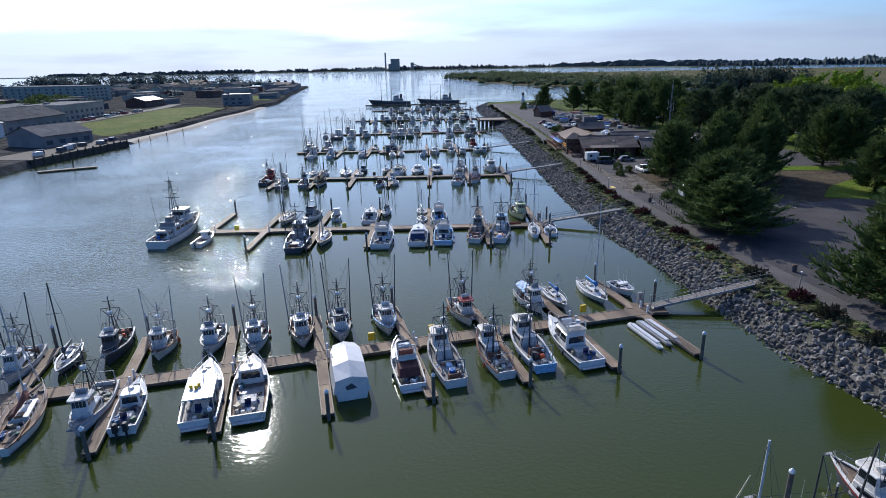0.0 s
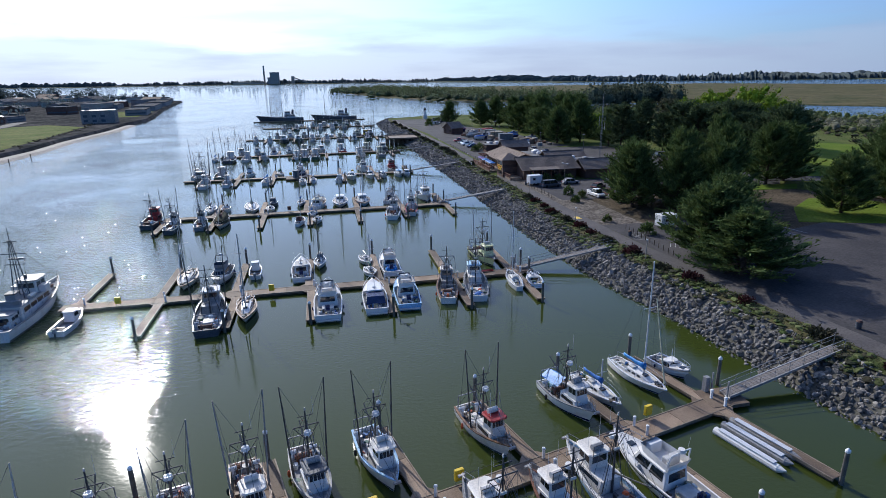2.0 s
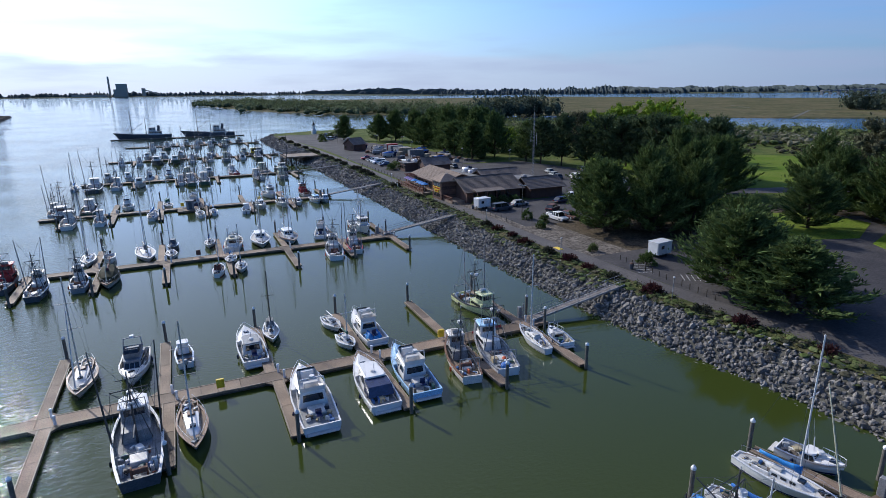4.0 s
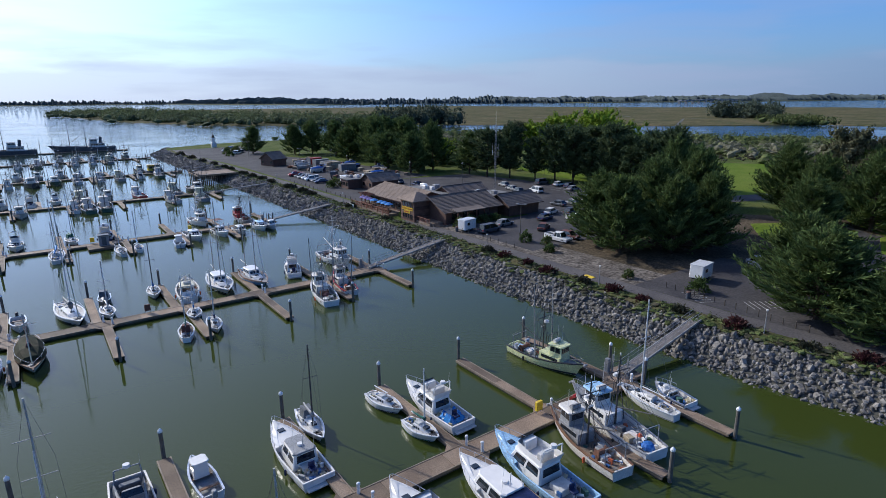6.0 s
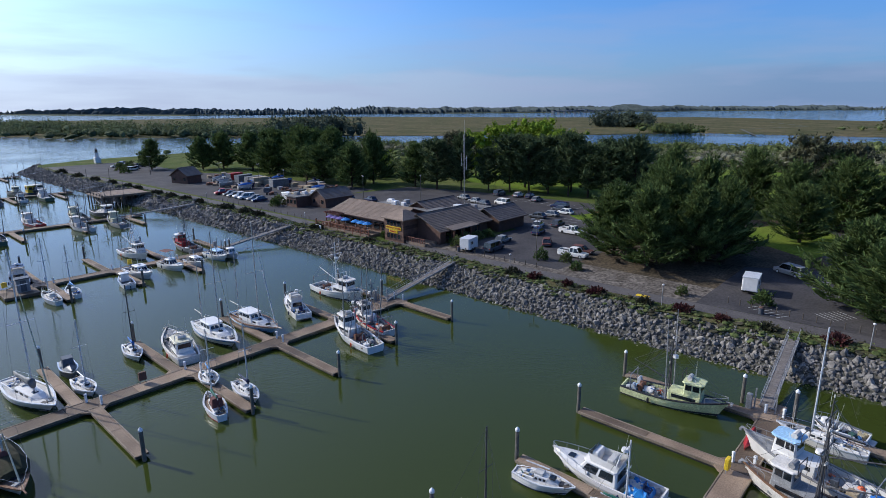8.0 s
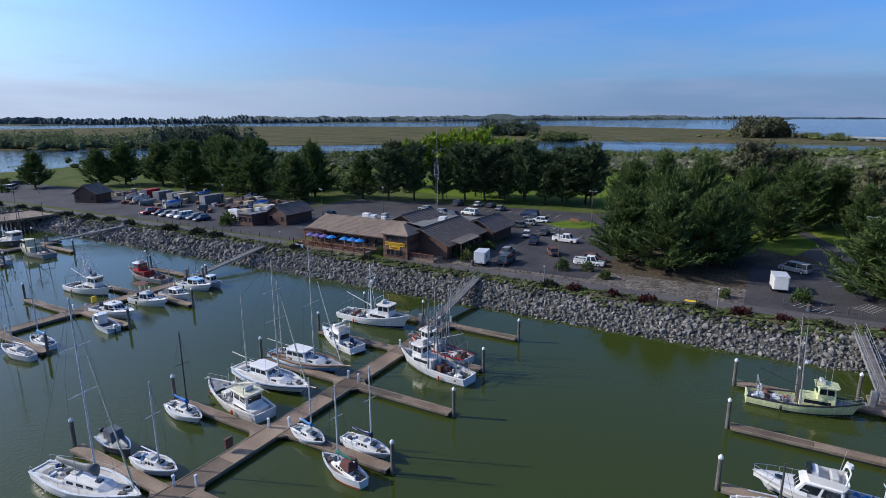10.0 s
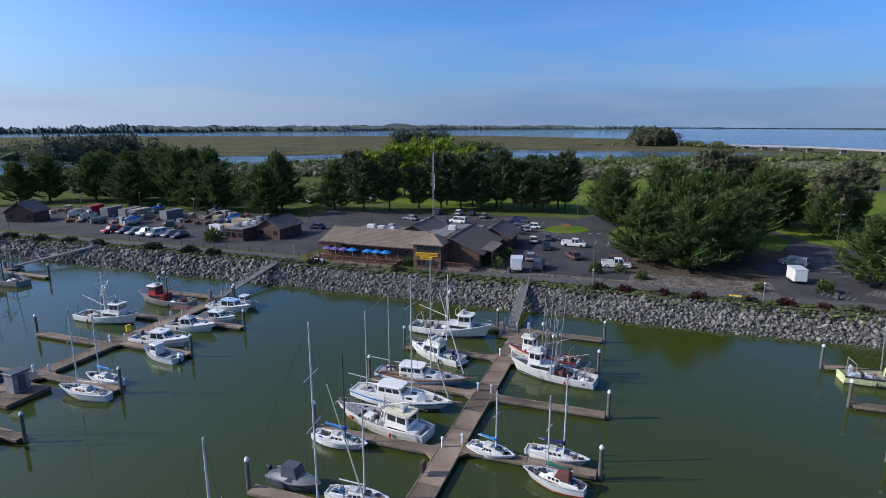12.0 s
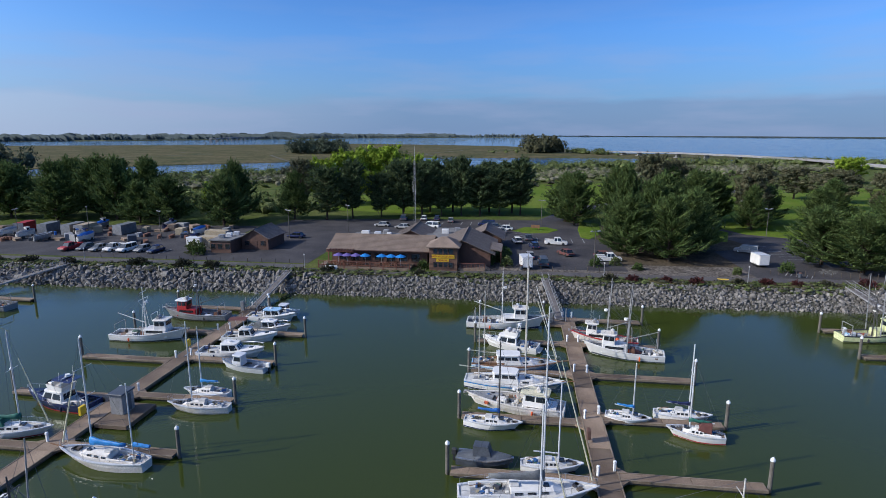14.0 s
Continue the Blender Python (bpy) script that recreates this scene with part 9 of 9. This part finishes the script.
thicket("island_grove", scatter(30, lambda: belt([(750, 150), (757, 128), (761, 108)], 7), 8, 12, 16, 24), "euca", "grey-brown eucalyptus grove on the marsh", "trees", 0.2, 80, 0.6)
thicket("island_grove", scatter(30, lambda: belt([(745, 195), (765, 90), (715, 62), (700, 48)], 8), 4, 8, 4, 8), "scrub", "low green trees by the bridge", "trees", 0.24, 40, 0.6)
far_line = [(-2300, 3480), (-1100, 3220), (-250, 3160), (560, 2950), (900, 2100), (1500, 1720), (1730, 1600), (2330, 1215), (2920, 1015), (3460, 450), (3560, 90)]


def treeline(name, pts, low, tall, deep, material, label, seed, step=3.6, rag=0.36, z=1.5):
    """A far wooded shore: a long bank of crowns whose top rises and falls tree by tree and wood by wood."""
    r = random.Random(seed)
    rows, run = [], 0.0
    for (x0, y0), (x1, y1) in zip(pts, pts[1:]):
        L = math.hypot(x1 - x0, y1 - y0)
        nx, ny = -(y1 - y0) / L * deep, (x1 - x0) / L * deep
        for i in range(int(L / step)):
            u = i * step / L
            x, y = x0 + (x1 - x0) * u, y0 + (y1 - y0) * u
            run += step
            wood = noise.noise((run / 260.0, seed, 0)) * 0.5 + noise.noise((run / 70.0, seed, 7)) * 0.35
            h = low + (tall - low) * max(0.0, min(1.0, 0.36 + wood * 0.8 + r.uniform(-rag, rag)))
            j = r.uniform(-0.3, 0.3)
            rows.append([(x + nx * (k + j * (1 - k)), y + ny * (k + j * (1 - k)), z - 0.5 + h * q * r.uniform(0.85, 1.1)) for k, q in ((0.0, 0.0), (0.12, 0.55), (0.4, 0.92), (0.75, 1.0), (1.3, 0.6), (1.6, 0.0))])
    g = Geo()
    g.loft(rows, caps=False, closed=False)
    return tagged(solid(name, g, material, label, "trees"), kind="stuff")


# these far crowns get their haze from the leaf colour
treeline("far_trees", far_line, 4, 30, 40, "hazyleaf", "distant line of trees across the bay", 3, 4.0, 0.3)
treeline("far_trees", [(720, 2700), (1000, 2300), (1600, 1850), (1850, 1750), (2450, 1370), (3050, 1150), (3560, 560)], 8, 36, 90, "hazyleaf", "distant wooded rise across the bay", 5, 5.0, 0.2)
treeline("far_trees", [(4640, 300), (4300, -700), (2600, -2100), (1950, -2600)], 2, 9, 80, "hazyleaf", "distant trees on the eastern shore", 9, 9.0, 0.2)

# bridge to the east
br = thing("road_bridge", 0, 0, 0, 0, "long pale concrete road bridge over the channel", "bridge")
line_b = [(760, 52, 3.0), (700, 22, 4.6), (640, -14, 5.8), (540, -56, 6.4), (450, -82, 6.6), (370, -100, 5.2), (300, -112, 3.6)]
for (x0, y0, z0), (x1, y1, z1) in zip(line_b, line_b[1:]):
    d = Vector((x1 - x0, y1 - y0)).normalized()
    nx, ny = -d.y * 5.5, d.x * 5.5
    sec = lambda x, y, z: [(x - nx, y - ny, z - 0.8), (x + nx, y + ny, z - 0.8), (x + nx, y + ny, z + 0.6), (x + nx * 0.92, y + ny * 0.92, z + 0.6), (x + nx * 0.92, y + ny * 0.92, z), (x - nx * 0.92, y - ny * 0.92, z), (x - nx * 0.92, y - ny * 0.92, z + 0.6), (x - nx, y - ny, z + 0.6)]
    part("deck_span", Geo().loft([sec(x0, y0, z0), sec(x1, y1, z1)]), "concrete", br)
for i in range(1, 14):
    u = i / 14 * (len(line_b) - 1)
    k2, f = int(u), u - int(u)
    a, b = line_b[k2], line_b[k2 + 1]
    x, y, z = (a[j] + (b[j] - a[j]) * f for j in range(3))
    part("pier", Geo().obox(x, y, -2, 1.7, 6.0, z + 0.8, 0.45), "concrete", br)
    part("pile_cap", Geo().obox(x, y, -0.6, 6, 9, 1.8, 0.45, 0.2), "concrete", br)
b2 = thing("far_bridge", 0, 0, 0, 0, "distant low bridge over the bay", "bridge")
g = Geo()
for (x0, y0), (x1, y1) in (((1650, 1120), (2050, 1210)), ((2050, 1210), (2500, 1290))):
    g.loft([[(x0, y0, 7.5), (x0, y0 + 10, 7.5), (x0, y0 + 10, 9.8), (x0, y0, 9.8)], [(x1, y1, 10.5 if x1 < 2100 else 8), (x1, y1 + 10, 10.5 if x1 < 2100 else 8), (x1, y1 + 10, 12.8 if x1 < 2100 else 10.3), (x1, y1, 12.8 if x1 < 2100 else 10.3)]])
part("deck_span", g, "concrete", b2)
for i in range(16):
    u = i / 15
    part("pier", Geo().obox(1660 + 830 * u, 1130 + 160 * u, -1, 5, 8, 8.8, 0.2), "concrete", b2)

# power station over the water
pp = thing("power_station", -300, 3120, 2, 0, "distant pale grey power station with a tall chimney", "factory")
part("chimney", Geo().rod((20, 0, 0), (20, 0, 88), 5, 3.6, 12), "bldbeige", pp)
part("boiler_house", Geo().box(48, 92, -20, 20, 0, 56), "bldbeige", pp)
part("boiler_house", Geo().box(36, 50, -18, 18, 0, 32), "bldbeige", pp)
part("conveyor", Geo().loft([[(160, -3, 28), (160, 3, 28), (160, 3, 33), (160, -3, 33)], [(230, -3, 0), (230, 3, 0), (230, 3, 5), (230, -3, 5)]]), "bldbeige", pp)
part("hopper", Geo().box(150, 166, -8, 8, 0, 36), "bldbeige", pp)
part("shed", Geo().box(-130, 10, -12, 12, 0, 9), "bldbeige", pp)

# town on the other bank
sheet("ground_town", [(-3800, -400), (-160, -300), (-140, 60), (-136, 170), (-138, 192), (-140, 252), (-137, 306), (-140, 346), (-138, 402), (-141, 450), (-139, 495), (-148, 552), (-166, 650), (-198, 885), (-220, 890), (-262, 820), (-380, 1090), (-560, 1040), (-1500, 1200), (-3800, 1300)], 2.2, "townland", "flat ground of the town across the water", "ground", depth=2.6, run=0.9)
sheet("beach", [(-133, 246), (-131.5, 306), (-134.5, 346), (-133, 402), (-136, 452), (-141, 452), (-143, 402), (-145, 346), (-142, 306), (-140, 246)], 0.75, "sand", "pale strip of beach", "beach", depth=1.1, run=2.2)
sheet("lawn_town", [(-147, 258), (-143.5, 290), (-148, 349), (-156, 424), (-188, 452), (-205, 440), (-198.6, 348), (-200, 312), (-176, 283), (-152, 258)], 2.23, "fieldgrass", "broad olive-green field beside the water", "lawn")
sheet("lawn_town", [(-152, 520), (-160, 600), (-196, 612), (-192, 524)], 2.23, "fieldgrass", "smaller green lot beside the wharves", "lawn")
sheet("road_town", [(-202, 316), (-207, 445), (-216, 490), (-224, 488), (-216, 440), (-211, 320)], 2.24, "asphalt", "street beside the green field", "road")
tr_ = random.Random(21)


def town_house(x, y, rz, w, d, h, wallc, roofc, lab, flat=True, z=2.2, panes=True):
    t = thing("town_building", x, y, z, rz, lab, "building", "town buildings")
    if flat:
        part("wall", Geo().box(-w / 2, w / 2, -d / 2, d / 2, -0.3, h), wallc, t)
        panes and part("parapet", Geo().box(-w / 2 - 0.2, w / 2 + 0.2, -d / 2 - 0.2, d / 2 + 0.2, h, h + 0.5), wallc, t)
        part("roof", Geo().box(-w / 2 + 0.2, w / 2 - 0.2, -d / 2 + 0.2, d / 2 - 0.2, h + (0.5 if panes else 0.0), h + 0.52), roofc, t)
        for i in range(1 if panes else 0):
            part("roof_unit", Geo().obox(tr_.uniform(-0.35, 0.35) * w, tr_.uniform(-0.3, 0.3) * d, h + 0.52, tr_.uniform(1.5, 4), tr_.uniform(1.5, 3), tr_.uniform(0.8, 2.0)), "bldgrey", t)
    else:
        gable(t, -w / 2, w / 2, -d / 2, d / 2, h, h + d * 0.16, "x", wallc, roofc, 0.5, trim=panes)
    pitch = 5.2 if w < 60 else 8.6
    for fl in range(max(1, int(h / 3.3))):
        if panes:
            for i in range(int(w / pitch)):
                window(t, "-y", -d / 2, -w / 2 + pitch / 2 + i * pitch, 1.0 + fl * 3.1, 2.6, 1.6, "", "dkgrey")
            for i in range(int(d / 5.2)):
                window(t, "+x", w / 2, -d / 2 + 2.6 + i * 5.2, 1.0 + fl * 3.1, 2.6, 1.6, "", "dkgrey")
        else:
            y < 760 and part("window_band", Geo().box(-w / 2 + 1, w / 2 - 1, -d / 2 - 0.03, -d / 2 + 0.02, 1.2 + fl * 3.2, 2.4 + fl * 3.2), "dkgrey", t)
            fl == 0 and y < 600 and part("window_band", Geo().box(w / 2 - 0.02, w / 2 + 0.03, -d / 2 + 1, d / 2 - 1, 1.2 + fl * 3.2, 2.4 + fl * 3.2), "dkgrey", t)
    return t


town_house(-157, 232, 69, 21, 20, 4.6, "bldgrey", "roofgrey", "large grey warehouse with a pale roof on the waterfront", False)
town_house(-221, 300, 88, 44, 28, 6.0, "bldgrey", "townroof", "dark grey pitched-roof hall", False)
town_house(-206, 254, 75, 20, 12, 6.6, "white", "dkgrey", "white two-storey house with a dark pitched roof", False)
town_house(-231, 359, 90, 42, 26, 9.0, "bldbeige", "roofgrey", "three-storey beige building by the green field").location.z = 2.2
town_house(-256, 330, 88, 50, 20, 7.0, "brownwall", "bldgrey", "brown building with a grey metal roof", False, panes=False)
town_house(-388, 600, -15, 104, 30, 14.0, "bldgreen", "roofgrey", "long pale green three-storey building")
town_house(-159, 462, 8, 20, 14, 8.0, "bldgrey", "dkgrey", "tall grey-blue waterfront block")
town_house(-270, 420, 80, 30, 20, 6.0, "bldgrey", "dkgrey", "dark flat-roofed shop building")
town_house(-236, 470, 85, 26, 16, 5.0, "brownwall", "dkgrey", "low dark building beside the street", False)
spots = []
while len(spots) < 130:
    x, y = -tr_.uniform(190, 700), tr_.uniform(440, 1080)
    if (y > 880 and x > -400) or any(abs(x - a) < 22 and abs(y - b) < 20 for a, b in spots) or abs(x + 388) < 70 and abs(y - 600) < 40 or (x > -232 and y < 630):
        continue
    spots.append((x, y))
    town_house(x, y, -15 + tr_.choice((0, 90)), tr_.uniform(14, 32), tr_.uniform(11, 20), tr_.uniform(3.2, 6.8), tr_.choice(("bldgrey", "bldgrey", "bldbeige", "bldgreen", "brownwall", "dkgrey")), tr_.choice(("townroof", "townroof", "townroof", "roofgrey", "brownwall")), "low town building with a plain roof and dark windows", tr_.random() < 0.6, panes=False)
for x, y, w, d, rz in ((-176, 640, 60, 20, -82), (-190, 740, 70, 20, -82), (-205, 830, 50, 16, -82), (-162, 560, 36, 16, -80), (-222, 680, 44, 20, -80)):
    town_house(x, y, rz, w, d, 4.2, "bldgrey", "townroof", "long low grey wharf shed", True, panes=False)
pr = thing("town_wharf", -142, 215, 0, 83, "dark timber wharf on piles", "pier")
part("deck", Geo().box(-26, 24, -9.5, 9, 1.6, 2.3), "pilewood", pr)
part("fender_wall", Geo().box(-26, 24, -9.8, -9.4, -1.0, 2.0), "pilewood", pr)
for i in range(13):
    part("pier_pile", Geo().rod((-25 + i * 4, -9.9, -2.5), (-25 + i * 4, -9.9, 3.0), 0.28), "pilewood", pr)
for i in range(9):
    town_x, town_y = -141 + i * 0.9, 196 + i * 5.2
    gx = thing("wharf_crate", town_x + tr_.uniform(-3, 3), town_y, 2.3, tr_.uniform(0, 90), "stacked gear and pallets on the wharf", "crate", "wharf gear")
    part("pallet", Geo().box(-1.6, 1.6, -1.2, 1.2, 0, 0.3), "wood", gx)
    part("load", Geo().box(-1.4, 1.4, -1.0, 1.0, 0.3, tr_.uniform(1.0, 2.0), 0.1), tr_.choice(("grey", "dkgrey", "oldwhite", "navy")), gx)
for x, y in ((-129.5, 256), (-127.5, 268), (-126.0, 282), (-129.0, 245)):
    pile_thing(x, y, 2.0, True, "old shore piles")
fl_ = walkway("dock_walkway", -126.0, 176.0, -112.0, 184.0, 2.2, "short floating dock off the far bank")
pile_thing(-118.0, 181.6, 3.0, True, "old shore piles")
thicket("town_trees", scatter(330, lambda: (-tr_.uniform(232, 900), tr_.uniform(440, 1080)), 4, 9, 3.5, 9), "hazyleaf", "dark trees among the town houses", "trees", 0.34, 24, 2.2)
thicket("town_trees", scatter(30, lambda: belt([(-270, 395), (-300, 440), (-330, 520), (-395, 560)], 10), 4, 8, 5, 9), "cypress", "dark trees behind the street", "trees", 0.26, 70, 2.2)
thicket("town_trees", scatter(40, lambda: belt([(-700, 1010), (-520, 1010), (-390, 1060)], 16), 8, 14, 12, 21), "hazyleaf", "tall dark trees at the town's edge", "trees", 0.30, 60, 2.2)
thicket("town_trees", scatter(260, lambda: (-tr_.uniform(900, 3400), tr_.uniform(300, 1180)), 14, 40, 4, 9), "hazyleaf", "distant trees at the edge of the town", "trees", 0.36, 20, 2.2)
thicket("town_shrubs", scatter(90, lambda: belt([(-142, 262), (-142, 300), (-147, 350), (-152, 410), (-160, 450)], 1.5), 0.8, 2.0, 0.5, 1.2), "dkbush", "low brush along the top of the beach", "shrubs", 0.3, 10, 2.0)
for i in range(14):
    x, y = -208 - tr_.random() * 9, 330 + i * 5.9
    car(x, y, 80 + (i % 2) * 180, tr_.choice(("white", "grey", "dkgrey", "navy", "red")), "car parked along the street across the water", tr_.choice(("car", "van", "pickup")), True).location.z = 2.25


# ---- riprap bank ----
g = Geo()
yb_ = [-60, -20, 10, 30, 42, 52, 64, 73, 82, 95, 108, 128, 150, 175, 200, 230, 260, 300, 330, 360, 385, 405, 418, 424]
g.loft([[(toe(y) + 6.7, y, LAND + 0.01), (toe(y) + 3.6, y, 1.30), (toe(y) + 0.4, y, 0.0), (toe(y) - 1.6, y, -0.9)] for y in yb_], caps=False, closed=False)
bank = solid("bank", g, "wetrock", "steep shore bank covered with broken grey riprap stone", "bank", kind="structure")
rk = random.Random(77)


def stone_mesh(seed, sub):
    r = random.Random(seed)
    bm = bmesh.new()
    bmesh.ops.create_icosphere(bm, subdivisions=sub, radius=1.0)
    cuts = [Vector((r.gauss(0, 1), r.gauss(0, 1), r.gauss(0, 1))).normalized() for _ in range(9)]
    lim = [r.uniform(0.42, 0.72) for _ in cuts]
    for v in bm.verts:
        for c, l in zip(cuts, lim):
            d = v.co.dot(c)
            if d > l:
                v.co -= c * (d - l)
        v.co *= 1 + r.uniform(-0.03, 0.03)
        v.co.x *= 1.25
        v.co.z *= 0.82
    me = bpy.data.meshes.new("stone")
    bm.to_mesh(me)
    bm.free()
    me.materials.append(M["rock"])
    return me


stones = [stone_mesh(i, 2 if i < 6 else 1) for i in range(14)]
smalls = [stone_mesh(50 + i, 1) for i in range(10)]
SV = [(np.array([v.co for v in m.vertices]), [tuple(p.vertices) for p in m.polygons]) for m in stones + smalls]
V, F, near = [], [], 0
y = -10.0
while y < 424:
    step = 0.46 if y < 200 else 0.75
    width = 6.2
    u = -0.9
    while u < 6.5:
        s = rk.uniform(0.18, 0.46) if y < 200 else rk.uniform(0.4, 0.75)
        if u < 1.2:
            s *= 0.8
        if rk.random() < 0.12:
            s *= 1.55
        yy = y + rk.uniform(-0.35, 0.35)
        uu = u + rk.uniform(-0.25, 0.25)
        x = toe(yy) + uu
        z = -0.12 + 2.55 * max(min((uu + 0.2) / 6.7, 1), -0.15) + rk.uniform(-0.12, 0.12)
        rot = Euler((rk.uniform(0, 6.3), rk.uniform(0, 6.3), rk.uniform(0, 6.3)))
        if 99.0 < y < 113.0 and near < 300 and uu > 0:
            ob = new("stone", rk.choice(stones))
            ob.parent = bank
            ob.matrix_world = Matrix.LocRotScale((x, yy, z), rot, (s, s, s))
            near += 1
        else:
            vs, fs = SV[6 + rk.randrange(8)] if 40 < y < 165 else SV[14 + rk.randrange(10)]
            o = len(V)
            m = np.array(rot.to_matrix()) * s
            V.extend((vs @ m.T + (x, yy, z)).tolist())
            F.extend([tuple(i + o for i in f) for f in fs])
        u += step * (0.9 if u > 1 else 0.75)
    y += step
me = bpy.data.meshes.new("stones")
me.from_pydata(V, [], F)
me.materials.append(M["rocks"])
ob = new("stones", me)
ob.parent = bank
tagged(ob, "", "", "", "stuff")
